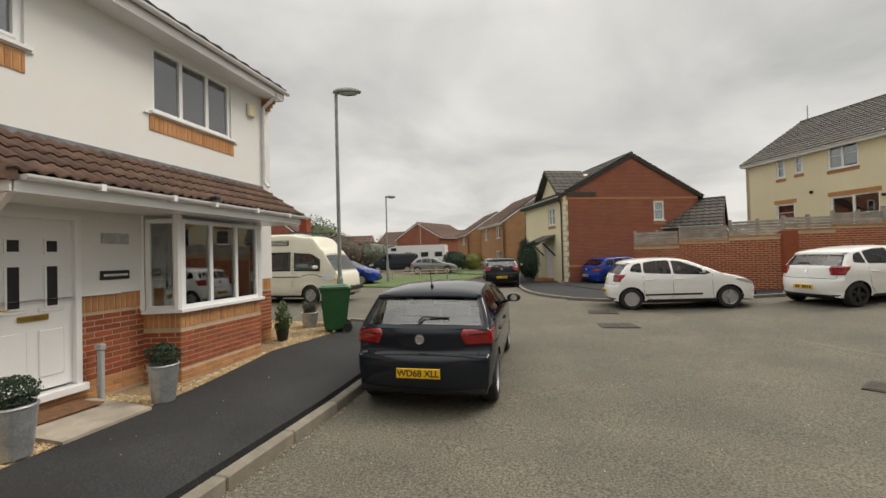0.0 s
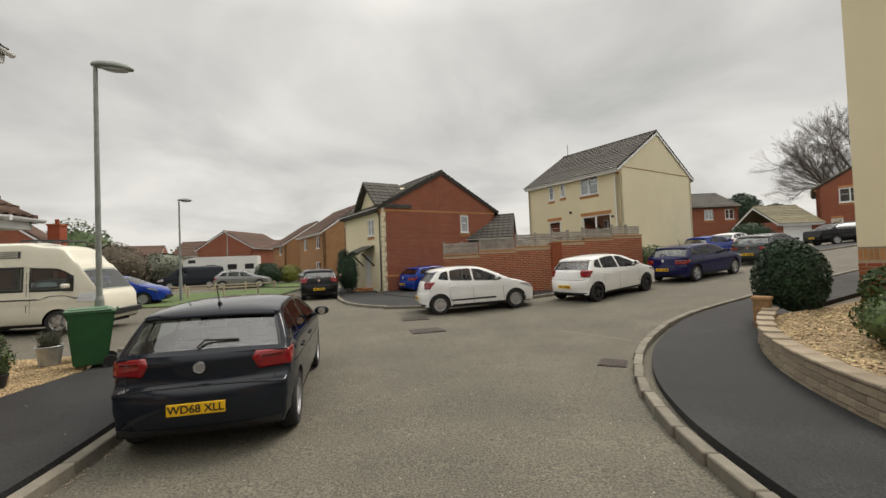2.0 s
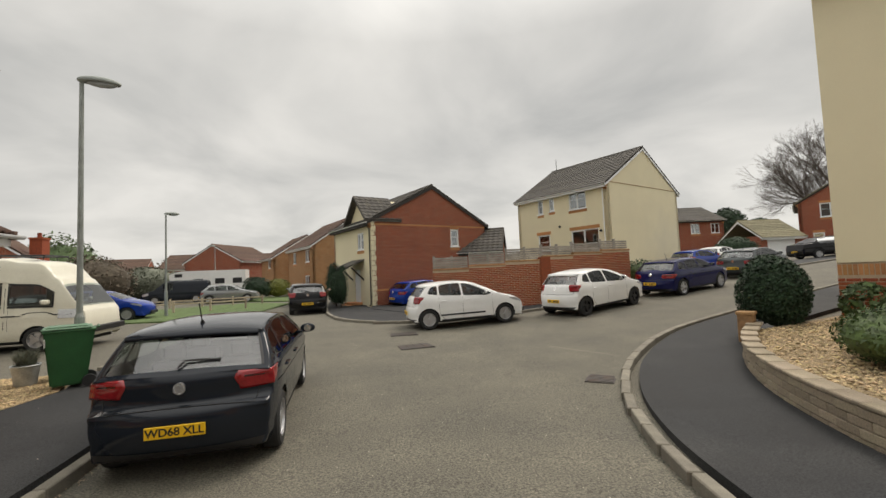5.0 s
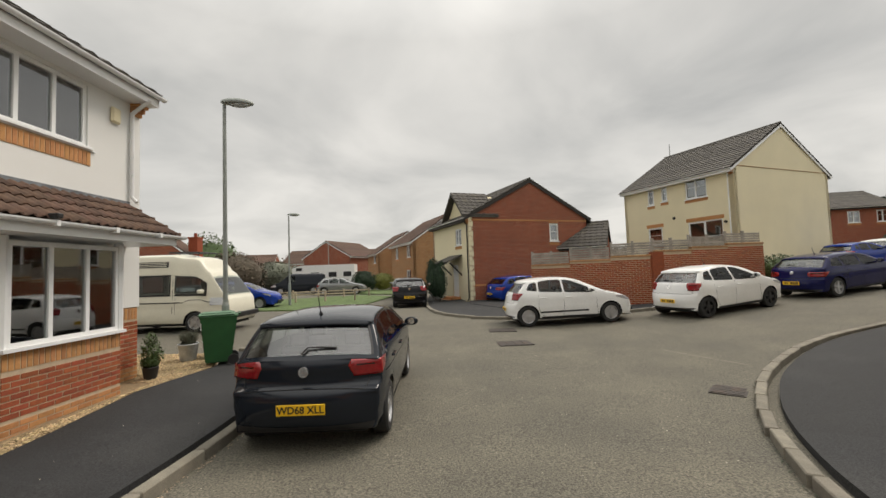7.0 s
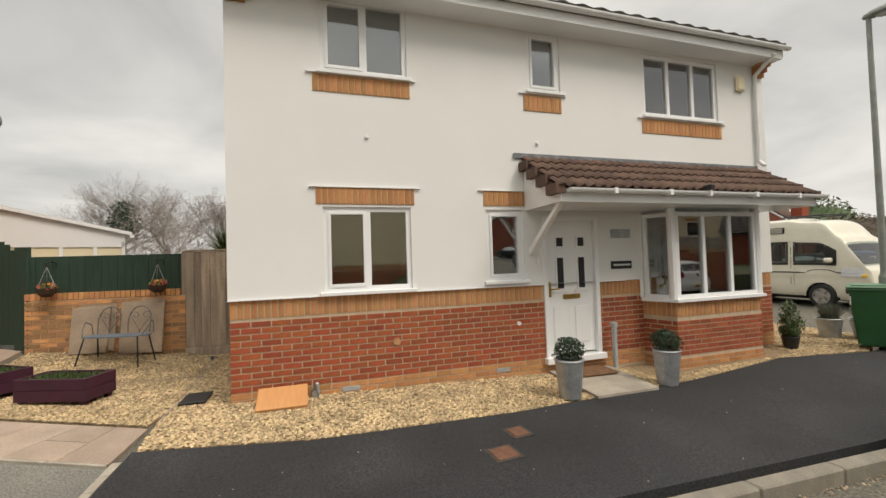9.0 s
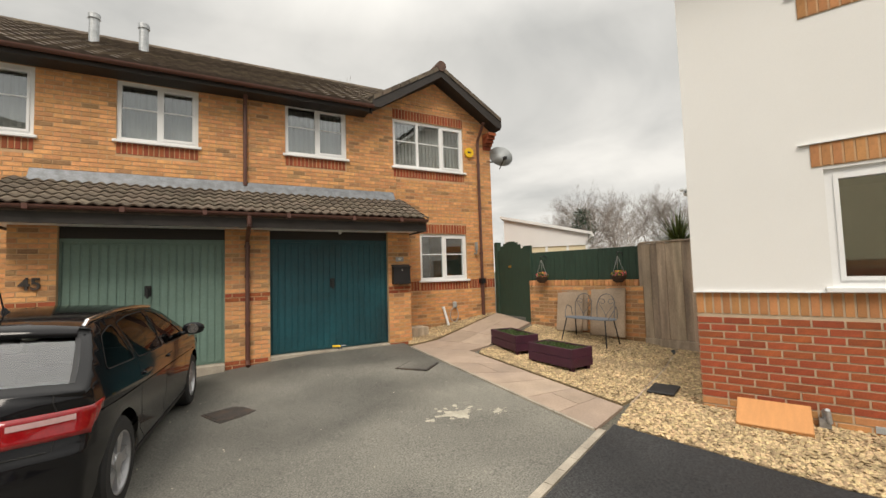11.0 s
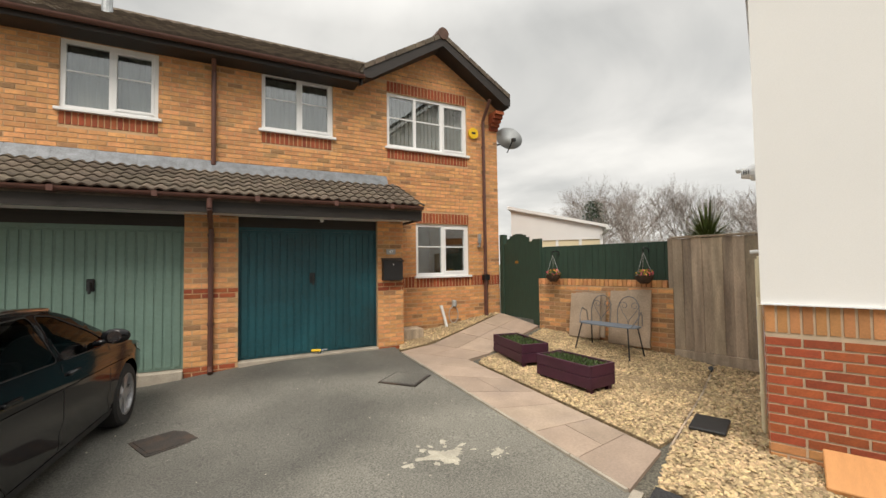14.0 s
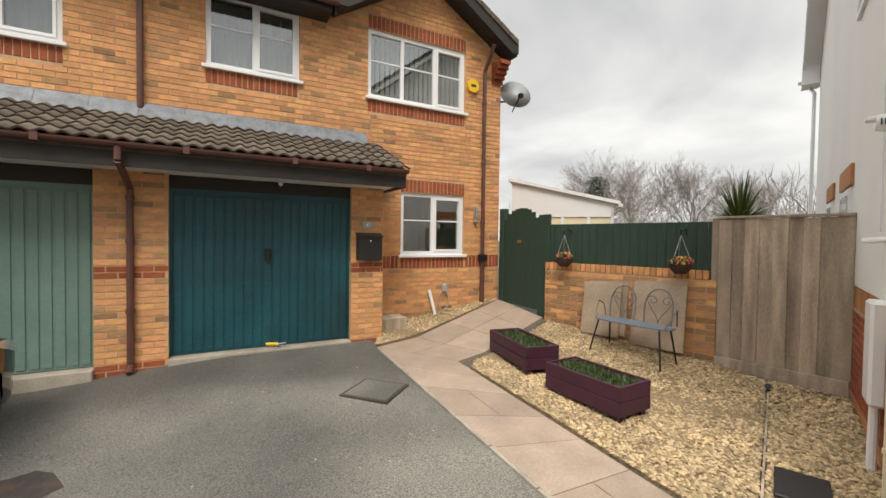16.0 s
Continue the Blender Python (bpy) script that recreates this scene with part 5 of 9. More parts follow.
    bm = boxes((1.17, -0.05, 0.05, 1.25, 0.02, 0.14), bevel=0.01); tube(bm, (1.2, 0.0, 0.17), (1.32, -0.02, 0.18), 0.012); part("lock", bm, M["chrome"], pump)
    return h


buff = buff_house()


# ---- houses across the road ----
FAR = {"brick_red": "wall_red", "brick_tan": "wall_tan"}

def far_house(label, x, y, z, turn, W, D, eave, ridge, wall, roof, front=(), gable=(), front_mat=None, fascia="upvc", brick_lines=False, tw=0.34, quoins=False):
    """A two-storey house: its ridge runs along x; front windows face -y, gable windows the +x end."""
    h = thing("house", pose(x, y, z, 0, 0, turn), label, "house", group="houses of the estate")
    bm = bmesh.new()
    wall_panel(bm, 0, W, -1.5, eave, [f[:4] for f in front if f[4] != "door"] + [f[:4] for f in front if f[4] == "door"], thick=0.25)
    part("front_wall", bm, M[front_mat or FAR.get(wall, wall)], h)
    g = new("gable_wall_group"); g.parent = h; g.matrix_local = pose(W, 0, 0, 0, 0, 90)
    bm = bmesh.new()
    wall_panel(bm, 0, D, -1.5, eave, [q[:4] for q in gable], thick=0.25)
    prism(bm, [(0, 0, eave), (D, 0, eave), (D / 2, 0, ridge - 0.08)], (0, 0.25, 0))
    part("gable_wall", bm, M[FAR.get(wall, wall)], g)
    bm = bmesh.new()
    gable_end(bm, 0, D, eave, ridge, -1.5)
    box(bm, 0, D - 0.25, -1.5, W, D - 0.003, eave)
    box(bm, 0.3, D / 2, 0, W - 0.3, D / 2 + 0.1, eave)
    part("rear_wall", bm, M[FAR.get(wall, wall)], h)
    gable_roof(h, W, D, eave, ridge, M[roof], over=0.3, verge=0.08, fascia=fascia, tw=tw, tl=0.34)
    for a, c, b, d, n in front:
        if n == "door":
            part("door", boxes((a, 0.05, c, b, 0.1, d), (a + 0.1, 0.04, c + 0.2, b - 0.1, 0.05, c + 0.8), (a + 0.1, 0.04, c + 1.0, b - 0.1, 0.05, d - 0.3)), M["upvc"], h)
        else:
            window(h, a, c, b, d, lights=n, bars=True, inside=False)
            part("brick_sill", boxes((a - 0.05, -0.012, c - 0.22, b + 0.05, 0.02, c - 0.05)), M["brick_tan"], h)
            if d < 3:
                part("brick_head", boxes((a - 0.1, -0.012, d + 0.02, b + 0.1, 0.02, d + 0.23)), M["brick_tan"], h)
    for a, c, b, d, n in gable:
        window(g, a, c, b, d, lights=n, bars=True, inside=False)
        part("brick_sill", boxes((a - 0.03, -0.012, c - 0.22, b + 0.03, 0.02, c - 0.05)), M["brick_tan"], g)
        part("brick_head", boxes((a - 0.03, -0.012, d + 0.02, b + 0.03, 0.02, d + 0.22)), M["brick_tan"], g)
    kneeler(h, W - 0.22, 0, eave - 0.5, M["brick_tan"])
    return h, g


# cream house on the rise
cream, cream_g = far_house("cream rendered two-storey house with a dark tiled roof", 18.4, 30.7, 1.95, -67.5, 7.65, 8.7, 4.95, 7.65, "render_cream", "tile_dark",
                           front=[(2.0, 3.55, 2.5, 4.6, 1), (3.05, 3.65, 3.5, 4.6, 1), (4.75, 3.5, 6.1, 4.7, 2), (1.9, 0.9, 3.0, 2.05, 1), (4.8, 0.05, 6.9, 2.1, 2)])
part("movement_strip", boxes((0.0, -0.02, 4.9, 8.7, -0.002, 4.94)), M["brick_dark"], cream_g)
downpipe(cream, 7.35, 0, 0, 4.6, M["upvc"])
bm = bmesh.new(); tube(bm, (3.9, -0.05, 2.5), (3.9, 0, 2.5), 0.09); part("vent", bm, M["black"], cream)
bm = bmesh.new(); tube(bm, (7.1, -0.12, 1.9), (7.1, 0, 1.9), 0.07); part("wall_light", bm, M["black"], cream)
bm = bmesh.new(); tube(bm, (0.4, 4.3, 7.6), (0.4, 4.3, 8.6), 0.03); part("roof_vent", bm, M["grey_plastic"], cream)

# red brick house with a cream front
redh, red_g = far_house("red brick house with a cream rendered front", 4.68, 29.95, -0.15, -68.0, 6.0, 8.2, 4.95, 7.15, "brick_red", "tile_dark",
                        front=[(4.0, 3.3, 4.9, 4.3, 2), (3.4, 0.15, 4.3, 2.15, "door")], gable=[(5.4, 3.4, 6.05, 4.5, 1)], front_mat="render_cream", fascia="black_wood")
for z in (4.62,):
    part("tan_band", boxes((0.2, -0.012, z, 8.2, 0.01, z + 0.09)), M["brick_tan"], red_g)
part("tan_course", boxes((0.0, -0.012, 0.9, 8.4, 0.01, 1.0)), M["brick_tan"], red_g)
for k in range(17):
    w = 0.32 if k % 2 else 0.2
    part("quoin", boxes((6.0 - w, -0.02, 0.1 + k * 0.28, 6.02, 0.25 if k % 2 else 0.15, 0.35 + k * 0.28)), M["render_cream"], redh)
# its projecting front gable and door canopy
fg = new("front_gable"); fg.parent = redh
bm = bmesh.new(); prism(bm, [(2.9, -0.05, 4.7), (6.0, -0.05, 4.7), (4.45, -0.05, 6.3)], (0, 2.6, 0)); part("gable_front", bm, M["render_cream"], fg)
bm = bmesh.new()
for s in (-1, 1):
    prism(bm, [(4.45, -0.4, 6.45), (4.45 + s * 1.62, -0.4, 4.92), (4.45 + s * 1.62, -0.4, 4.8), (4.45, -0.4, 6.33)], (0, 2.3, 0))
part("gable_roof", bm, M["tile_dark"], fg)
for s in (0, 1):
    q = new("gable_slope"); q.parent = redh
    q.matrix_local = pose(4.45 + (1.62 if s else -1.62), -0.4 + (0 if s else 2.3), 4.92, 0, 0, 90 if s else -90)
    tiled_slope(q, (0, 0, 0), 2.3, 2.23, math.degrees(math.atan2(1.53, 1.62)), M["tile_dark"], 0.34, 0.34, single=False)
bm = bmesh.new(); prism(bm, [(3.0, -1.0, 2.35), (3.0, 0, 2.75), (3.0, 0, 2.66), (3.0, -1.0, 2.26)], (1.9, 0, 0)); box(bm, 3.0, -1.0, 2.2, 4.9, -0.95, 2.35)
part("door_canopy", bm, M["tile_dark"], redh)
bm = bmesh.new()
for x in (3.1, 4.75):
    prism(bm, [(x, -0.8, 2.28), (x, -0.7, 2.28), (x, 0, 1.6), (x, 0, 1.5)], (0.07, 0, 0))
part("canopy_bracket", bm, M["black_wood"], redh)
downpipe(redh, 5.85, -0.02, 0.1, 4.4, M["black_wood"])
part("front_step", boxes((3.3, -0.9, -0.1, 4.5, 0, 0.12), (3.3, -0.6, 0.12, 4.5, 0, 0.25)), M["brick_tan"], redh)

# garage with a tiled roof behind the garden wall
gar = thing("garage", pose(10.46, 27.77, 0.7, 0, 0, -25), "small red brick garage with a dark tiled roof", "garage")
bm = bmesh.new(); gable_end(bm, 0, 3.6, 2.3, 3.7, -1); gable_end(bm, 5.0, 3.6, 2.3, 3.7, -1, flip=True); box(bm, 0.25, 0, -1, 4.75, 0.2, 2.3); box(bm, 0.25, 3.4, -1, 4.75, 3.6, 2.3)
part("garage_wall", bm, M["wall_red"], gar)
gable_roof(gar, 5.0, 3.6, 2.3, 3.7, M["tile_dark"], over=0.2, fascia="black_wood")

# houses further down the street
BROWN = "brick_tan"
far_house("tan brick house with a brown tiled roof", -1.2, 50.3, 0.0, -68, 9.0, 8.0, 4.9, 7.6, "brick_tan", "tile_brown", front=[(6.6, 3.2, 8.0, 4.4, 2), (6.4, 0.7, 8.0, 1.9, 2), (2.0, 3.2, 3.2, 4.4, 2)])
far_house("tan brick house with a dormer roof", -6.0, 60.0, 0.0, -68, 7.0, 8.0, 4.4, 7.0, "brick_tan", "tile_brown", front=[(4.0, 3.0, 5.6, 4.2, 2)])
far_house("red brick house with a brown tiled roof", -12.9, 70.5, 0.0, -110, 9.0, 8.0, 4.4, 6.6, "brick_red", "tile_brown", front=[(7.6, 3.0, 8.6, 4.0, 1)])
far_house("distant red brick house with a brown roof", -33.0, 95.0, 0.0, -10, 14.0, 9.0, 4.6, 7.6, "brick_red", "tile_brown", front=[(3.0, 3.0, 4.2, 4.0, 2)])
far_house("distant red brick house with a brown roof", -52.0, 100.0, 0.0, 10, 14.0, 9.0, 4.6, 7.4, "brick_red", "tile_brown", front=[(3.0, 3.0, 4.2, 4.0, 2)])
far_house("distant brick house with a pale gable", -19.0, 100.0, 0.0, 0, 12.0, 9.0, 4.6, 7.8, "brick_tan", "tile_brown", front=[(3.0, 3.0, 4.2, 4.0, 2)])
far_house("red brick house behind the camper van", -23.5, 35.1, 0.0, -68, 7.0, 8.0, 3.4, 6.6, "brick_red", "tile_brown", front=[(4.0, 2.8, 5.2, 3.7, 2)])
bm = boxes((-0.35, -0.35, 0, 0.35, 0.35, 5.0), (-0.4, -0.4, 5.0, 0.4, 0.4, 5.12)); tube(bm, (0, 0, 5.12), (0, 0, 5.45), 0.12)
ch = thing("chimney_stack", pose(-14.3, 33.4, -0.1), "tall red brick chimney stack with a clay pot", "chimney"); part("chimney_shaft", bm, M["brick_red"], ch)
# to the east, up the rise
far_house("red brick house with a porch beyond the parked cars", 41.2, 40.2, 1.8, -10, 5.4, 7.0, 4.6, 6.3, "brick_red", "tile_dark", front=[(1.6, 3.0, 2.6, 4.1, 2), (3.9, 3.0, 4.9, 4.1, 2)], fascia="black_wood")
far_house("red brick house with a white door up the rise", 53.7, 36.7, 2.0, -143.1, 8.0, 7.0, 4.9, 7.1, "brick_red", "tile_ochre", gable=[(1.5, 3.3, 3.0, 4.6, 2), (0.9, 0.9, 1.7, 1.9, 1)], fascia="black_wood")
g2 = thing("garage", pose(41.6, 31.0, 1.45, 0, 0, -10), "detached garage with a white door and mossy tiled roof", "garage")
bm = bmesh.new(); wall_panel(bm, 0, 3.9, -1, 2.3, [(0.55, 0, 3.2, 2.0)]); box(bm, 0, 0.25, -1, 0.2, 5, 2.3); box(bm, 3.7, 0.25, -1, 3.9, 5, 2.3); part("garage_wall", bm, M["wall_red"], g2)
part("garage_door", boxes((0.55, 0.1, 0, 3.2, 0.15, 2.0)), M["upvc"], g2)
gable_roof(g2, 3.9, 5.0, 2.3, 3.9, M["tile_ochre"], over=0.3, fascia="upvc")


# ---- house on the east corner ----
def corner_house():
    h = thing("cream_corner_house", pose(15.3, 7.6, 0.25, 0, 0, -67.5), "cream rendered house on a red brick plinth", "house")
    bm = bmesh.new(); wall_panel(bm, 0, 7, 1.25, 7.3, y=-0.02); part("front_wall", bm, M["render_cream"], h)
    part("plinth_wall", boxes((0, 0, -0.6, 7, 0.25, 1.25)), M["mortar"], h)
    part("side_wall", boxes((0, 0.25, -0.6, 0.25, 7, 1.25), (-0.02, 0.23, 1.25, 0.25, 7, 7.3), (0.25, 6.8, -0.6, 7, 7, 7.3), (6.75, 0.25, -0.6, 7, 6.8, 7.3)), M["render_cream"], h)
    joined_bricks(h, lay_bricks(0, 7, -0.55, 0.2), M["brick_tan"]); joined_bricks(h, lay_bricks(0, 7, 0.2, 0.99), M["brick_red"]); joined_bricks(h, lay_bricks(0, 7, 1.0, 1.24, soldier=True), M["brick_tan"])
    s = new("side_brickwork"); s.parent = h; s.matrix_local = pose(0, 7, 0, 0, 0, -90)
    joined_bricks(s, lay_bricks(0, 7, -0.55, 0.2), M["brick_tan"]); joined_bricks(s, lay_bricks(0, 7, 0.2, 0.99), M["brick_red"]); joined_bricks(s, lay_bricks(0, 7, 1.0, 1.24, soldier=True), M["brick_tan"])
    gable_roof(h, 7, 7, 7.3, 9.9, M["tile_dark"])
    return h


corner_house()


# ---- vehicles ----
def lerp_table(rows, x):
    if x <= rows[0][0]:
        return rows[0][1]
    for (a, u), (b, v) in zip(rows, rows[1:]):
        if x <= b:
            return u + (v - u) * (x - a) / (b - a)
    return rows[-1][1]


CAR = {
    "saloon": dict(L=4.55, W=1.78, roof=[(0, 0.62), (0.05, 0.85), (0.12, 1.03), (0.45, 1.07), (0.65, 1.1), (1.3, 1.4), (1.6, 1.46), (2.3, 1.46), (2.7, 1.38), (3.35, 1.03), (3.5, 0.99), (4.1, 0.88), (4.4, 0.76), (4.55, 0.5)],
                   belt=[(0, 0.62), (0.05, 0.85), (0.12, 0.97), (0.6, 0.98), (2.8, 0.94), (3.35, 0.96), (3.5, 0.93), (4.1, 0.82), (4.4, 0.7), (4.55, 0.48)],
                   half=[(0, 0.70), (0.06, 0.83), (0.3, 0.87), (0.9, 0.89), (3.6, 0.89), (4.1, 0.83), (4.4, 0.74), (4.55, 0.58)], wheels=(0.92, 3.62), wr=0.32, openings=[(0.72, 1.26, 2.12, 3), (2.75, 3.3, 2.12, 3), (1.05, 1.5, 1.1, 1.84), (1.56, 2.3, 1.1, 1.84), (2.38, 3.1, 1.1, 1.84)]),
    "camper": dict(L=4.50, W=1.85, roof=[(0, 0.9), (0.03, 1.5), (0.08, 2.1), (0.2, 2.42), (0.4, 2.5), (1.0, 2.54), (2.6, 2.54), (2.9, 2.46), (3.35, 2.42), (3.5, 2.34), (3.74, 2.0), (3.84, 1.93), (4.36, 1.13), (4.46, 1.0), (4.5, 0.65)],
                   belt=[(0, 0.9), (0.03, 1.08), (0.1, 1.12), (4.3, 1.12), (4.4, 1.05), (4.46, 0.95), (4.5, 0.6)],
                   half=[(0, 0.86), (0.06, 0.91), (0.3, 0.92), (4.2, 0.92), (4.4, 0.9), (4.5, 0.84)], wheels=(0.95, 3.40), wr=0.32, tumble=0.30, openings=[(3.96, 4.33, 2.12, 3), (0.35, 1.12, 1.1, 1.5), (1.28, 2.55, 1.1, 1.5), (2.78, 3.72, 1.1, 1.5)]),
    "van": dict(L=4.9, W=1.9, roof=[(0, 0.7), (0.04, 1.3), (0.1, 1.8), (0.2, 1.88), (2.8, 1.9), (3.2, 1.8), (3.9, 1.15), (4.1, 1.1), (4.7, 0.95), (4.9, 0.55)],
                belt=[(0, 0.7), (0.04, 1.05), (0.2, 1.1), (3.3, 1.05), (3.9, 1.05), (4.1, 1.02), (4.7, 0.88), (4.9, 0.5)],
                half=[(0, 0.85), (0.1, 0.93), (0.5, 0.95), (4.0, 0.95), (4.6, 0.86), (4.9, 0.66)], wheels=(0.95, 3.85), wr=0.33, tumble=0.5, openings=[(3.25, 3.86, 2.12, 3), (2.6, 3.3, 1.1, 1.84)]),
}


def car_point(s, x, v, side=1):
    """A point of the shell: x along the car from its tail, v from the sill (0) over the belt (1) and roof rail (2) to the crown (3)."""
    w, belt, top = lerp_table(s["half"], x), lerp_table(s["belt"], x), lerp_table(s["roof"], x)
    sill = 0.24 + 0.12 * max(0, 1 - x / 0.1) ** 2 + 0.08 * max(0, 1 - (s['L'] - x) / 0.12) ** 2
    for wx in s["wheels"]:
        r = s["wr"] + 0.055
        if abs(x - wx) < r:
            sill = max(sill, s["wr"] + math.sqrt(max(0, r * r - (x - wx) ** 2)))
    sill = min(sill, belt - 0.08)
    tall = max(0.0, top - belt)
    tuck = w - 0.03 - 0.42 * min(tall, 0.9) * s.get("tumble", 1.0)
    if v <= 1:
        z = sill + (belt - sill) * v
        hz = (z - 0.24) / max(0.1, belt - 0.24)
        bulge = -0.075 * (1 - min(1, hz / 0.25)) ** 2 - 0.03 * max(0, hz - 0.75) / 0.25 - 0.012 * math.exp(-((hz - 0.62) / 0.06) ** 2)
        return Vector((x, side * (w + bulge), z))
    if v <= 2:
        u = v - 1
        z = belt + (top - belt) * (u * 0.93)
        y = (w - 0.03) + (tuck - (w - 0.03)) * (0.25 * u + 0.75 * u * u)
        return Vector((x, side * y, z))
    u = v - 2
    return Vector((x, side * tuck * math.cos(u * math.pi / 2), belt + (top - belt) * (0.93 + 0.07 * math.sin(u * math.pi / 2)) + 0.012 * math.sin(u * math.pi / 2)))


def shell_patch(bm, s, xs, vs, side, out=0.0):
    """A piece of the shell over the given stations, moved outwards. vs may be functions of x."""
    grid = []
    for x in xs:
        row = []
        for v in vs:
            vv = v(x) if callable(v) else v
            p = car_point(s, x, vv, side)
            if out:
                a = car_point(s, x + 0.02, vv, side) - car_point(s, x - 0.02, vv, side)
                b = car_point(s, x, min(3, vv + 0.03), side) - car_point(s, x, max(0, vv - 0.03), side)
                n = a.cross(b) * side
                if n.length > 1e-9:
                    p = p - n.normalized() * out
            row.append(bm.verts.new(p))
        grid.append(row)
    for r0, r1 in zip(grid, grid[1:]):
        for k in range(len(vs) - 1):
            f = (r0[k], r1[k], r1[k + 1], r0[k + 1])
            bm.faces.new(f if side > 0 else f[::-1])
    return grid


def spread(a, b, n):
    return [a + (b - a) * k / n for k in range(n + 1)]


WHEELS = {}


def wheel_mesh(wr, dark):
    key = (wr, dark)
    if key not in WHEELS:
        bm = bmesh.new()
        t = 0.10
        prof = [(wr * 0.66, -t), (wr * 0.9, -t), (wr * 0.98, -t * 0.8), (wr, -t * 0.5), (wr, t * 0.5), (wr * 0.98, t * 0.8), (wr * 0.9, t), (wr * 0.66, t)]
        lathe(bm, prof, n=28, caps=False)
        me = bpy.data.meshes.new("tyre"); bm.normal_update(); bm.to_mesh(me); bm.free(); me.materials.append(M["rubber"])
        bm = bmesh.new()
        lathe(bm, [(wr * 0.60, t * 0.2), (wr * 0.63, t * 0.95), (wr * 0.68, t * 0.98), (wr * 0.68, -t * 0.6), (0.01, -t * 0.6)], n=28)
        for k in range(10):
            a = 2 * math.pi * (k // 2) / 5 + (0.16 if k % 2 else -0.16)
            box(bm, 0.03, -0.022, t * 0.45, wr * 0.64, 0.022, t * 0.75, turn=Matrix.Rotation(a, 4, "Z"))
        lathe(bm, [(0.07, t * 0.4), (0.065, t * 0.85), (0.001, t * 0.9)], n=16)
        m2 = bpy.data.meshes.new("rim"); bm.normal_update(); bm.to_mesh(m2); bm.free(); m2.materials.append(M["black"] if dark else M["wheel_alloy"])
        WHEELS[key] = (me, m2)
    return WHEELS[key]


M["wheel_alloy"] = material("alloy_wheel", (0.5, 0.5, 0.51), 0.35, metal=0.8, vary=0.05, scale=9, fine=40, bump=0)
M["underbody"] = material("car_underbody", (0.01, 0.01, 0.01), 0.9, vary=0.2, scale=9, fine=40, bump=0)
PAINTS = {}


def paint(name, colour, metal=0.0):
    if name not in PAINTS:
        PAINTS[name] = material(name + "_car_paint", colour, 0.1, metal=metal, vary=0.04, scale=2, fine=300 if metal else 20, bump=0, coat=0.2, spec=0.22)
    return PAINTS[name]


def make_car(kind, x, y, heading, label, body, plate=True, dark_wheels=False, name="car", plate_text="", mirrors=True, aerial=True, rails=False, rear_text=False, tint=None):
    """A car whose tail's middle stands at x, y and that points along heading degrees."""
    s = CAR[kind]
    L = s["L"]
    c, si = math.cos(radians(heading)), math.sin(radians(heading))
    zr, zf = ground_z(x + c * s["wheels"][0], y + si * s["wheels"][0]), ground_z(x + c * s["wheels"][1], y + si * s["wheels"][1])
    tilt = math.degrees(math.atan2(zf - zr, s["wheels"][1] - s["wheels"][0]))
    h = thing(name, Matrix.Translation((x, y, zr - math.tan(radians(tilt)) * s["wheels"][0])) @ Matrix.Rotation(radians(heading), 4, "Z") @ Matrix.Rotation(-radians(tilt), 4, "Y"), label, name, group="parked vehicles")
    xs = sorted({*spread(0, 0.12, 8), *spread(0.12, 0.6, 14), *spread(0.6, L - 0.7, 50), *spread(L - 0.7, L, 16)})
    vs = [0, 0.06, 0.12, 0.25, 0.4, 0.55, 0.62, 0.7, 0.85, 1.0, 1.1, 1.25, 1.4, 1.55, 1.7, 1.84, 2.0, 2.12, 2.3, 2.5, 2.75, 3.0]
    openings = s["openings"]
    bm = bmesh.new()
    for side in (1, -1):
        g = [[bm.verts.new(car_point(s, x, v, side)) for v in vs] for x in xs]
        for i in range(len(xs) - 1):
            for k in range(len(vs) - 1):
                mx, mv = (xs[i] + xs[i + 1]) / 2, (vs[k] + vs[k + 1]) / 2
                if any(o[0] < mx < o[1] and o[2] < mv < o[3] for o in openings):
                    continue
                f = (g[i][k], g[i + 1][k], g[i + 1][k + 1], g[i][k + 1])
                bm.faces.new(f if side > 0 else f[::-1])
        if side > 0:
            ga = g
        else:
            gb = g
    for q in (0, -1):
        for k in range(len(vs) - 1):
            f = (ga[q][k], ga[q][k + 1], gb[q][k + 1], gb[q][k])
            bm.faces.new(f if q == -1 else f[::-1])
    bmesh.ops.remove_doubles(bm, verts=bm.verts[:], dist=0.0005)
    bmesh.ops.recalc_face_normals(bm, faces=bm.faces[:])
    part("body", bm, body, h, smooth=True)
    under = boxes((0.12, -0.66, 0.2, L - 0.15, 0.66, 0.30))
    for wx in s["wheels"]:
        box(under, wx - s["wr"] - 0.05, -0.62, 0.22, wx + s["wr"] + 0.05, 0.62, 0.75)
    part("underbody", under, M["underbody"], h)
    me, m2 = wheel_mesh(s["wr"], dark_wheels)
    for wx in s["wheels"]:
        for side in (1, -1):
            w = new("wheel", me); w.parent = h
            w.matrix_local = Matrix.Translation((wx, side * (s["W"] / 2 - 0.105), s["wr"])) @ Matrix.Rotation(-side * math.pi / 2, 4, "X")
            r = new("rim", m2); r.parent = w
    return h, s


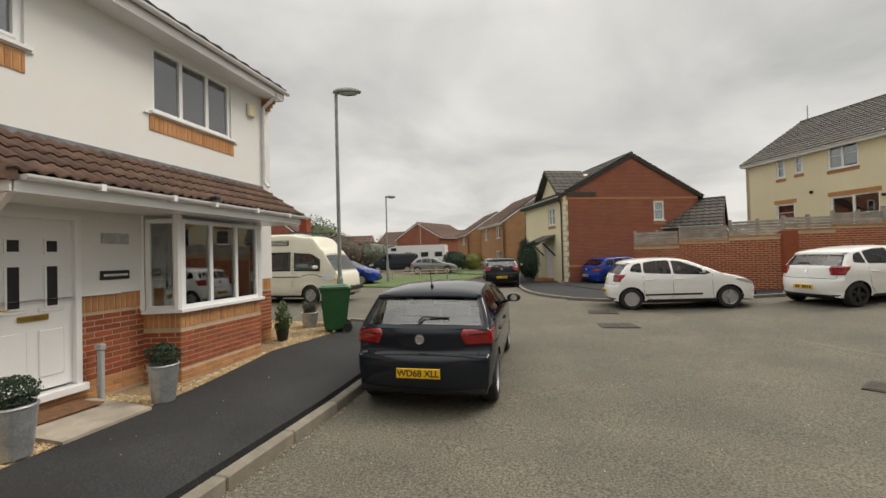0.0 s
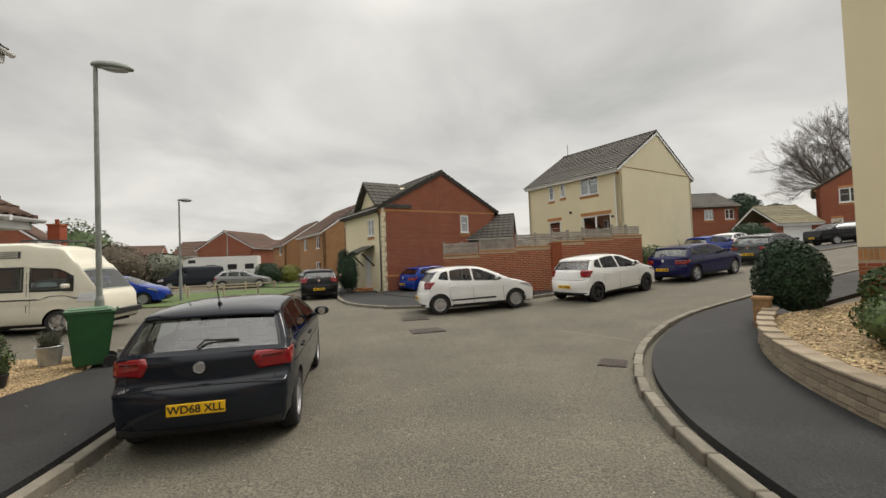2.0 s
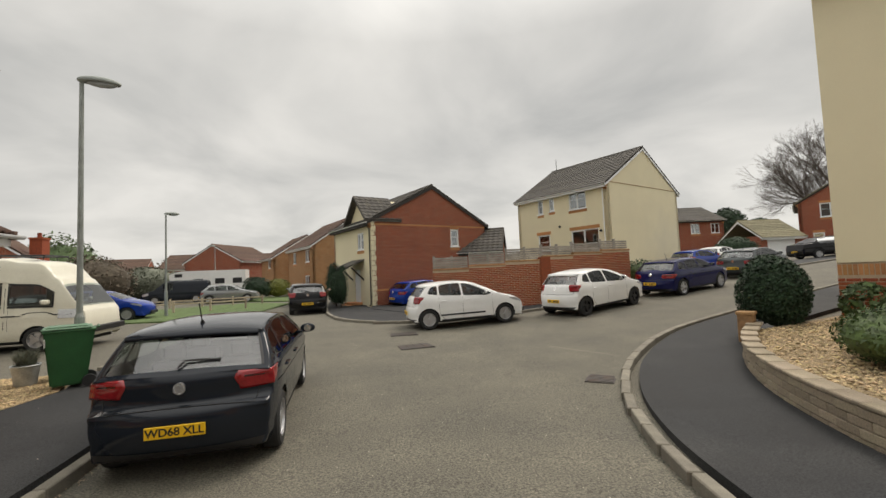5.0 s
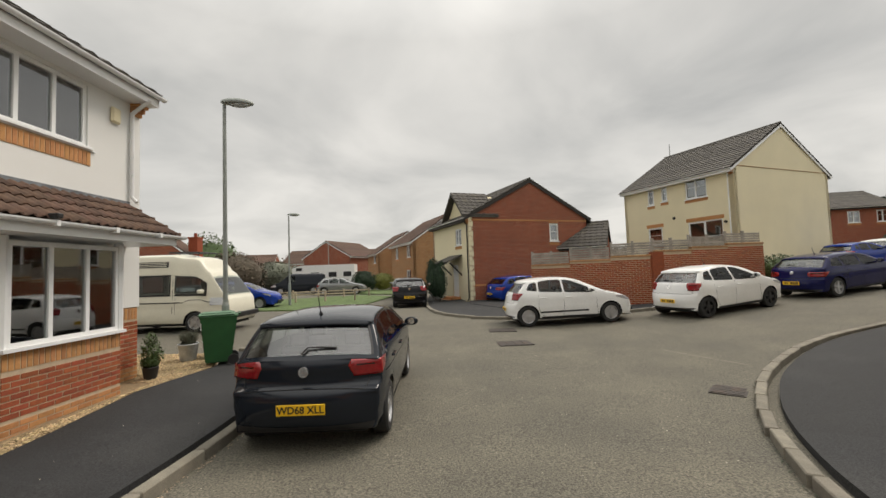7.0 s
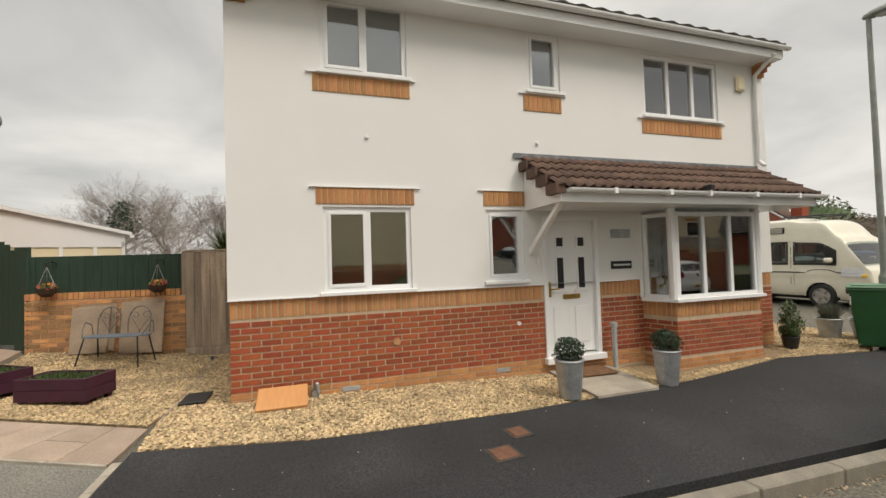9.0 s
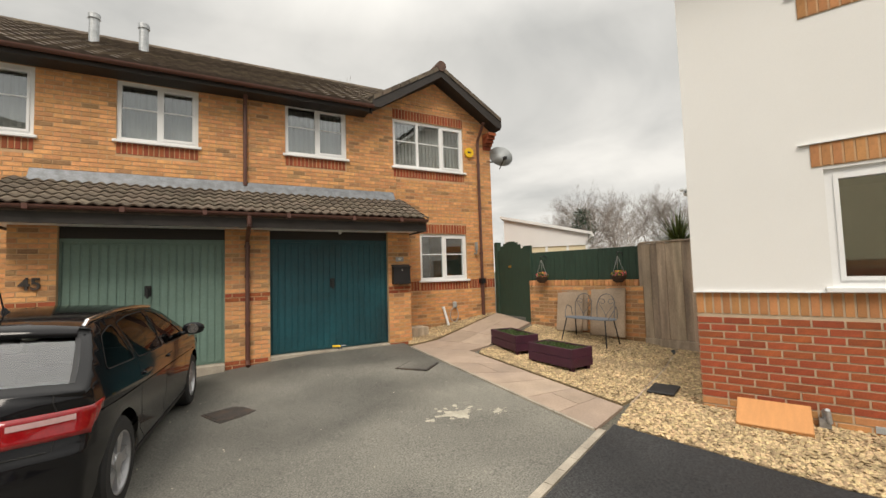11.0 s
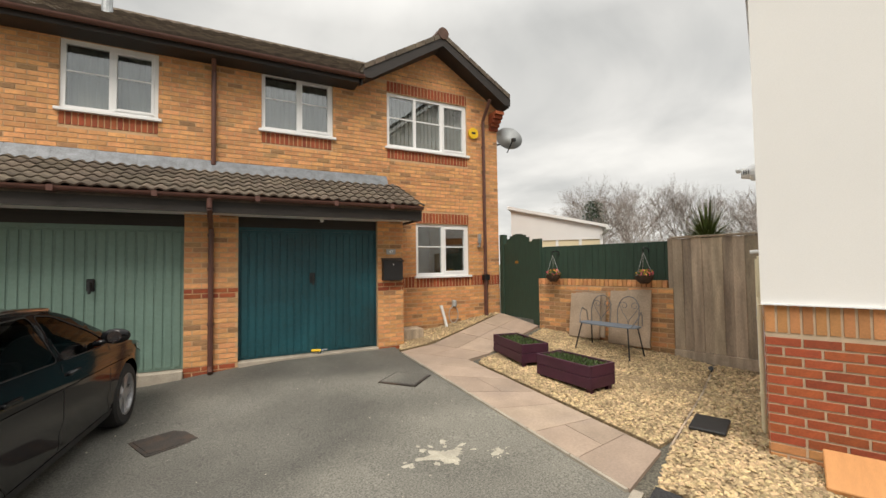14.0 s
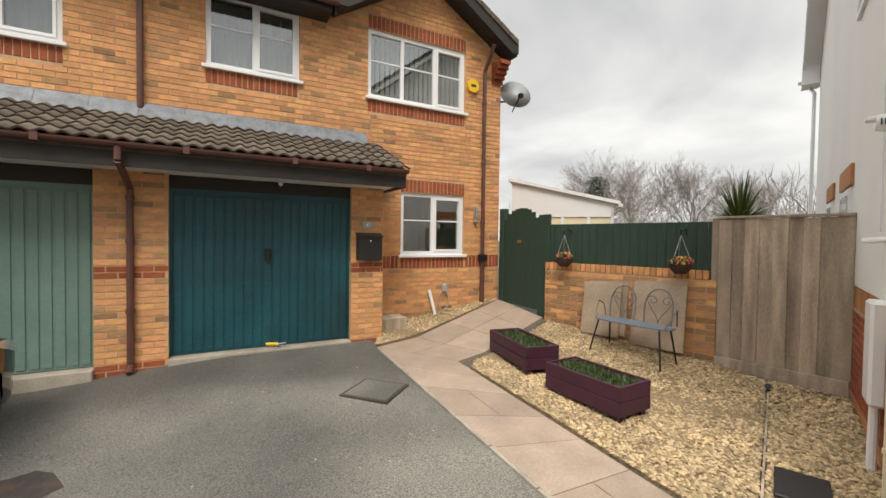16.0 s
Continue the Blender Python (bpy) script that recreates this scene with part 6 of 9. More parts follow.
def car_details(h, s, body, plate_text="", plate_z=0.56, rails=False, strip=False):
    """Glass, seats, lamps, handles, mirrors and plates on a shell."""
    L, ops = s["L"], s["openings"]
    sides = [o for o in ops if o[3] < 2]
    for side in (1, -1):
        for a, b, v0, v1 in sides:
            bm = bmesh.new()
            shell_patch(bm, s, spread(a - 0.03, b + 0.03, 12), [v0 - 0.04, 1.25, 1.4, (1.4 + v1) / 2, v1 + 0.04], side, 0.003)
            part("side_window", bm, M["side_glass"], h, smooth=True)
        for a, b, v0, v1 in sides[-2:]:
            p = car_point(s, a + 0.14, 0.84, side)
            part("door_handle", boxes((p.x, p.y - 0.02, p.z - 0.012, p.x + 0.17, p.y + 0.02, p.z + 0.012), bevel=0.006), body, h)
            for x in (a - 0.03,):
                bm = bmesh.new()
                shell_patch(bm, s, [x, x + 0.008], [0.05, 0.4, 0.7, 1.0], side, 0.003)
                part("door_seam", bm, M["underbody"], h)
        p = car_point(s, sides[-1][1] - 0.1, 1.12, side)
        m = part("door_mirror", boxes((p.x - 0.05, min(p.y, p.y + side * 0.21), p.z, p.x + 0.09, max(p.y, p.y + side * 0.21), p.z + 0.13), bevel=0.035), body, h)
        part("mirror_glass", boxes((p.x - 0.056, p.y + side * 0.12 - 0.07, p.z + 0.02, p.x - 0.049, p.y + side * 0.12 + 0.07, p.z + 0.115)), M["chrome"], m)
        bm = bmesh.new()
        shell_patch(bm, s, spread(L - 0.62, L - 0.16, 8), [0.70, 0.82, 0.97], side, 0.006)
        part("headlamp", bm, M["head_glass"], h, smooth=True)
        bm = bmesh.new()
        shell_patch(bm, s, spread(s["wheels"][0] + s["wr"] + 0.08, s["wheels"][1] - s["wr"] - 0.08, 8), [0.0, 0.07], side, 0.006)
        part("sill_trim", bm, M["black"], h)
        if strip:
            bm = bmesh.new()
            shell_patch(bm, s, spread(s["wheels"][0] + s["wr"] + 0.12, s["wheels"][1] - s["wr"] - 0.12, 8), [0.27, 0.33], side, 0.006)
            part("side_strip", bm, M["black"], h)
        for wx in s["wheels"]:
            bm = bmesh.new()
            r0, r1 = s["wr"] + 0.05, s["wr"] + 0.075
            y = car_point(s, wx, 0.2, side).y
            ring = []
            for k in range(13):
                t = math.pi * k / 12
                ring.append([bm.verts.new((wx + r * math.cos(t), y + side * dy, s["wr"] + r * math.sin(t))) for r, dy in ((r0, 0.004), (r1, 0.002))])
            for q, r in zip(ring, ring[1:]):
                bm.faces.new((q[0], q[1], r[1], r[0]))
            part("arch_lip", bm, body, h)
        if rails:
            bm = bmesh.new()
            pts = [car_point(s, x, 2.05, side) + Vector((0, 0, 0.045)) for x in spread(0.75, 2.4, 10)]
            pipe(bm, [pts[0] - Vector((0.1, 0, 0.05)), *pts, pts[-1] + Vector((0.12, 0, -0.06))], 0.018)
            part("roof_rail", bm, M["chrome"], h)
    for nm, (a, b, v0, v1) in zip(("rear_window", "windscreen") if len([o for o in ops if o[3] > 2]) > 1 else ("windscreen",), [o for o in ops if o[3] > 2]):
        bm = bmesh.new()
        grid = []
        for x in spread(a - 0.02, b + 0.02, 10):
            row = []
            for k in range(-8, 9):
                u = 3 - abs(k) / 8 * 0.92
                row.append(bm.verts.new(car_point(s, x, u, 1 if k >= 0 else -1) + Vector((0.006 if nm == "windscreen" else -0.004, 0, 0.004))))
            grid.append(row)
        for r0, r1 in zip(grid, grid[1:]):
            for k in range(16):
                bm.faces.new((r0[k], r1[k], r1[k + 1], r0[k + 1]))
        bmesh.ops.recalc_face_normals(bm, faces=bm.faces[:])
        part(nm, bm, M["car_glass"], h, smooth=True)
    # cabin
    part("cabin_floor", boxes((0.35, -0.68, 0.32, L - 1.0, 0.68, 0.36), (0.4, -0.66, 0.36, 0.5, 0.66, 0.92), (L - 1.15, -0.66, 0.36, L - 1.0, 0.66, 0.95)), M["underbody"], h)
    w2 = s["wheels"][1]
    for x, y in ((w2 - 1.25, 0.36), (w2 - 1.25, -0.36), (w2 - 2.05, 0.36), (w2 - 2.05, -0.36)):
        part("seat", boxes((x, y - 0.24, 0.4, x + 0.5, y + 0.24, 0.56), (x - 0.05, y - 0.24, 0.5, x + 0.09, y + 0.24, 1.0), (x - 0.04, y - 0.12, 1.02, x + 0.04, y + 0.12, 1.2), bevel=0.03), M["seat_cloth"], h)
    bm = bmesh.new(); lathe(bm, [(0.17, -0.012), (0.185, 0.0), (0.17, 0.012)], n=16); bmesh.ops.transform(bm, matrix=pose(w2 - 0.62, -0.36, 0.95, 0, -65, 0), verts=bm.verts[:])
    part("steering_wheel", bm, M["black"], h)
    pz, px = plate_z, -0.012
    pl = part("number_plate", boxes((px - 0.008, -0.26, pz - 0.056, px + 0.004, 0.26, pz + 0.056), bevel=0.003), M["plate_yellow"], h, "yellow rear number plate")
    if plate_text:
        text_bars(plate_text, 0.105, pose(px - 0.0095, 0, pz - 0.002, 90, 0, -90), M["black"], pl, 0.001)
    else:
        part("bars", boxes(*[(px - 0.0105, -0.22 + k * 0.062, pz - 0.035, px - 0.007, -0.18 + k * 0.062, pz + 0.035) for k in range(7) if k != 4]), M["black"], pl)
    part("front_grille", boxes((L - 0.09, -0.42, 0.30, L - 0.01, 0.42, 0.48), bevel=0.02), M["black"], h)


from mathutils.geometry import delaunay_2d_cdt


# ---- hatchbacks: a swept centre line, flat-cut flanks with real window openings ----
def curve_through(pts, n=4):
    """Catmull-Rom curve through 2D points."""
    out = []
    for k in range(len(pts) - 1):
        p0, p1, p2, p3 = (Vector(pts[max(0, min(len(pts) - 1, k + d))]) for d in (-1, 0, 1, 2))
        for j in range(n):
            t = j / n
            out.append(0.5 * (2 * p1 + (p2 - p0) * t + (2 * p0 - 5 * p1 + 4 * p2 - p3) * t * t + (3 * p1 - p0 - 3 * p2 + p3) * t ** 3))
    return out + [Vector(pts[-1])]


def within(poly, x, z):
    hit = False
    for (x0, z0), (x1, z1) in zip(poly, poly[1:] + poly[:1]):
        if (z0 > z) != (z1 > z) and x < x0 + (x1 - x0) * (z - z0) / (z1 - z0):
            hit = not hit
    return hit


def grown(poly, d):
    """A closed outline moved outwards (negative: inwards)."""
    n, out = len(poly), []
    turn = sum(a[0] * b[1] - b[0] * a[1] for a, b in zip(poly, poly[1:] + poly[:1]))
    for k in range(n):
        a, b, c = Vector(poly[k - 1]), Vector(poly[k]), Vector(poly[(k + 1) % n])
        u, v = (b - a).normalized(), (c - b).normalized()
        m = Vector((u.y + v.y, -u.x - v.x))
        m = m / max(0.5, m.length) * (2 / max(1.0, m.length)) * 0.5 * (1 if turn > 0 else -1)
        out.append(tuple(b + m * d))
    return out


def eased(poly, r=0.05):
    """A closed outline with softened corners."""
    out, n = [], len(poly)
    for k in range(n):
        a, b, c = Vector(poly[k - 1]), Vector(poly[k]), Vector(poly[(k + 1) % n])
        p, q = b + (a - b).normalized() * min(r, (a - b).length * 0.4), b + (c - b).normalized() * min(r, (c - b).length * 0.4)
        for t in (0, 0.33, 0.67, 1):
            out.append(tuple((1 - t) ** 2 * p + 2 * t * (1 - t) * b + t * t * q))
    return out


HATCH = {
    "polo": dict(L=4.05, W=1.75, wheels=(0.70, 3.25), wr=0.315, belt=0.98, tail_round=0.17, lean=0.36,
                 line=[(0.30, 0.23), (0.10, 0.26), (0.02, 0.36), (0.0, 0.52), (0.015, 0.64), (0.06, 0.70), (0.115, 0.745), (0.12, 0.84), (0.115, 0.93), (0.15, 1.00), (0.20, 1.05), (0.47, 1.345), (0.56, 1.405), (0.85, 1.44), (1.4, 1.458), (1.95, 1.44), (2.28, 1.38), (2.62, 1.22), (3.0, 1.02), (3.12, 0.985), (3.55, 0.90), (3.84, 0.79), (3.98, 0.66), (4.04, 0.5), (4.03, 0.36), (3.92, 0.24), (3.75, 0.22)],
                 rear=(1.045, 1.355), screen=(1.05, 1.36),
                 windows=[[(0.50, 1.07), (0.62, 1.285), (0.86, 1.345), (0.93, 1.33), (0.90, 1.04)], [(0.97, 1.03), (1.0, 1.345), (1.30, 1.375), (1.70, 1.37), (1.73, 1.01)], [(1.80, 1.005), (1.78, 1.365), (2.02, 1.335), (2.40, 1.175), (2.70, 1.01), (2.55, 0.985)]],
                 lamp=(0.80, 1.00), lamp_in=0.60, lamp_side=0.30, lamp_side_z=(0.86, 0.985)),
    "supermini": dict(L=4.03, W=1.74, wheels=(0.61, 3.16), wr=0.31, belt=0.97, tail_round=0.24, lean=0.38,
                      line=[(0.30, 0.24), (0.10, 0.27), (0.02, 0.36), (0.0, 0.50), (0.02, 0.64), (0.06, 0.74), (0.09, 0.86), (0.13, 0.98), (0.19, 1.06), (0.42, 1.33), (0.52, 1.41), (0.85, 1.46), (1.4, 1.478), (1.9, 1.455), (2.25, 1.38), (2.62, 1.215), (3.05, 1.01), (3.2, 0.97), (3.58, 0.87), (3.86, 0.74), (3.98, 0.62), (4.02, 0.48), (4.0, 0.35), (3.9, 0.24), (3.75, 0.22)],
                      rear=(1.04, 1.36), screen=(1.05, 1.36),
                      windows=[[(0.60, 1.12), (0.72, 1.30), (0.88, 1.34), (0.92, 1.33), (0.92, 1.07)], [(0.98, 1.06), (1.0, 1.35), (1.30, 1.385), (1.68, 1.385), (1.70, 1.01)], [(1.77, 1.005), (1.75, 1.38), (1.98, 1.345), (2.40, 1.165), (2.72, 1.0), (2.55, 0.965)]],
                      lamp=(0.82, 1.06), lamp_in=0.66, lamp_side=0.26, lamp_side_z=(0.90, 1.03)),
    "sportback": dict(L=4.29, W=1.77, wheels=(0.80, 3.38), wr=0.325, belt=0.95, tail_round=0.26, lean=0.38,
                      line=[(0.32, 0.22), (0.12, 0.25), (0.03, 0.34), (0.0, 0.48), (0.02, 0.60), (0.05, 0.67), (0.08, 0.78), (0.10, 0.90), (0.16, 0.98), (0.24, 1.04), (0.56, 1.30), (0.68, 1.36), (1.0, 1.40), (1.5, 1.422), (2.05, 1.405), (2.42, 1.34), (2.80, 1.17), (3.18, 1.0), (3.32, 0.965), (3.75, 0.88), (4.05, 0.78), (4.2, 0.66), (4.27, 0.5), (4.26, 0.35), (4.15, 0.24), (3.95, 0.21)],
                      rear=(1.03, 1.315), screen=(1.03, 1.32),
                      windows=[[(0.62, 1.03), (0.80, 1.235), (1.02, 1.285), (1.10, 1.28), (1.16, 1.005)], [(1.24, 1.0), (1.18, 1.29), (1.48, 1.32), (1.92, 1.325), (1.96, 0.98)], [(2.04, 0.975), (2.00, 1.325), (2.22, 1.295), (2.60, 1.125), (2.86, 0.98), (2.72, 0.955)]],
                      lamp=(0.70, 0.885), lamp_in=0.52, lamp_side=0.24, lamp_side_z=(0.745, 0.875)),
}


def car_width(s, x, z):
    """Half width of the body at a place on its flank."""
    w, L, belt = s["W"] / 2, s["L"], s["belt"]
    w -= 0.13 * max(0.0, 1 - x / 0.75) ** 2.2 + 0.17 * max(0.0, 1 - (L - x) / 0.9) ** 2.2
    if z < 0.5:
        w -= 0.055 * ((0.5 - z) / 0.28) ** 2
    w -= 0.014 * math.exp(-((z - 0.42) / 0.05) ** 2)
    if z > belt - 0.13:
        w -= 0.16 * min(z - belt + 0.13, 0.13)
    if z > belt:
        w -= s["lean"] * (z - belt) + 0.25 * (z - belt) ** 2
    return w


def hatchback(kind, x, y, heading, label, body, dark_wheels=False, plate_text="", rails=False, strip=False, lamps=True, name="car", twin=False):
    """A five-door hatchback whose tail's middle stands at x, y and that points along heading degrees."""
    s = HATCH[kind]
    L, wr = s["L"], s["wr"]
    c, si = math.cos(radians(heading)), math.sin(radians(heading))
    zr, zf = (ground_z(x + c * q, y + si * q) for q in s["wheels"])
    tilt = math.degrees(math.atan2(zf - zr, s["wheels"][1] - s["wheels"][0]))
    h = thing(name, Matrix.Translation((x, y, zr - math.tan(radians(tilt)) * s["wheels"][0])) @ Matrix.Rotation(radians(heading), 4, "Z") @ Matrix.Rotation(-radians(tilt), 4, "Y"), label, name, group="parked vehicles")
    line = curve_through(s["line"])
    normals, edge = [], []
    for k, p in enumerate(line):
        t = (line[min(k + 1, len(line) - 1)] - line[max(k - 1, 0)]).normalized()
        n = Vector((-t.y, t.x))
        normals.append(n)
        edge.append(Vector((p.x + s["tail_round"] * max(0, -n.x) ** 1.5 - 0.30 * max(0, n.x) ** 1.5 * (1 if p.y < 0.95 else 0.25), p.y - 0.05 * max(0, n.y))))

    def skin(k, f, out=0.0):
        p, e, n = line[k], edge[k], normals[k]
        q = p + (e - p) * abs(f) ** 2.6
        wide = car_width(s, e.x, e.y)
        return Vector((q.x + n.x * out, f * (wide + (out if abs(f) > 0.97 else 0)), q.y + n.y * out))

    top = max(range(len(line)), key=lambda k: line[k].y)
    rear = [k for k in range(top) if s["rear"][0] <= line[k].y <= s["rear"][1] and line[k].x < 0.9]
    front = [k for k in range(top, len(line)) if s["screen"][0] <= line[k].y <= s["screen"][1]]
    fs = [-1, -0.97, -0.93, -0.86, -0.7, -0.5, -0.25, 0, 0.25, 0.5, 0.7, 0.86, 0.93, 0.97, 1]

    def hole(k, j):
        a = fs[j]
        return (rear[0] <= k < rear[-1] or front[0] <= k < front[-1]) and -0.93 < (a + fs[j + 1]) / 2 < 0.93 and -0.94 < a < 0.92

    bm = bmesh.new()
    g = [[bm.verts.new(skin(k, f)) for f in fs] for k in range(len(line))]
    for k in range(len(line) - 1):
        for j in range(len(fs) - 1):
            if not hole(k, j):
                bm.faces.new((g[k][j], g[k + 1][j], g[k + 1][j + 1], g[k][j + 1]))
    # flank: outline with wheel arches, cut round the windows
    under = []
    for wx in reversed(s["wheels"]):
        r = wr + 0.045
        a0 = math.asin((0.25 - wr) / r)
        for k in range(15):
            a = a0 + (math.pi - 2 * a0) * k / 14
            under.append((wx + r * math.cos(a), wr + r * math.sin(a)))
        if wx == s["wheels"][1]:
            under += [(wx - r - 0.3, 0.215), (s["wheels"][0] + r + 0.3, 0.215)]
    outline = [tuple(e) for e in edge] + under
    wins = [eased(w, 0.045) for w in s["windows"]]
    pts, edges = [], []
    for loop in [outline, *wins]:
        n0 = len(pts)
        pts += [Vector(p) for p in loop]
        edges += [(n0 + k, n0 + (k + 1) % len(loop)) for k in range(len(loop))]
    for i in range(int(L / 0.09)):
        for j in range(14):
            p = (i * 0.09 + 0.04, 0.25 + j * 0.09)
            if within(outline, *p):
                pts.append(Vector(p))
    from_cdt = delaunay_2d_cdt(pts, edges, [], 0, 1e-5)
    flat, tris = from_cdt[0], from_cdt[2]
    for side in (1, -1):
        vv = [bm.verts.new((p.x, side * car_width(s, p.x, p.y), p.y)) for p in flat]
        panes = [bmesh.new() for w in wins]
        for t in tris:
            m = sum((flat[i] for i in t), Vector((0, 0))) / len(t)
            if not within(outline, m.x, m.y):
                continue
            which = [k for k, w in enumerate(wins) if within(w, m.x, m.y)]
            if not which:
                bm.faces.new([vv[i] for i in t])
            else:
                pane = panes[which[0]]
                pane.faces.new([pane.verts.new((flat[i].x, side * (car_width(s, flat[i].x, flat[i].y) - 0.004), flat[i].y)) for i in t])
        for pane, w in zip(panes, wins):
            bmesh.ops.remove_doubles(pane, verts=pane.verts[:], dist=0.0005)
            part("side_window", pane, M["side_glass"], h, smooth=True)
            seal, big = bmesh.new(), grown(w, 0.016)
            ra = [seal.verts.new((p[0], side * (car_width(s, *p) + 0.003), p[1])) for p in w]
            rb = [seal.verts.new((p[0], side * (car_width(s, *p) + 0.003), p[1])) for p in big]
            for k in range(len(w)):
                seal.faces.new((ra[k], ra[k - 1], rb[k - 1], rb[k]))
            part("window_seal", seal, M["black"], h)
    bmesh.ops.remove_doubles(bm, verts=bm.verts[:], dist=0.0006)
    loose = [v for v in bm.verts if not v.link_faces]
    bmesh.ops.delete(bm, geom=loose, context="VERTS")
    bmesh.ops.recalc_face_normals(bm, faces=bm.faces[:])
    part("body", bm, body, h, smooth=True)
    for nm, ks in (("rear_window", rear), ("windscreen", front)):
        bm = bmesh.new()
        gg = [[bm.verts.new(skin(k, f, -0.004)) for f in fs[2:-2]] for k in ks]
        for q, r in zip(gg, gg[1:]):
            for j in range(len(q) - 1):
                bm.faces.new((q[j], r[j], r[j + 1], q[j + 1]))
        part(nm, bm, M["car_glass"], h, smooth=True)
        for f0, f1 in ((-0.93, -0.895), (0.93, 0.895)):
            bm = bmesh.new()
            q = [[bm.verts.new(skin(k, f, 0.002)) for f in (f0, f1)] for k in ks]
            for u, v in zip(q, q[1:]):
                bm.faces.new((u[0], v[0], v[1], u[1]))
            part("glass_surround", bm, M["black"], h, "black band round the glass")
    # wheels and underside
    un = boxes((0.2, -0.66, 0.2, L - 0.2, 0.66, 0.28))
    for wx in s["wheels"]:
        box(un, wx - wr - 0.08, -0.64, 0.22, wx + wr + 0.08, 0.64, 0.74)
    part("underbody", un, M["underbody"], h)
    me, m2 = wheel_mesh(wr, dark_wheels)
    for wx in s["wheels"]:
        for side in (1, -1):
            w = new("wheel", me); w.parent = h
            w.matrix_local = Matrix.Translation((wx, side * (car_width(s, wx, 0.5) - 0.115), wr)) @ Matrix.Rotation(-side * math.pi / 2, 4, "X")
            r = new("rim", m2); r.parent = w
    # flank details
    wb, wm = s["windows"][1][0][0], s["windows"][2][0][0]
    nose = s["windows"][2][4][0]

    def ribbon(name, pts, width, mat, side, out=0.003, label=""):
        bm = bmesh.new()
        row = []
        for k, p in enumerate(pts):
            a, b = Vector(pts[max(0, k - 1)]), Vector(pts[min(len(pts) - 1, k + 1)])
            n = Vector((-(b - a).y, (b - a).x)).normalized() * width / 2
            row.append([bm.verts.new((q.x, side * (car_width(s, q.x, q.y) + out), q.y)) for q in (Vector(p) + n, Vector(p) - n)])
        for q, r in zip(row, row[1:]):
            bm.faces.new((q[0], r[0], r[1], q[1]))
        return part(name, bm, mat, h, label)

    for side in (1, -1):
        for x0, x1 in ((wb - 0.03, wb + 0.16), (wm - 0.04, wm - 0.06), (nose + 0.02, nose + 0.06)):
            ribbon("door_seam", [(x0, s["belt"]), (x0, 0.75), (x0, 0.5), ((x1 + x0) / 2, 0.36), (x1, 0.27)], 0.008, M["underbody"], side)
        ribbon("sill_trim", [(s["wheels"][0] + wr + 0.1 + k * 0.3, 0.25) for k in range(7)], 0.07, M["black"], side)
        ribbon("crease", [(0.45 + k * 0.15, 0.80 - 0.004 * k) for k in range(int((L - 1.1) / 0.15))], 0.012, body, side, 0.007)
        if strip:
            ribbon("side_strip", [(wb + 0.0 + k * 0.25, 0.42) for k in range(7)], 0.05, M["black"], side, 0.008, "black side moulding")
        for x0 in (wb + 0.02, wm + 0.02):
            yy = side * car_width(s, x0 + 0.1, 0.85)
            part("door_handle", boxes((x0, yy - 0.022, 0.842, x0 + 0.19, yy + 0.022, 0.872), bevel=0.009), body, h)
        mx, mz = nose - 0.26, s["belt"] + 0.02
        my = side * car_width(s, mx, mz)
        bm = bmesh.new()
        bmesh.ops.create_icosphere(bm, subdivisions=2, radius=1.0)
        for v in bm.verts:
            v.co = Vector((mx + v.co.x * (0.075 if v.co.x > 0 else 0.03), my + side * 0.155 + v.co.y * 0.115, mz + 0.085 + math.copysign(abs(v.co.z) ** 0.8, v.co.z) * 0.07))
        tube(bm, (mx, my - side * 0.01, mz + 0.02), (mx, my + side * 0.10, mz + 0.05), 0.028, 0.02)
        mi = part("door_mirror", bm, body, h, smooth=True)
        bm = bmesh.new(); tube(bm, (mx - 0.034, my + side * 0.155, mz + 0.085), (mx - 0.029, my + side * 0.155, mz + 0.085), 0.055, n=16); part("mirror_glass", bm, M["chrome"], mi)
        if rails:
            bm = bmesh.new()
            r0 = [Vector((q, side * (car_width(s, q, 1.33) - 0.02), 1.375 - 0.05 * ((q - 1.5) / 0.9) ** 2 + 0.012)) for q in spread(0.78, 2.25, 10)]
            pipe(bm, [r0[0] - Vector((0.06, 0, 0.04)), *r0, r0[-1] + Vector((0.06, 0, -0.05))], 0.015); part("roof_rail", bm, M["chrome"], h, "polished roof rail")
        # lamps wrap from the tail round to the flank
        ks = [k for k in range(top) if s["lamp"][0] <= line[k].y <= s["lamp"][1]]
        bm = bmesh.new()
        f0 = s["lamp_in"]
        rows = []
        for i, k in enumerate(ks):
            u = i / max(1, len(ks) - 1)
            dent = 0.10 * abs(u - 0.55)
            row = [skin(k, side * f, 0.012) for f in spread(f0 + dent, 1.0, 6)]
            e = edge[k]
            z1 = s["lamp_side_z"][0] + (s["lamp_side_z"][1] - s["lamp_side_z"][0]) * u
            reach = s["lamp_side"] * (0.55 + 0.45 * u)
            for q in (0.35, 0.7, 1.0):
                xx, zz = max(e.x, s["tail_round"]) + (reach - s["tail_round"] * 0.4) * q, e.y + (z1 - e.y) * q
                row.append(Vector((xx, side * (car_width(s, xx, zz) + 0.006), zz)))
            rows.append([bm.verts.new(p) for p in row])
        for q, r in zip(rows, rows[1:]):
            for j in range(len(q) - 1):
                bm.faces.new((q[j], r[j], r[j + 1], q[j + 1]))
        border = [e for e in bm.edges if e.is_boundary]
        skirt = bmesh.ops.extrude_edge_only(bm, edges=border)["geom"]
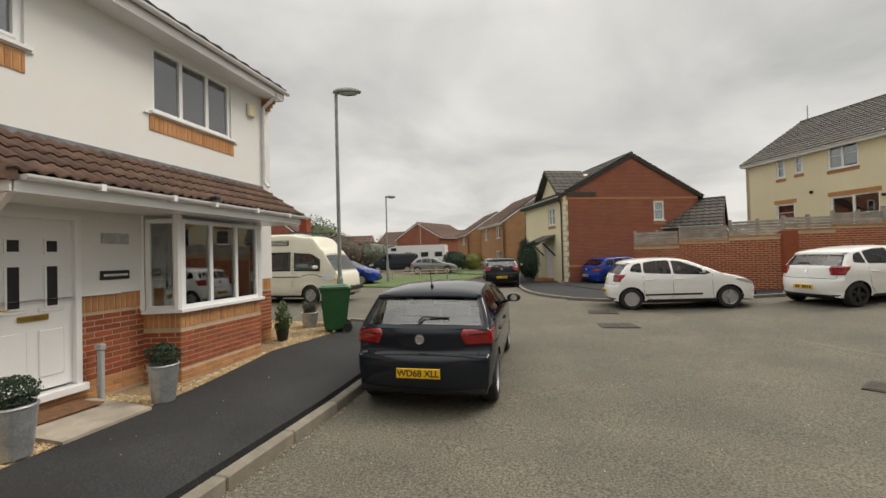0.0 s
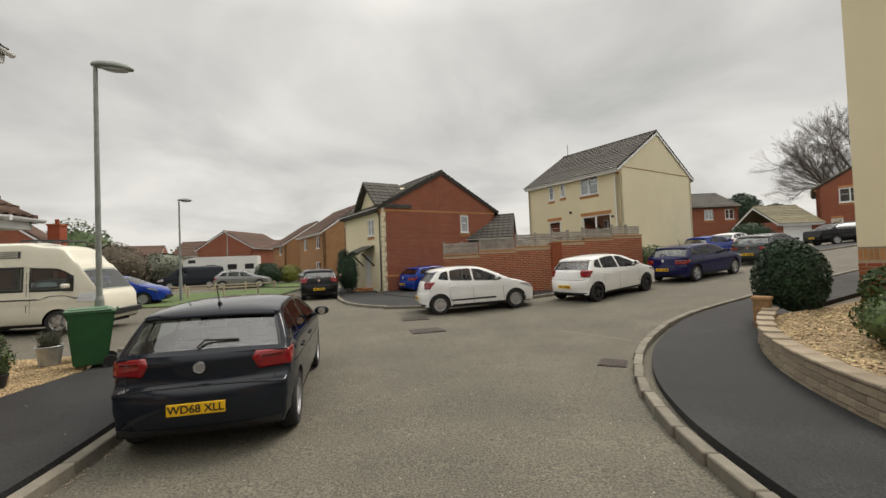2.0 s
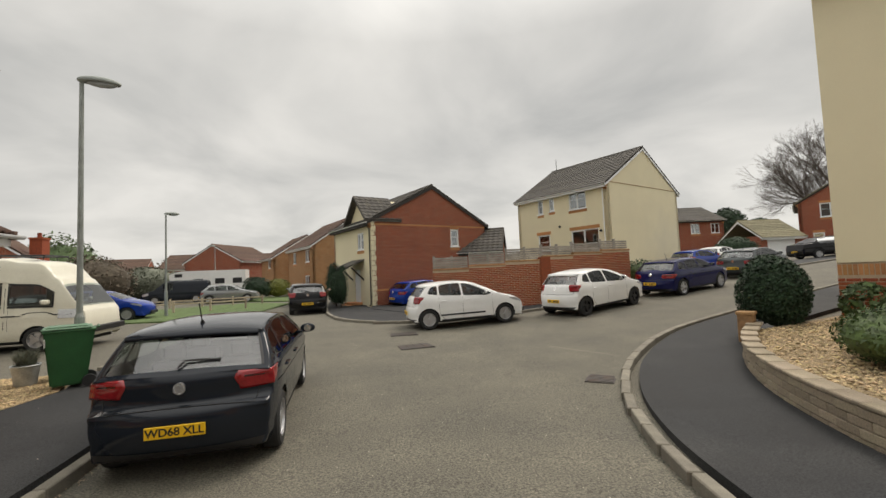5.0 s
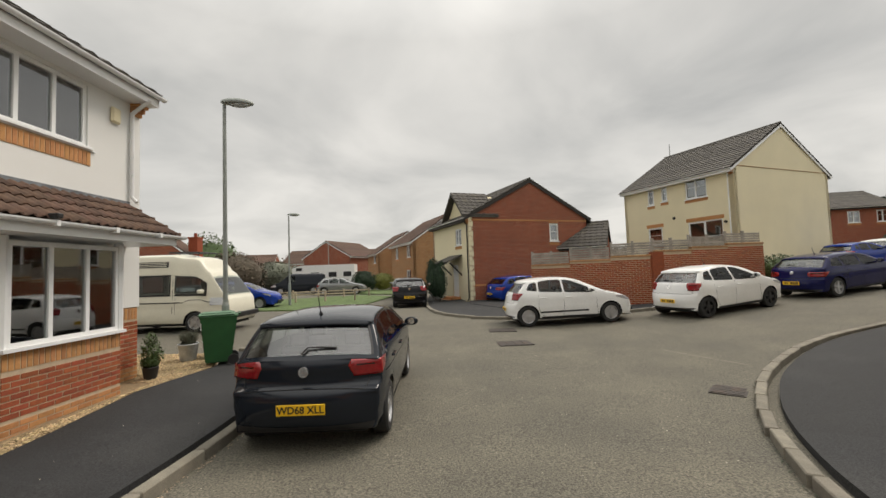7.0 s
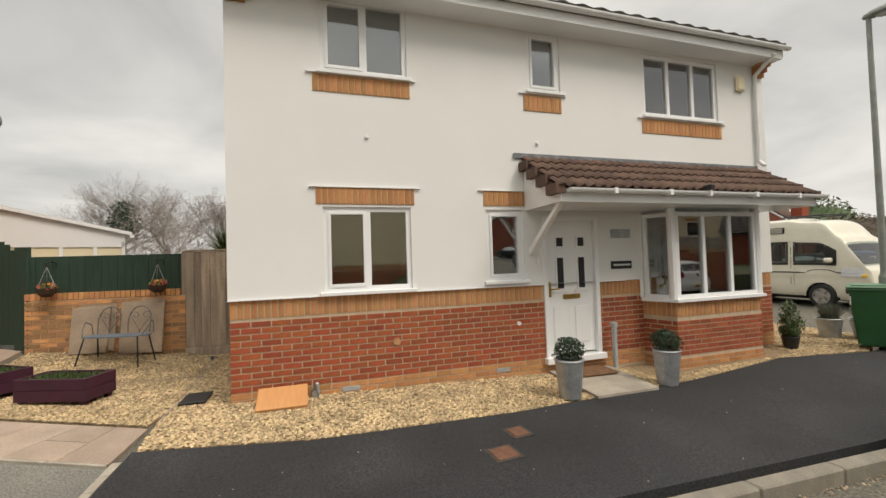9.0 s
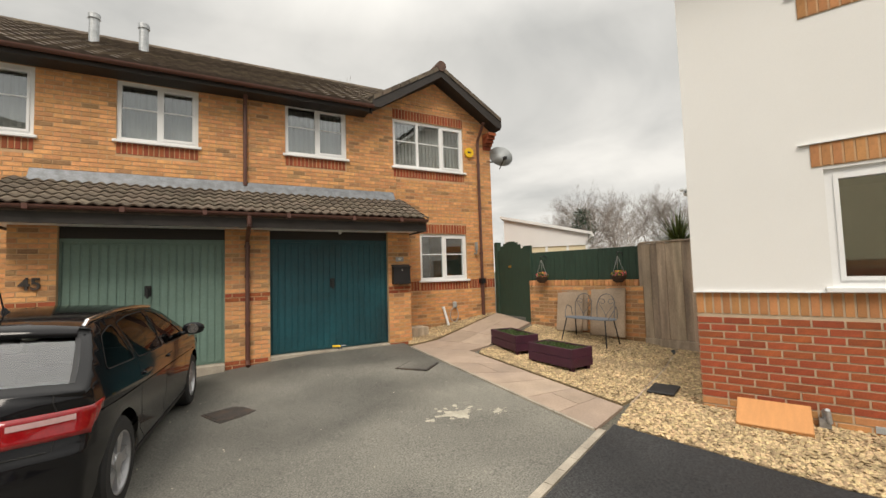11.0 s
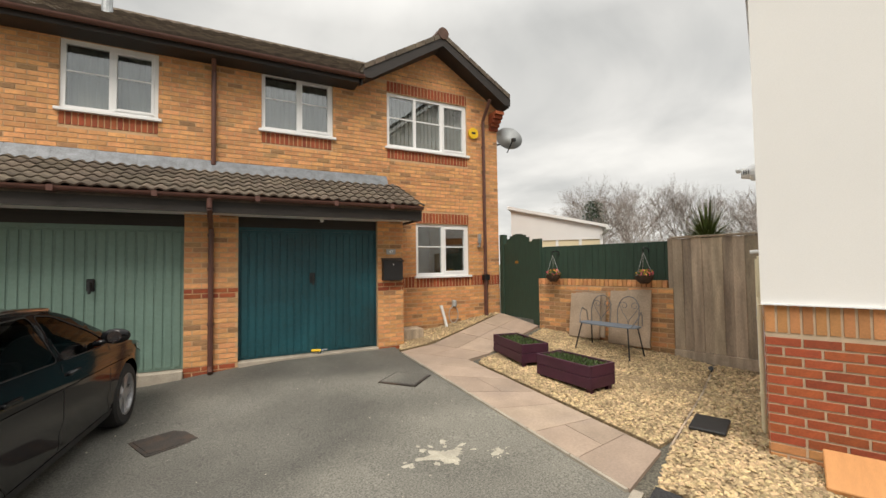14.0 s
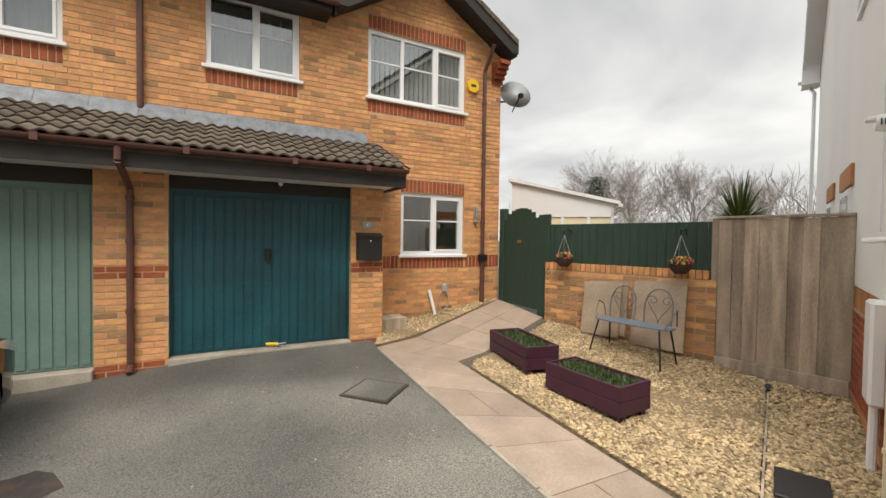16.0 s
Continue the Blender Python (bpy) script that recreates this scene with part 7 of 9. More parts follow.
        for v in skirt:
            if isinstance(v, bmesh.types.BMVert):
                v.co += Vector((0.025, -side * 0.02, 0))
        bmesh.ops.recalc_face_normals(bm, faces=bm.faces[:])
        lamp = part("tail_lamp", bm, M["tail_red"], h, smooth=True)
        bm = bmesh.new()
        mid = ks[len(ks) // 2]
        q = [[bm.verts.new(skin(k, side * f, 0.016)) for f in spread(f0 + 0.10, 0.93, 5)] for k in (mid, min(mid + 1, ks[-1]))]
        for j in range(5):
            bm.faces.new((q[0][j], q[1][j], q[1][j + 1], q[0][j + 1]))
        part("reflector_band", bm, M["lens_pale"] if twin else M["lens_dark"], lamp)
        # headlamp
        bm = bmesh.new()
        q = []
        for k in range(7):
            xx = L - 0.70 + 0.42 * k / 6
            z0 = 0.80 - 0.13 * k / 6
            q.append([bm.verts.new((xx, side * (car_width(s, xx, zz) + 0.006), zz)) for zz in (z0 - 0.02 * (k > 0), z0 + 0.02 + 0.05 * math.sin(math.pi * k / 7))])
        for a, b in zip(q, q[1:]):
            bm.faces.new((a[0], b[0], b[1], a[1]))
        part("headlamp", bm, M["head_glass"], h, smooth=True)
    # tail details
    def strip_on(name, z0, z1, f0, f1, mat, out=0.004, label=""):
        ks = [k for k in range(top) if z0 <= line[k].y <= z1]
        if len(ks) < 2:
            k = min(range(top), key=lambda k: abs(line[k].y - z0)); ks = [k, k + 1]
        bm = bmesh.new()
        gg = [[bm.verts.new(skin(k, f, out)) for f in spread(f0, f1, 12)] for k in ks]
        for q, r in zip(gg, gg[1:]):
            for j in range(12):
                bm.faces.new((q[j], r[j], r[j + 1], q[j + 1]))
        return part(name, bm, mat, h, label, smooth=True)

    strip_on("lower_bumper", 0.23, 0.335, -0.97, 0.97, M["black"], 0.006, "black plastic bumper insert")

    def tail_x(z):
        k = min(range(top), key=lambda k: abs(line[k].y - z))
        return line[k].x, normals[k]

    zt = s["line"][5][1]
    tx, tn = tail_x(zt)
    bm = bmesh.new()
    kz = min(range(top), key=lambda k: abs(line[k].y - zt - 0.01))
    pipe(bm, [skin(kz, f, 0.001) for f in spread(-0.82, 0.82, 12)], 0.005, 6); part("tailgate_seam", bm, M["underbody"], h)
    for sg in (1, -1):
        bm = bmesh.new(); pipe(bm, [skin(k, sg * 0.84, 0.001) for k in range(kz, rear[0], 2)], 0.004, 6); part("tailgate_seam", bm, M["underbody"], h)
    bd = bmesh.new(); lathe(bd, [(0.044, 0.0), (0.048, 0.012), (0.056, 0.012), (0.060, 0.0)], n=24, caps=False); tube(bd, (0, 0, -0.01), (0, 0, 0.003), 0.045, n=24)
    for a in (0.45, -0.45):
        for dx in (-0.018, 0.018):
            box(bd, dx - 0.005, -0.036, 0.003, dx + 0.005, 0.036, 0.010, turn=Matrix.Rotation(a, 4, "Z"))
    bz = zt + 0.185
    bx, bn = tail_x(bz)
    bmesh.ops.transform(bd, matrix=pose(bx - 0.006, 0, bz, 0, -86, 0), verts=bd.verts[:]); part("badge", bd, M["chrome"], h, "round chrome badge")
    # spoiler over the rear glass
    k1 = rear[-1]
    bm = bmesh.new()
    lip = [[skin(k1 + 4, f, 0.004) for f in spread(-0.94, 0.94, 12)], [skin(k1, f, 0.012) + Vector((-0.03, 0, 0.012)) for f in spread(-0.92, 0.92, 12)], [skin(k1, f, 0.0) + Vector((-0.03, 0, -0.012)) for f in spread(-0.92, 0.92, 12)], [skin(k1, f, -0.006) for f in spread(-0.92, 0.92, 12)]]
    gg = [[bm.verts.new(p) for p in row] for row in lip]
    for q, r in zip(gg, gg[1:]):
        for j in range(12):
            bm.faces.new((q[j], q[j + 1], r[j + 1], r[j]))
    bmesh.ops.recalc_face_normals(bm, faces=bm.faces[:])
    part("roof_spoiler", bm, body, h, smooth=True)
    k0 = rear[0]
    bm = bmesh.new()
    pipe(bm, [skin(k0, -0.10, 0.02), skin(k0 + 1, -0.0, 0.03), skin(k0 + 1, 0.38, 0.012)] if kind != "polo" else [skin(k0, 0.06, 0.02), skin(k0 + 1, -0.02, 0.03), skin(k0 + 1, -0.42, 0.012)], 0.011, 6); part("rear_wiper", bm, M["black"], h)
    ax = s["line"][12][0] + 0.25
    bm = bmesh.new(); zt2 = max(p.y for p in line if p.x < ax + 0.1); tube(bm, (ax, 0, zt2 - 0.01), (ax - 0.02, 0, zt2 + 0.03), 0.03, 0.012); pipe(bm, [(ax - 0.02, 0, zt2 + 0.02), (ax - 0.11, 0, zt2 + 0.23)], 0.006, 6); part("aerial", bm, M["black"], h)
    pz = 0.52
    px = tail_x(pz)[0] - 0.012
    pl = part("number_plate", boxes((px - 0.006, -0.26, pz - 0.056, px + 0.012, 0.26, pz + 0.056), bevel=0.003), M["plate_yellow"], h, "yellow rear number plate")
    if plate_text:
        text_bars(plate_text, 0.105, pose(px - 0.0075, 0, pz - 0.002, 90, 0, -90), M["black"], pl, 0.001)
    else:
        for k in range(7):
            if k != 4:
                part("bar", boxes((px - 0.0085, -0.22 + k * 0.062, pz - 0.035, px - 0.005, -0.18 + k * 0.062, pz + 0.035)), M["black"], pl)
    part("front_grille", boxes((L - 0.07, -0.42, 0.30, L - 0.005, 0.42, 0.44), bevel=0.02), M["black"], h)
    # cabin
    part("cabin_floor", boxes((0.35, -0.66, 0.30, L - 1.0, 0.66, 0.34), (0.42, -0.64, 0.34, 0.5, 0.64, 0.90), (L - 1.25, -0.64, 0.34, L - 1.1, 0.64, 0.93)), M["underbody"], h)
    part("parcel_shelf", boxes((0.36, -0.60, 0.925, 0.80, 0.60, 0.95), bevel=0.008), M["seat_cloth"], h)
    w2 = s["wheels"][1]
    for sx, sy in ((w2 - 1.35, 0.36), (w2 - 1.35, -0.36), (w2 - 2.2, 0.36), (w2 - 2.2, -0.36)):
        part("seat", boxes((sx, sy - 0.24, 0.38, sx + 0.5, sy + 0.24, 0.54), (sx - 0.07, sy - 0.24, 0.48, sx + 0.07, sy + 0.24, 0.98), (sx - 0.07, sy - 0.12, 1.0, sx + 0.02, sy + 0.12, 1.17), bevel=0.03), M["seat_cloth"], h)
    bm = bmesh.new(); lathe(bm, [(0.17, -0.012), (0.185, 0.0), (0.17, 0.012)], n=16); bmesh.ops.transform(bm, matrix=pose(w2 - 0.72, -0.36, 0.93, 0, -65, 0), verts=bm.verts[:])
    part("steering_wheel", bm, M["black"], h)
    return h


M["lens_dark"] = material("dark_red_lens", (0.05, 0.002, 0.004), 0.1, vary=0.1, scale=20, fine=90, bump=0, coat=0.6)
M["lens_pale"] = material("pale_lens", (0.5, 0.32, 0.32), 0.1, vary=0.1, scale=20, fine=90, bump=0, coat=0.6)


M["seat_cloth"] = material("dark_seat_cloth", (0.05, 0.05, 0.055), 0.9, vary=0.2, scale=9, fine=80, bump=0.1)
grey_paint, white_car, navy, blue_paint, black_paint, cream_paint, silver = (paint("dark_grey", (0.011, 0.0145, 0.021)), paint("white", (0.78, 0.78, 0.77)), paint("navy", (0.006, 0.008, 0.06)),
    paint("bright_blue", (0.008, 0.035, 0.24)), paint("black", (0.006, 0.006, 0.007)), paint("ivory", (0.66, 0.635, 0.53)), paint("silver", (0.30, 0.31, 0.31), 0.6))

slate = paint("slate_grey", (0.06, 0.068, 0.07), 0.3)
# the dark grey hatchback by the kerb
hatchback("polo", 4.19, 5.73, 91.0, "dark grey hatchback parked at the kerb", grey_paint, plate_text="WD68 XLL")
hatchback("supermini", 7.57, 14.95, 1.0, "white hatchback with a black side strip", white_car, strip=True)
hatchback("supermini", 12.42, 14.0, 19.0, "white hatchback with black wheels", white_car, dark_wheels=True)
hatchback("sportback", 17.33, 15.45, 16.0, "navy blue hatchback parked on the rise", navy)
hatchback("sportback", 23.9, 17.8, 18.0, "dark grey estate car parked on the rise", slate, rails=True)
hatchback("supermini", 26.8, 24.3, 16.0, "blue people carrier parked beyond the navy hatchback", blue_paint)
hatchback("supermini", 31.0, 26.5, 18.0, "white car further up the rise", white_car)
c, s = make_car("saloon", 36.0, 24.0, -16.0, "black saloon outside the far garage", black_paint)
car_details(c, s, black_paint)
hatchback("sportback", 7.9, 23.7, 25.0, "bright blue saloon beside the brick house", blue_paint)
hatchback("supermini", 3.75, 21.6, 93.0, "black hatchback at the far kerb", black_paint)
hatchback("sportback", 2.9, 27.4, 95.0, "grey estate car behind the black hatchback", silver)
hatchback("supermini", -7.6, 23.6, 5.0, "blue hatchback beyond the camper van", blue_paint)
hatchback("supermini", -3.0, 17.6, 170.0, "black hatchback beyond the camper van", black_paint)
hatchback("sportback", -5.6, 35.9, 8.0, "silver estate car on the far drive", silver, rails=True)
c, s = make_car("van", -6.2, 40.4, 190.0, "dark grey van on the far drive", grey_paint, name="van")
car_details(c, s, grey_paint)
hatchback("sportback", 5.34, -2.83, -119.5, "glossy black estate car on the driveway", black_paint, rails=True, twin=True)


def camper():
    h, s = make_car("camper", -5.75, 15.2, 0.0, "ivory camper van with a raised roof", cream_paint, name="camper_van")
    car_details(h, s, cream_paint, plate_z=0.5)
    for side in (1, -1):
        bm = bmesh.new(); shell_patch(bm, s, spread(0.2, 4.2, 20), [0.80, 0.84], side, 0.005); part("waist_line", bm, M["black"], h)
        bm = bmesh.new(); shell_patch(bm, s, spread(0.3, 3.6, 20), [1.56, 1.60], side, 0.025); part("roof_seam", bm, cream_paint, h)
        bm = bmesh.new(); shell_patch(bm, s, spread(1.45, 2.5, 10), [1.74, 1.88], side, 0.012); part("roof_light", bm, M["black"], h, "dark raised-roof window")
        bm = bmesh.new(); shell_patch(bm, s, [1.19, 1.205], [0.1, 0.5, 1.0, 1.45], side, 0.004); part("sliding_door_seam", bm, M["underbody"], h)
        bm = bmesh.new(); shell_patch(bm, s, [2.66, 2.675], [0.1, 0.5, 1.0, 1.45], side, 0.004); part("door_seam", bm, M["underbody"], h)
    for side in (1, -1):
        for a, b, v0, v1 in [o for o in s["openings"] if o[3] < 2]:
            bm = bmesh.new()
            for xs, vs in ((spread(a - 0.05, b + 0.05, 8), [v0 - 0.06, v0 - 0.015]), (spread(a - 0.05, b + 0.05, 8), [v1 + 0.015, v1 + 0.055]), ([a - 0.05, a - 0.012], [v0, 1.3, v1]), ([b + 0.012, b + 0.05], [v0, 1.3, v1])):
                shell_patch(bm, s, xs, vs, side, 0.008)
            part("window_seal", bm, M["black"], h, "black rubber window seal")
        for k in range(3):
            bm = bmesh.new(); shell_patch(bm, s, spread(1.5, 2.45, 6), [1.765 + k * 0.04, 1.78 + k * 0.04], side, 0.022); part("louvre_slat", bm, cream_paint, h)
        part("indicator", boxes((4.30, side * 0.90 - 0.03, 0.86, 4.40, side * 0.90 + 0.03, 0.93), bevel=0.01), M["yellow_plastic"], h, "amber indicator lamp")
    part("front_bumper", boxes((4.36, -0.9, 0.42, 4.60, 0.9, 0.58), (3.95, -0.94, 0.42, 4.40, -0.88, 0.56), (3.95, 0.88, 0.42, 4.40, 0.94, 0.56), bevel=0.02), M["black"], h)
    bm = bmesh.new()
    for y in (-0.5, 0.5):
        pipe(bm, [(2.3, y, 2.6), (3.3, y, 2.58)], 0.02)
    for x in (2.3, 2.65, 3.0, 3.3):
        pipe(bm, [(x, -0.5, 2.59), (x, 0.5, 2.59)], 0.015)
        pipe(bm, [(x, 0.5, 2.5), (x, 0.5, 2.6)], 0.012); pipe(bm, [(x, -0.5, 2.5), (x, -0.5, 2.6)], 0.012)
    part("roof_rack", bm, M["black"], h)


camper()


def motorhome():
    h = thing("motorhome", pose(-10.2, 44.2, -0.02, 0, 0, 4), "white motorhome with an overcab bed", "motorhome", group="parked vehicles")
    bm = bmesh.new()
    prism(bm, [(0.9, -1.05, 0.5), (6.0, -1.05, 0.5), (6.0, -1.05, 2.75), (0.6, -1.05, 2.75), (-0.35, -1.05, 2.45), (-0.3, -1.05, 1.95), (0.9, -1.05, 1.8)], (0, 2.1, 0)); part("living_body", bm, M["white_paint"], h)
    bm = bmesh.new()
    prism(bm, [(-1.0, -0.95, 0.4), (0.95, -0.95, 0.4), (0.95, -0.95, 1.9), (0.0, -0.95, 1.9), (-0.45, -0.95, 1.3), (-1.0, -0.95, 1.1)], (0, 1.9, 0)); part("cab", bm, M["white_paint"], h)
    part("cab_window", boxes((-0.3, -0.96, 1.3, 0.6, -0.94, 1.75)), M["black"], h)
    for x in (1.6, 3.4, 4.9):
        part("side_window", boxes((x, -1.06, 1.5, x + 0.8, -1.04, 2.0)), M["black"], h)
    part("overcab_window", boxes((0.1, -1.06, 2.2, 0.7, -1.04, 2.5)), M["black"], h)
    me, m2 = wheel_mesh(0.33, False)
    for x in (-0.3, 4.4):
        for y in (-0.95, 0.95):
            w = new("wheel", me); w.parent = h; w.matrix_local = Matrix.Translation((x, y, 0.33)) @ Matrix.Rotation(math.copysign(math.pi / 2, -y), 4, "X"); r = new("rim", m2); r.parent = w


motorhome()


# ---- plants ----
def leaf_cloud(bm, centre, radii, n, size, seed, shell=0.75, flat=0.0, lumps=6):
    """Many small leaves through an uneven crown."""
    rnd = random.Random(seed)
    bumps = [(Vector((rnd.gauss(0, 1), rnd.gauss(0, 1), rnd.gauss(0, 1))).normalized(), rnd.uniform(-0.12, 0.14)) for _ in range(lumps * 3)]
    for _ in range(n):
        d = Vector((rnd.gauss(0, 1), rnd.gauss(0, 1), rnd.gauss(0, 1))).normalized()
        if d.z < -0.75:
            d.z = -d.z
        k = 1 + sum(w * max(0, d.dot(b)) ** 6 for b, w in bumps)
        r = k * (shell + (1 - shell) * rnd.random())
        p = Vector(centre) + Vector((d.x * radii[0], d.y * radii[1], d.z * radii[2])) * r
        a = (d + Vector((rnd.gauss(0, 0.5), rnd.gauss(0, 0.5), rnd.gauss(0, 0.5) + flat))).normalized()
        t = a.cross(Vector((rnd.gauss(0, 1), rnd.gauss(0, 1), rnd.gauss(0, 1)))).normalized()
        u = a.cross(t)
        s = size * rnd.uniform(0.6, 1.3)
        vs = [bm.verts.new(p + t * s * 0.5), bm.verts.new(p + u * s * 0.25 + a * s * 0.1), bm.verts.new(p - t * s * 0.5 + a * s * 0.2), bm.verts.new(p - u * s * 0.25 + a * s * 0.1)]
        bm.faces.new(vs)


def shrub(name, label, x, y, z, radii, n, size, mat, seed, core=True, stem=True, shell=0.75):
    h = thing(name, pose(x, y, z), label, "shrub")
    bm = bmesh.new()
    leaf_cloud(bm, (0, 0, radii[2]), radii, n, size, seed, shell)
    part("crown", bm, mat, h)
    if core:
        bm = bmesh.new()
        bmesh.ops.create_icosphere(bm, subdivisions=3, radius=1.0)
        for v in bm.verts:
            k = 0.80 + 0.07 * noise.noise(v.co * 2.5 + Vector((seed, 0, 0)))
            v.co = Vector((v.co.x * radii[0] * k, v.co.y * radii[1] * k, v.co.z * radii[2] * k + radii[2]))
        part("inner_foliage", bm, mat, h)
    if stem:
        bm = bmesh.new(); tube(bm, (0, 0, -0.1), (0, 0, radii[2] * 0.5), 0.04, 0.03); part("stem", bm, M["bark"], h)
    return h


def bare_tree(label, x, y, z, height, spread_r, seed, depth=5, twig_mat="twig", trunk=0.16, leaves=None):
    rnd = random.Random(seed)
    h = thing("tree", pose(x, y, z), label, "tree", group="bare winter trees")
    tr, br = bmesh.new(), bmesh.new()

    def grow(p, d, length, r, level):
        n = 3 if level < 2 else 2
        q = p
        for k in range(n):
            d = (d + Vector((rnd.gauss(0, 0.13), rnd.gauss(0, 0.13), rnd.gauss(0, 0.08) + 0.04))).normalized()
            e = q + d * length / n
            tube(tr if level == 0 else br, q, e, r * (1 - 0.25 * k / n), r * (1 - 0.25 * (k + 1) / n), n=7 if level < 2 else 4 if level < 4 else 3, caps=False)
            q = e
            if level > 0 or k > 0:
                if level < depth:
                    for _ in range(1 if level else 2):
                        a = Vector((rnd.gauss(0, 1), rnd.gauss(0, 1), rnd.gauss(0, 0.4))).normalized()
                        grow(q, (d * 0.8 + a * spread_r).normalized(), length * rnd.uniform(0.55, 0.75), r * 0.48, level + 1)
        if level < depth:
            for _ in range(2):
                a = Vector((rnd.gauss(0, 1), rnd.gauss(0, 1), rnd.gauss(0, 0.5))).normalized()
                grow(q, (d + a * spread_r * 0.8).normalized(), length * rnd.uniform(0.6, 0.8), r * 0.56, level + 1)

    grow(Vector((0, 0, -0.2)), Vector((0, 0, 1)), height * 0.36, trunk, 0)
    part("trunk", tr, M["bark"], h)
    part("crown", br, M[twig_mat], h)
    return h


def thicket(label, x, y, z, length, height, turn, seed, n=260):
    """A bank of bare winter scrub, as one mass."""
    rnd = random.Random(seed)
    bm = bmesh.new()
    for _ in range(n):
        px, py = rnd.uniform(0, length), rnd.uniform(-1.2, 1.2)
        hgt = height * rnd.uniform(0.5, 1.0)
        p = Vector((px, py, 0))
        d = Vector((rnd.gauss(0, 0.2), rnd.gauss(0, 0.2), 1)).normalized()
        for k in range(4):
            e = p + d * hgt / 4
            tube(bm, p, e, 0.02 * (1 - k / 5), 0.02 * (1 - (k + 1) / 5), n=3, caps=False)
            for _ in range(3):
                a = (d + Vector((rnd.gauss(0, 0.7), rnd.gauss(0, 0.7), 0.2))).normalized()
                f = e + a * hgt * rnd.uniform(0.12, 0.3)
                tube(bm, e, f, 0.012, 0.005, n=3, caps=False)
                for _ in range(2):
                    g = f + (a + Vector((rnd.gauss(0, 0.7), rnd.gauss(0, 0.7), 0.2))).normalized() * hgt * 0.14
                    tube(bm, f, g, 0.006, 0.003, n=3, caps=False)
            p, d = e, (d + Vector((rnd.gauss(0, 0.25), rnd.gauss(0, 0.25), 0))).normalized()
    ob = link("scrub", bm, M["twig"])
    ob.matrix_world = pose(x, y, z, 0, 0, turn)
    return tagged(ob, label, "scrub", kind="stuff")


# ---- front garden gravel, path and borders ----
GRAVEL_A = [(0.02, -0.5), (1.05, -0.5), (1.28, 0.9), (1.24, 3.0), (1.0, 5.2), (0.67, 7.9), (1.02, 9.5), (0.5, 10.75), (-2.2, 10.75), (-2.2, 8.95), (0.02, 8.95)]
GRAVEL_B = [(-2.75, -1.1), (-3.0, -3.4), (-1.2, -3.55), (-0.95, -3.45), (0.28, -0.74), (0.0, -0.675), (-2.6, -0.675)]
GRAVEL_C = [(0.28, -0.64), (1.0, -0.60), (1.05, -0.5), (0.02, -0.5), (0.02, 0.0), (-2.6, -0.02), (-2.62, -0.645)]
GRAVEL_D = [(-0.75, -4.95), (-3.6, -4.75), (-3.62, -5.0), (-1.35, -5.95), (-1.1, -5.3)]
for nm, poly, off, lab in (("gravel_front", GRAVEL_A, 0.085, "buff gravel strip along the white house"), ("gravel_garden", GRAVEL_B, 0.03, "buff gravel garden by the bench"), ("gravel_side", GRAVEL_C, 0.03, "loose gravel beside the white house"), ("gravel_border", GRAVEL_D, 0.03, "narrow gravel border under the kitchen window")):
    tagged(sheet(nm, poly, off, M["gravel_bed"], skirt=0.2, step=0.6), lab, "gravel bed", kind="structure")


def inside(poly, x, y):
    r = False
    for (x0, y0), (x1, y1) in zip(poly, poly[1:] + poly[:1]):
        if (y0 > y) != (y1 > y) and x < (x1 - x0) * (y - y0) / (y1 - y0) + x0:
            r = not r
    return r


def pebbles(name, poly, off, density, size, label, mat, seed):
    rnd = random.Random(seed)
    lo, hi = (min(p[0] for p in poly), min(p[1] for p in poly)), (max(p[0] for p in poly), max(p[1] for p in poly))
    n = int((hi[0] - lo[0]) * (hi[1] - lo[1]) * density)
    vs, fs = [], []
    for _ in range(n):
        x, y = rnd.uniform(lo[0], hi[0]), rnd.uniform(lo[1], hi[1])
        if not inside(poly, x, y) or (-0.62 < x - 0.0 < 0.62 and 5.45 < y < 8.45 and x < 0.62):
            continue
        r, a = size * rnd.uniform(0.55, 1.35), rnd.uniform(0, 6.28)
        rx, ry, rz = r, r * rnd.uniform(0.55, 0.95), r * rnd.uniform(0.35, 0.65)
        z = ground_z(x, y) + off + rz * rnd.uniform(0.0, 0.9)
        c, s, tx, ty = math.cos(a), math.sin(a), rnd.uniform(-0.4, 0.4), rnd.uniform(-0.4, 0.4)
        b = len(vs)
        for px, py, pz in ((1, 0, 0), (0.2, 1, 0), (-1, 0.15, 0), (-0.1, -1, 0), (0.1, 0.1, 1), (0, 0, -1)):
            px, py, pz = px * rx, py * ry, pz * rz + px * rx * tx + py * ry * ty
            vs.append((x + px * c - py * s, y + px * s + py * c, z + pz))
        fs += [(b, b + 1, b + 4), (b + 1, b + 2, b + 4), (b + 2, b + 3, b + 4), (b + 3, b, b + 4), (b + 1, b, b + 5), (b + 2, b + 1, b + 5), (b + 3, b + 2, b + 5), (b, b + 3, b + 5)]
    me = bpy.data.meshes.new(name)
    me.from_pydata(vs, [], fs)
    me.materials.append(mat)
    return tagged(new(name, me), label, "gravel", kind="stuff")


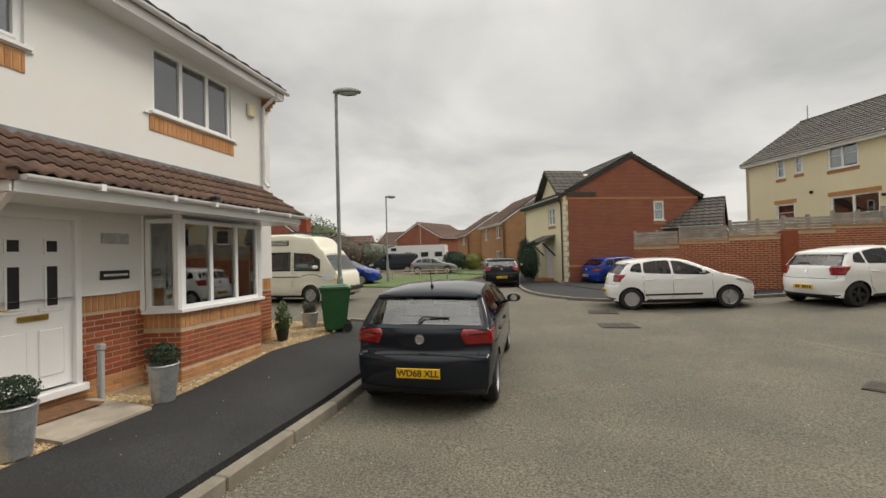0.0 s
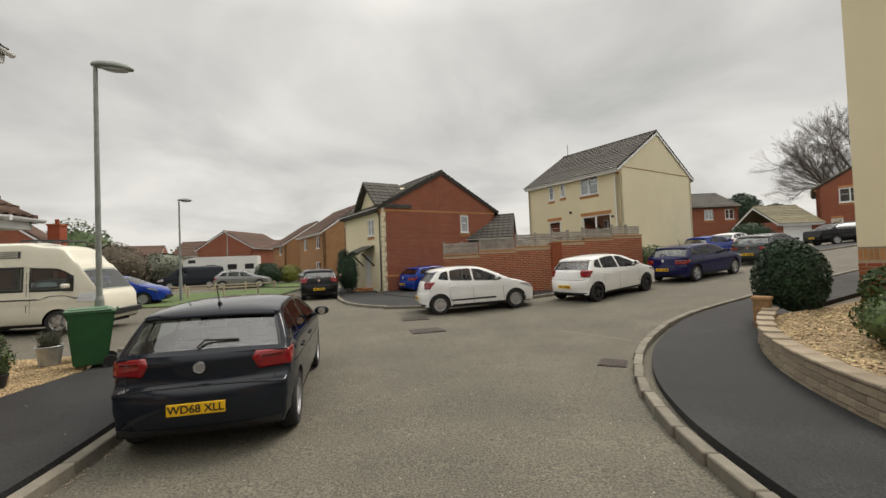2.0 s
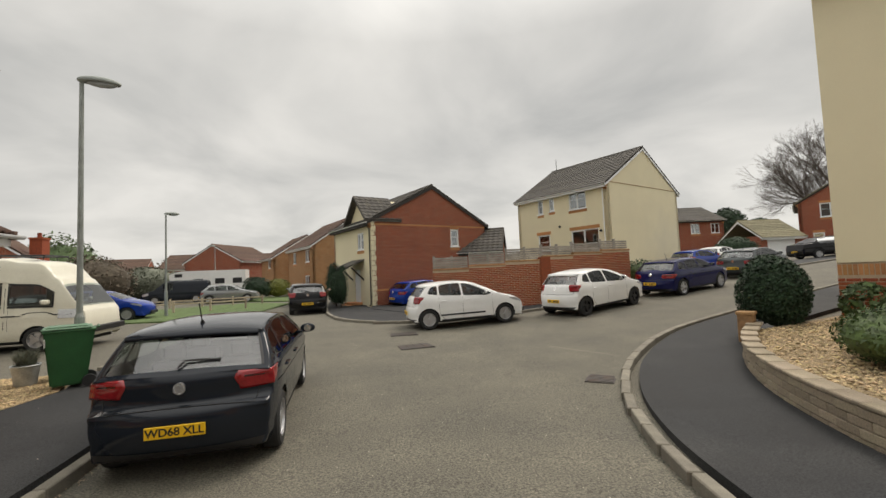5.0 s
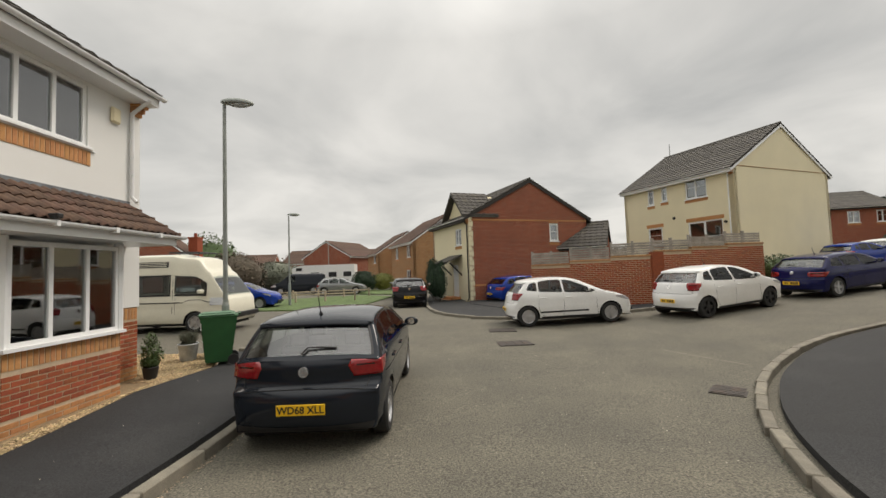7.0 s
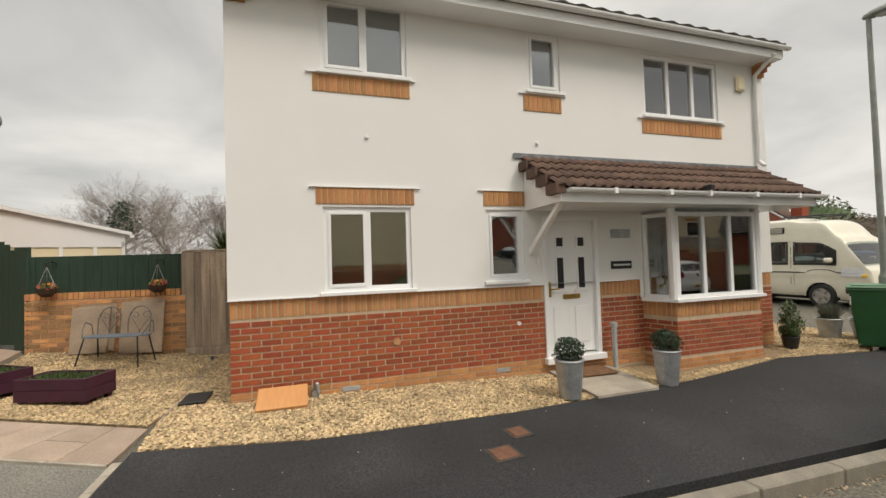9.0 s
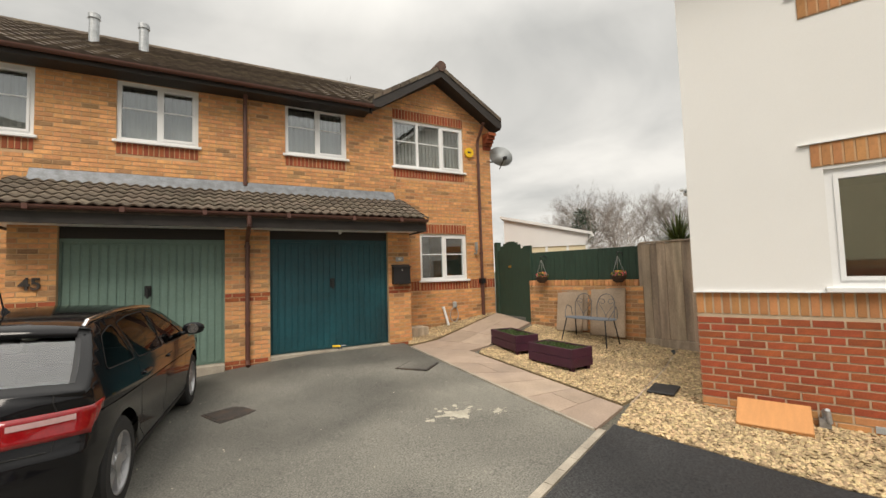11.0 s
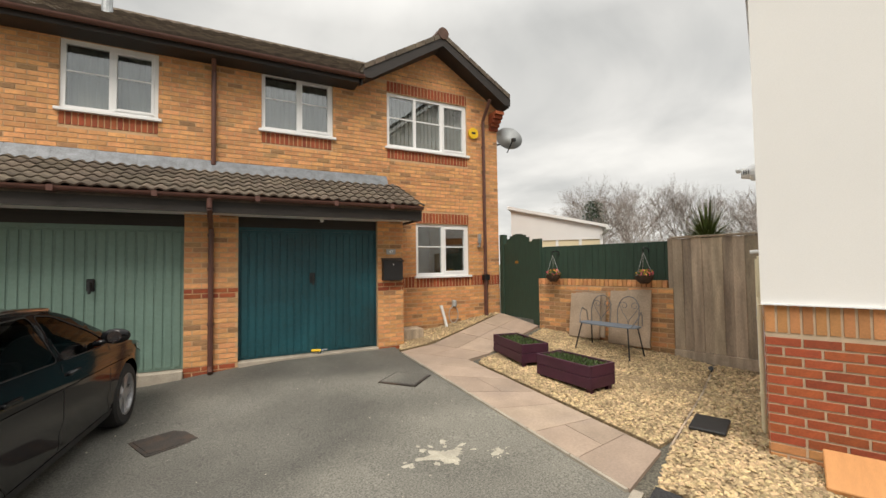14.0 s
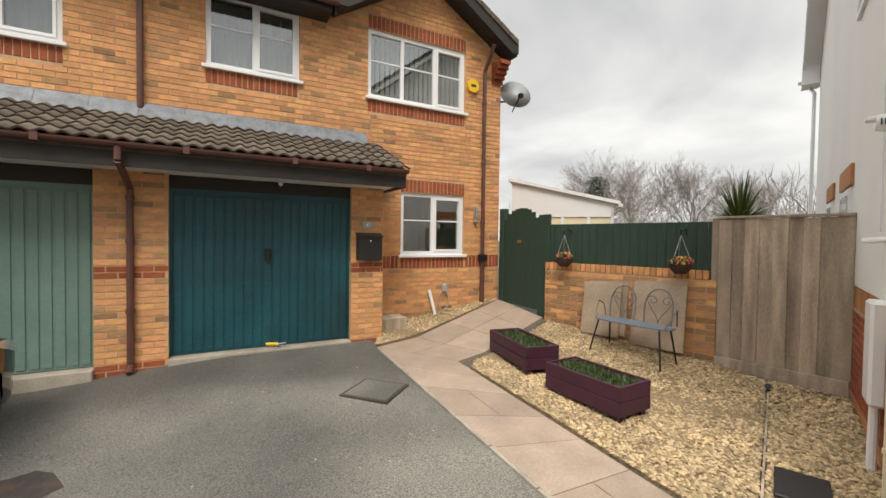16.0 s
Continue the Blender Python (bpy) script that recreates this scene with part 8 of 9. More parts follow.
pebbles("gravel_stones", GRAVEL_A, 0.085, 2300, 0.021, "buff gravel stones along the white house", M["gravel"], 1)
pebbles("gravel_stones", GRAVEL_B, 0.03, 2600, 0.019, "buff gravel stones round the planters", M["gravel"], 2)
pebbles("gravel_stones", GRAVEL_C, 0.03, 2300, 0.023, "loose gravel stones beside the white house", M["gravel"], 3)
pebbles("gravel_stones", GRAVEL_D, 0.03, 1800, 0.02, "gravel stones under the kitchen window", M["gravel"], 4)

# sandstone path, slab by slab
path = tagged(new("path"), "pink-buff sandstone slab path to the gate", "path", kind="structure")
PA, PB, PC, PD = Vector((-0.72, -4.85)), Vector((1.12, -0.74)), Vector((0.36, -0.70)), Vector((-1.0, -3.68))


def slab(poly, off=0.03, thick=0.05):
    bm = bmesh.new()
    g = 0.006
    cx, cy = sum(p[0] for p in poly) / len(poly), sum(p[1] for p in poly) / len(poly)
    pts = [(cx + (x - cx) * (1 - g / max(0.1, math.hypot(x - cx, y - cy))), cy + (y - cy) * (1 - g / max(0.1, math.hypot(x - cx, y - cy)))) for x, y in poly]
    prism(bm, [(x, y, ground_z(x, y) + off - thick) for x, y in pts], (0, 0, thick))
    part("slab", bm, M["sandstone"], path)


cuts = [0, 0.11, 0.23, 0.37, 0.5, 0.66, 0.82, 1.0]
for k, (a, b) in enumerate(zip(cuts, cuts[1:])):
    l0, l1, r0, r1 = PB.lerp(PA, a), PB.lerp(PA, b), PC.lerp(PD, a), PC.lerp(PD, b)
    if k % 3 == 1:
        m0, m1 = l0.lerp(r0, 0.5), l1.lerp(r1, 0.5)
        slab([l0, l1, m1, m0]); slab([m0, m1, r1, r0])
    else:
        slab([l0, l1, r1, r0])
QA, QB, QC, QD = Vector((-0.72, -4.85)), Vector((-3.65, -4.72)), Vector((-3.1, -3.55)), Vector((-1.0, -3.68))
for k in range(4):
    a, b = k / 4, (k + 1) / 4
    l0, l1, r0, r1 = QA.lerp(QB, a), QA.lerp(QB, b), QD.lerp(QC, a), QD.lerp(QC, b)
    m0, m1 = l0.lerp(r0, 0.45), l1.lerp(r1, 0.45)
    slab([l0, l1, m1, m0]); slab([m0, m1, r1, r0])
bm = bmesh.new()
for a, b, w in ((PA, PB, 0.05), (Vector((1.1, -0.69)), Vector((3.0, -0.69)), 0.07), (Vector((1.1, -0.58)), Vector((3.0, -0.58)), 0.05)):
    n = 8
    for k in range(n):
        p, q = a.lerp(b, k / n), a.lerp(b, (k + 1) / n - 0.004)
        t = (b - a).normalized(); m = Vector((-t.y, t.x)) * w / 2
        prism(bm, [(v.x, v.y, ground_z(v.x, v.y) - 0.06) for v in (p - m, q - m, q + m, p + m)], (0, 0, 0.088))
tagged(link("edging", bm, M["concrete"]), "pale concrete edging strip beside the driveway", "edging", kind="structure")
bm = bmesh.new()
for k in range(8):
    x0, x1 = -2.6 + k * 0.36, -2.6 + (k + 1) * 0.36 - 0.004
    prism(bm, [(x0, -0.665, ground_z(x0, -0.65) - 0.05), (x1, -0.665, ground_z(x1, -0.65) - 0.05), (x1, -0.665, ground_z(x1, -0.65) + 0.038), (x0, -0.665, ground_z(x0, -0.65) + 0.038)], (0, 0.016, 0))
tagged(link("timber_edging", bm, M["fence_wood"]), "weathered timber board edging the gravel", "edging", kind="structure")
step = sheet("door_slab", [(0.06, 4.15), (0.06, 5.2), (1.15, 5.05), (1.2, 4.1)], 0.13, M["concrete"], skirt=0.1, step=2)
tagged(step, "pale concrete slab before the front door", "doorstep", kind="structure")
mat_ob = link("doormat", boxes((0.1, 4.3, 0, 0.52, 5.0, 0.018), bevel=0.005), M["coir"]); mat_ob.location.z = ground_z(0.3, 4.6) + 0.14
tagged(mat_ob, "brown coir doormat on the doorstep slab", "doormat")


# ---- things by the white house ----
def metal_pot(x, y, z, r, hgt, label, plant, seed, mat="steel", foliage="ball"):
    h = thing("plant_pot", pose(x, y, z), label, "plant pot", group="pots by the house")
    bm = bmesh.new()
    lathe(bm, [(r * 0.72, 0), (r * 0.74, 0.01), (r * 0.98, hgt - 0.03), (r * 1.04, hgt - 0.015), (r * 1.0, hgt), (r * 0.9, hgt), (r * 0.88, hgt - 0.05), (0.01, hgt - 0.05)], n=24)
    part("pot", bm, M[mat], h)
    bm = bmesh.new(); bmesh.ops.create_circle(bm, cap_ends=True, radius=r * 0.88, segments=20, matrix=Matrix.Translation((0, 0, hgt - 0.045))); part("soil", bm, M["soil"], h)
    bm = bmesh.new()
    if foliage == "ball":
        leaf_cloud(bm, (0, 0, hgt + r * 0.62), (r * 1.08, r * 1.08, r * 0.85), 1500, 0.034, seed, 0.6)
    else:
        rnd = random.Random(seed)
        for _ in range(420):
            a, t = rnd.uniform(0, 6.28), rnd.uniform(0.1, 1.0)
            d = Vector((math.cos(a) * t, math.sin(a) * t, 1.0)).normalized()
            b = Vector((rnd.uniform(-r, r) * 0.5, rnd.uniform(-r, r) * 0.5, hgt - 0.03))
            tube(bm, b, b + d * rnd.uniform(0.16, 0.34), 0.005, 0.002, n=3, caps=False)
    part("foliage", bm, M[plant], h)
    return h


z0 = ground_z(1.0, 3.85) + 0.1
metal_pot(1.05, 3.82, z0, 0.17, 0.46, "galvanised pot with a clipped box ball", "leaf_dark", 11)
metal_pot(1.0, 5.35, ground_z(1, 5.35) + 0.1, 0.17, 0.46, "galvanised pot with a clipped box ball", "leaf_dark", 12)
metal_pot(0.15, 10.1, ground_z(0.1, 10.1) + 0.09, 0.2, 0.36, "grey pot of lavender on the gravel", "leaf_grey", 13, foliage="tuft")
metal_pot(0.55, 10.45, ground_z(0.5, 10.4) + 0.09, 0.26, 0.36, "wide grey pot on the gravel", "leaf_grey", 14, foliage="tuft")
metal_pot(0.38, 8.68, ground_z(0.4, 8.6) + 0.09, 0.13, 0.22, "small dark pot with an evergreen", "leaf_mid", 15, mat="black")
h = thing("shrub", pose(0.36, 8.72, ground_z(0.4, 8.6) + 0.2), "small evergreen shrub at the house corner", "shrub"); bm = bmesh.new(); leaf_cloud(bm, (0, 0, 0.35), (0.2, 0.22, 0.34), 900, 0.05, 16, 0.4); part("crown", bm, M["leaf_mid"], h)


def wheelie_bin():
    h = thing("wheelie_bin", pose(0.98, 9.72, ground_z(1, 9.7) + 0.1, 0, 0, 8), "green wheelie bin on the pavement", "bin")
    bm = bmesh.new()
    a = [bm.verts.new(p) for p in ((-0.22, -0.24, 0.05), (0.22, -0.24, 0.05), (0.22, 0.22, 0.05), (-0.22, 0.22, 0.05))]
    b = [bm.verts.new(p) for p in ((-0.285, -0.33, 0.98), (0.285, -0.33, 0.98), (0.285, 0.34, 0.98), (-0.285, 0.34, 0.98))]
    bm.faces.new(a[::-1]); bm.faces.new(b)
    for k in range(4):
        bm.faces.new((a[k], a[(k + 1) % 4], b[(k + 1) % 4], b[k]))
    bmesh.ops.bevel(bm, geom=bm.edges[:], offset=0.025, segments=2, affect="EDGES")
    part("bin_body", bm, M["bin_green"], h)
    part("rim", boxes((-0.3, -0.345, 0.95, 0.3, 0.355, 0.985), bevel=0.01), M["bin_green"], h)
    bm = boxes((-0.3, -0.36, 0.985, 0.3, 0.3, 1.03), bevel=0.02); box(bm, -0.24, -0.3, 1.03, 0.24, 0.24, 1.05, bevel=0.01)
    part("lid", bm, M["bin_lid"], h, "faded green lid")
    bm = bmesh.new(); tube(bm, (-0.26, 0.38, 1.0), (0.26, 0.38, 1.0), 0.018); part("handle", bm, M["bin_green"], h)
    for x in (-0.26, 0.26):
        bm = bmesh.new(); tube(bm, (x - 0.03, 0.26, 0.1), (x + 0.03, 0.26, 0.1), 0.1, n=18); part("wheel", bm, M["rubber"], h)
    part("label_sticker", boxes((0.2, -0.318, 0.72, 0.262, -0.300, 0.86)), M["white_paint"], h)
    return h


wb = wheelie_bin(); wb.matrix_world = pose(1.02, 9.75, ground_z(1, 9.7) + 0.1, 0, 0, -62)

board = link("board", boxes((0, 0, 0, 0.36, 0.54, 0.07), bevel=0.006), M["terracotta_board"])
board.matrix_world = Matrix.Translation((0.08, 0.3, 0.12)) @ Matrix.Rotation(radians(24), 4, "Y")
tagged(board, "orange cover board leaning on the brick plinth", "board")
tapm = bmesh.new(); pipe(tapm, [(0.02, 0.93, 0.06), (0.05, 0.93, 0.14), (0.1, 0.95, 0.16), (0.1, 0.96, 0.05)], 0.02); box(tapm, 0.01, 0.89, 0.0, 0.09, 0.97, 0.07)
tap = link("outdoor_tap", tapm, M["steel"]); tagged(tap, "small wrapped outdoor tap by the plinth", "tap")
post = thing("pipe_cover", pose(0.16, 5.24, ground_z(0.1, 5.2) + 0.05), "grey plastic pipe cover by the door", "pipe"); part("cover", boxes((-0.04, -0.03, 0, 0.03, 0.03, 0.66), (-0.05, -0.04, 0.66, 0.04, 0.04, 0.74), bevel=0.012), M["grey_plastic"], post)
rub = link("drain_cover", boxes((-0.64, -0.60, 0.0, -0.22, -0.31, 0.025), bevel=0.006), M["black"]); rub.location.z = ground_z(-0.4, -0.45) + 0.05; tagged(rub, "black slate slab on the gravel", "slab")
spl = thing("garden_light", pose(-2.3, -0.66, ground_z(-2.3, -0.6) + 0.02), "small black garden spotlight", "light"); bm = bmesh.new(); tube(bm, (0, 0, 0), (0, 0, 0.05), 0.008); tube(bm, (-0.025, 0, 0.045), (0.035, 0, 0.075), 0.02, 0.03, n=12); part("lamp_head", bm, M["black"], spl)

# covers, gullies and patches
def cover(name, x, y, w, l, off, mat, label, turn=0, grid=0, frame_mat=None):
    h = thing(name, pose(x, y, ground_z(x, y) + off, 0, 0, turn), label, "cover")
    part("cover_frame", boxes((-w / 2 - 0.03, -l / 2 - 0.03, -0.05, w / 2 + 0.03, l / 2 + 0.03, 0.006)), frame_mat or M["iron"], h)
    if grid:
        bm = bmesh.new()
        for k in range(grid):
            box(bm, -w / 2 + w * k / grid + 0.008, -l / 2, 0.0, -w / 2 + w * (k + 1) / grid - 0.008, l / 2, 0.014)
        part("grate", bm, mat, h)
    else:
        part("lid", boxes((-w / 2, -l / 2, 0.0, w / 2, l / 2, 0.012), bevel=0.003), mat, h)
    return h


cover("manhole_cover", 7.3, 13.7, 0.75, 0.6, 0.0, M["iron"], "iron manhole cover in the road", 0, 4)
cover("manhole_cover", 7.35, 11.7, 0.8, 0.6, 0.0, M["iron"], "iron manhole cover in the road", 8, 4)
cover("drain_grate", 9.93, 7.62, 0.45, 0.40, 0.012, M["iron"], "iron drain grate by the kerb", 50, 5)
cover("manhole_cover", 0.28, -3.78, 0.46, 0.46, 0.012, M["drive"], "recessed driveway inspection cover", 20)
cover("stopcock_cover", 2.1, 2.43, 0.2, 0.2, 0.1, M["rust"], "small rusty stopcock cover in the pavement", 4)
cover("stopcock_cover", 1.75, 2.75, 0.18, 0.16, 0.1, M["rust"], "small rusty stopcock cover in the pavement", 4)
cover("manhole_cover", 2.79, -4.54, 0.42, 0.42, 0.006, M["iron"], "muddy inspection cover in the driveway", 3)


def splash(x, y, size, seed):
    """Scattered irregular flecks of dried plaster."""
    rnd = random.Random(seed)
    bm = bmesh.new()
    for _ in range(26):
        a, d = rnd.uniform(0, 6.28), size * rnd.random() ** 0.8
        cx, cy, r = x + d * math.cos(a) * 1.3, y + d * math.sin(a), size * rnd.uniform(0.06, 0.26) * (1.15 - d / size)
        n, ring, st = 14, [], rnd.uniform(1.0, 2.4)
        for k in range(n):
            t = 2 * math.pi * k / n
            q = r * rnd.uniform(0.5, 1.2)
            u, v = q * st * math.cos(t), q * math.sin(t)
            px, py = cx + u * math.cos(a) - v * math.sin(a), cy + u * math.sin(a) + v * math.cos(a)
            ring.append(bm.verts.new((px, py, ground_z(px, py) + 0.0085 + rnd.random() * 0.002)))
        bm.faces.new(ring)
    return tagged(link("plaster_splash", bm, M["chalk"]), "dried white plaster splash on the driveway", "stain", kind="structure")


splash(1.55, -2.1, 0.3, 3)
splash(1.2, -1.75, 0.11, 4)


# ---- planters, bench, slabs ----
def planter(x, y, z, turn, label, L=0.98):
    h = thing("planter", pose(x, y, z, 0, 0, turn), label, "planter", group="plum planters")
    Wd = 0.44
    for y0, y1 in ((0, 0.025), (Wd - 0.025, Wd)):
        for k in range(2):
            part("board", boxes((0, y0, 0.05 + k * 0.135, L, y1, 0.18 + k * 0.135), bevel=0.004), M["plum_paint"], h)
    for x0, x1 in ((0, 0.025), (L - 0.025, L)):
        for k in range(2):
            part("board", boxes((x0, 0.026, 0.05 + k * 0.135, x1, Wd - 0.026, 0.18 + k * 0.135), bevel=0.004), M["plum_paint"], h)
    for x0, y0 in ((0.03, 0.03), (L - 0.09, 0.03), (0.03, Wd - 0.09), (L - 0.09, Wd - 0.09)):
        part("foot", boxes((x0, y0, -0.03, x0 + 0.06, y0 + 0.06, 0.3)), M["plum_paint"], h)
    part("soil", boxes((0.025, 0.025, 0.08, L - 0.025, Wd - 0.025, 0.275)), M["soil"], h)
    bm = bmesh.new()
    rnd = random.Random(int(x * 100))
    for _ in range(900):
        b = Vector((rnd.uniform(0.05, L - 0.05), rnd.uniform(0.04, Wd - 0.04), 0.265))
        d = Vector((rnd.gauss(0, 0.6), rnd.gauss(0, 0.6), 1)).normalized()
        e = b + d * rnd.uniform(0.02, 0.085)
        t = d.cross(Vector((rnd.gauss(0, 1), rnd.gauss(0, 1), 0.1))).normalized() * 0.012
        bm.faces.new([bm.verts.new(p) for p in (b - t, b + t, e)])
    part("bedding_plant", bm, M["leaf_mid"], h)
    return h


planter(-1.62, -3.62, ground_z(-1.5, -3.3) + 0.03, 57, "plum painted timber planter with young plants")
planter(-0.88, -2.46, ground_z(-0.9, -2.0) + 0.03, 70, "plum painted timber planter with young plants", L=0.88)


def bench():
    h = thing("garden_bench", pose(-2.36, -2.52, ground_z(-2.4, -2.0) + 0.01, 0, 0, 76), "small grey metal garden bench with a scrolled back", "bench")
    L, sd = 0.98, 0.34
    bm = bmesh.new(); prism(bm, [(L / 2 + L / 2 * math.cos(t) * 1.0, sd / 2 + (sd / 2) * (1 if math.sin(t) > 0 else -1) * abs(math.sin(t)) ** 0.5, 0.44) for t in [2 * math.pi * k / 28 for k in range(28)]], (0, 0, 0.018)); part("seat", bm, M["bench_metal"], h)
    for x, y, dx, dy in ((0.1, 0.03, -0.07, -0.1), (L - 0.1, 0.03, 0.07, -0.1), (0.1, sd - 0.04, -0.05, 0.08), (L - 0.1, sd - 0.04, 0.05, 0.08)):
        bm = bmesh.new(); pipe(bm, [(x, y, 0.44), (x + dx, y + dy, 0.0)], 0.011); part("leg", bm, M["black"], h)
    yb = sd - 0.03
    for x0 in (0.04, L / 2 + 0.01):
        w = L / 2 - 0.05
        bm = bmesh.new()
        pipe(bm, [(x0 + w / 2 - w / 2 * math.cos(math.pi * k / 16) * (1 - 0.25 * (1 - math.sin(math.pi * k / 16))), yb + 0.07 * math.sin(math.pi * k / 16), 0.45 + 0.43 * math.sin(math.pi * k / 16) ** 0.7) for k in range(17)], 0.008); part("back_arch", bm, M["bench_iron"], h)
        for sgn in (1, -1):
            bm = bmesh.new()
            c = x0 + w / 2
            stem = [(c + sgn * w * 0.34 * math.sin(k / 8 * 1.4) ** 2, yb + 0.01 + 0.05 * k / 8, 0.46 + 0.26 * k / 8) for k in range(9)]
            curl = [(c + sgn * (w * 0.20 + 0.075 * (1 - u * 0.75) * math.cos(u * 7)), yb + 0.06, 0.735 + 0.065 * (1 - u * 0.75) * math.sin(u * 7)) for u in [k / 18 for k in range(19)]]
            pipe(bm, stem + curl, 0.0055, 6); part("scroll", bm, M["bench_iron"], h)
    for x0, sgn in ((0.03, 1), (L - 0.03, -1)):
        bm = bmesh.new(); pipe(bm, [(x0, yb, 0.46), (x0 - sgn * 0.01, yb - 0.02, 0.62), (x0 - sgn * 0.04, yb - 0.10, 0.67), (x0 - sgn * 0.02, 0.12, 0.56), (x0 + sgn * 0.03, 0.05, 0.45)], 0.008, 6); part("arm", bm, M["bench_iron"], h)


M["bench_iron"] = material("weathered_grey_iron", (0.16, 0.15, 0.145), 0.6, metal=0.3, vary=0.2, scale=9, fine=50, bump=0.1)
M["bench_metal"] = material("blue_grey_metal", (0.14, 0.17, 0.205), 0.55, metal=0.0, vary=0.15, scale=8, fine=40, bump=0.05)
bench()
for k, (x, y, w, hh, a) in enumerate(((-2.90, -2.78, 0.56, 0.90, 84), (-2.80, -2.82, 0.54, 0.74, 84), (-2.83, -2.16, 0.66, 0.88, 82), (-2.75, -2.13, 0.64, 0.86, 84))):
    sl = link("paving_slab", boxes((0, 0, 0, w, 0.045, hh), bevel=0.006), M["stone_slab"])
    sl.matrix_world = Matrix.Translation((x, y, ground_z(x, y) + 0.05)) @ Matrix.Rotation(radians(a), 4, "Z") @ Matrix.Rotation(radians(-9), 4, "X")
    tagged(sl, "spare sandstone slab leaning on the garden wall", "slab", group="leaning slabs")


# ---- garden wall, gate, fences ----
def garden_wall():
    a, b = Vector((-3.1, -3.52)), Vector((-2.86, -1.18))
    L, ang = (b - a).length, math.degrees(math.atan2(b.y - a.y, b.x - a.x))
    zb = ground_z(-3.0, -2.3)
    h = thing("garden_wall", pose(a.x, a.y, 0, 0, 0, ang), "low buff brick garden wall topped by a green fence", "wall")
    part("core", boxes((0, 0.0, 0.0, L, 0.2, 1.14)), M["mortar_buff"], h)
    rows = lay_bricks(0, L, 0.08, 1.14)
    random.seed(8)
    # dark share raised beyond natural mix, putting the wall's shade into colour
    dk = [r for r in rows if random.random() < 0.45]
    brick_objects(h, [r for r in rows if r not in dk], M["brick_buff"], limit=150); brick_objects(h, dk, M["brick_dark"])
    cop = [(x, 1.145, x + 0.066, 1.255) for x in [k * 0.076 for k in range(int(L / 0.076))]]
    for q in cop:
        part("coping_brick", boxes((q[0], -0.008, q[1], q[2], 0.21, q[3]), bevel=0.004), M["brick_buff"], h)
    f = thing("green_fence", pose(a.x, a.y, 0, 0, 0, ang), "dark green painted board fence above the wall", "fence")
    n = round(L / 0.115)
    for k in range(n):
        part("board", boxes((L * k / n + 0.002, 0.05 + 0.006 * (k % 2), 1.2, L * (k + 1) / n - 0.001, 0.072 + 0.006 * (k % 2), 1.86), bevel=0.003), M["green_paint"], f)
    part("rail", boxes((0, 0.08, 1.35, L, 0.12, 1.42), (0, 0.08, 1.7, L, 0.12, 1.77)), M["green_paint"], f)
    g = thing("arched_gate", pose(-3.62, -4.66, ground_z(-3.4, -4.1) + 0.02, 0, 0, math.degrees(math.atan2(1.12, 0.5))), "dark green arched timber gate, closed", "gate")
    W = 1.06
    for k in range(9):
        x0, x1 = 0.09 + (W - 0.09) * k / 9, 0.09 + (W - 0.09) * (k + 1) / 9 - 0.003
        c = ((x0 + x1) / 2 - 0.09 - (W - 0.09) / 2) / ((W - 0.09) / 2)
        part("board", boxes((x0, 0, 0.04, x1, 0.025, 1.42 + 0.34 * math.sqrt(max(0, 1 - c * c)))), M["green_paint"], g)
    part("post", boxes((-0.05, -0.02, -0.05, 0.08, 0.1, 1.78), bevel=0.006), M["green_paint"], g)
    part("post", boxes((W - 0.01, 0.0, -0.05, W + 0.24, 0.06, 1.62), bevel=0.006), M["green_paint"], g)
    part("latch_plate", boxes((0.5, -0.012, 1.15, 0.6, 0.0, 1.2)), M["brass"], g)
    # hanging baskets
    for t, zz in ((0.42, 1.33), (2.0, 1.33)):
        p = a + (b - a).normalized() * t
        hb = thing("hanging_basket", pose(p.x, p.y, zz, 0, 0, ang), "wicker hanging basket of pansies on the fence", "hanging basket", group="hanging baskets")
        bm = bmesh.new(); lathe(bm, [(0.06, -0.12), (0.11, -0.07), (0.14, 0.0), (0.13, 0.0), (0.09, -0.05)], n=18, centre=(0, -0.18, 0)); part("basket", bm, M["wicker"], hb)
        bm = bmesh.new()
        for q in range(3):
            an = q * 2.09
            pipe(bm, [(0.13 * math.cos(an), -0.18 + 0.13 * math.sin(an), 0), (0, -0.18, 0.36)], 0.004, 5)
        part("chain", bm, M["steel"], hb)
        bm = bmesh.new(); pipe(bm, [(0, -0.18, 0.36), (0, -0.2, 0.42), (0, -0.1, 0.44), (0, 0.04, 0.42), (0, 0.04, 0.36)], 0.009, 6); part("bracket", bm, M["black"], hb)
        bm = bmesh.new(); leaf_cloud(bm, (0, -0.18, 0.02), (0.14, 0.14, 0.06), 160, 0.045, int(t * 10)); part("leaves", bm, M["leaf_mid"], hb)
        bm = bmesh.new(); leaf_cloud(bm, (0, -0.18, 0.04), (0.13, 0.13, 0.06), 50, 0.05, int(t * 20)); part("yellow_pansy", bm, M["flower"], hb)
        bm = bmesh.new(); leaf_cloud(bm, (0.03, -0.2, 0.045), (0.12, 0.12, 0.06), 30, 0.05, int(t * 30)); part("pink_pansy", bm, M["flower_pink"], hb)
    # grey panel fence to the house
    c, d = Vector((-2.84, -1.17)), Vector((-2.62, -0.03))
    L2 = (d - c).length
    f2 = thing("timber_fence", pose(c.x, c.y, ground_z(-2.7, -0.6), 0, 0, math.degrees(math.atan2(d.y - c.y, d.x - c.x))), "weathered grey timber fence panel with a gravel board", "fence")
    n = 9
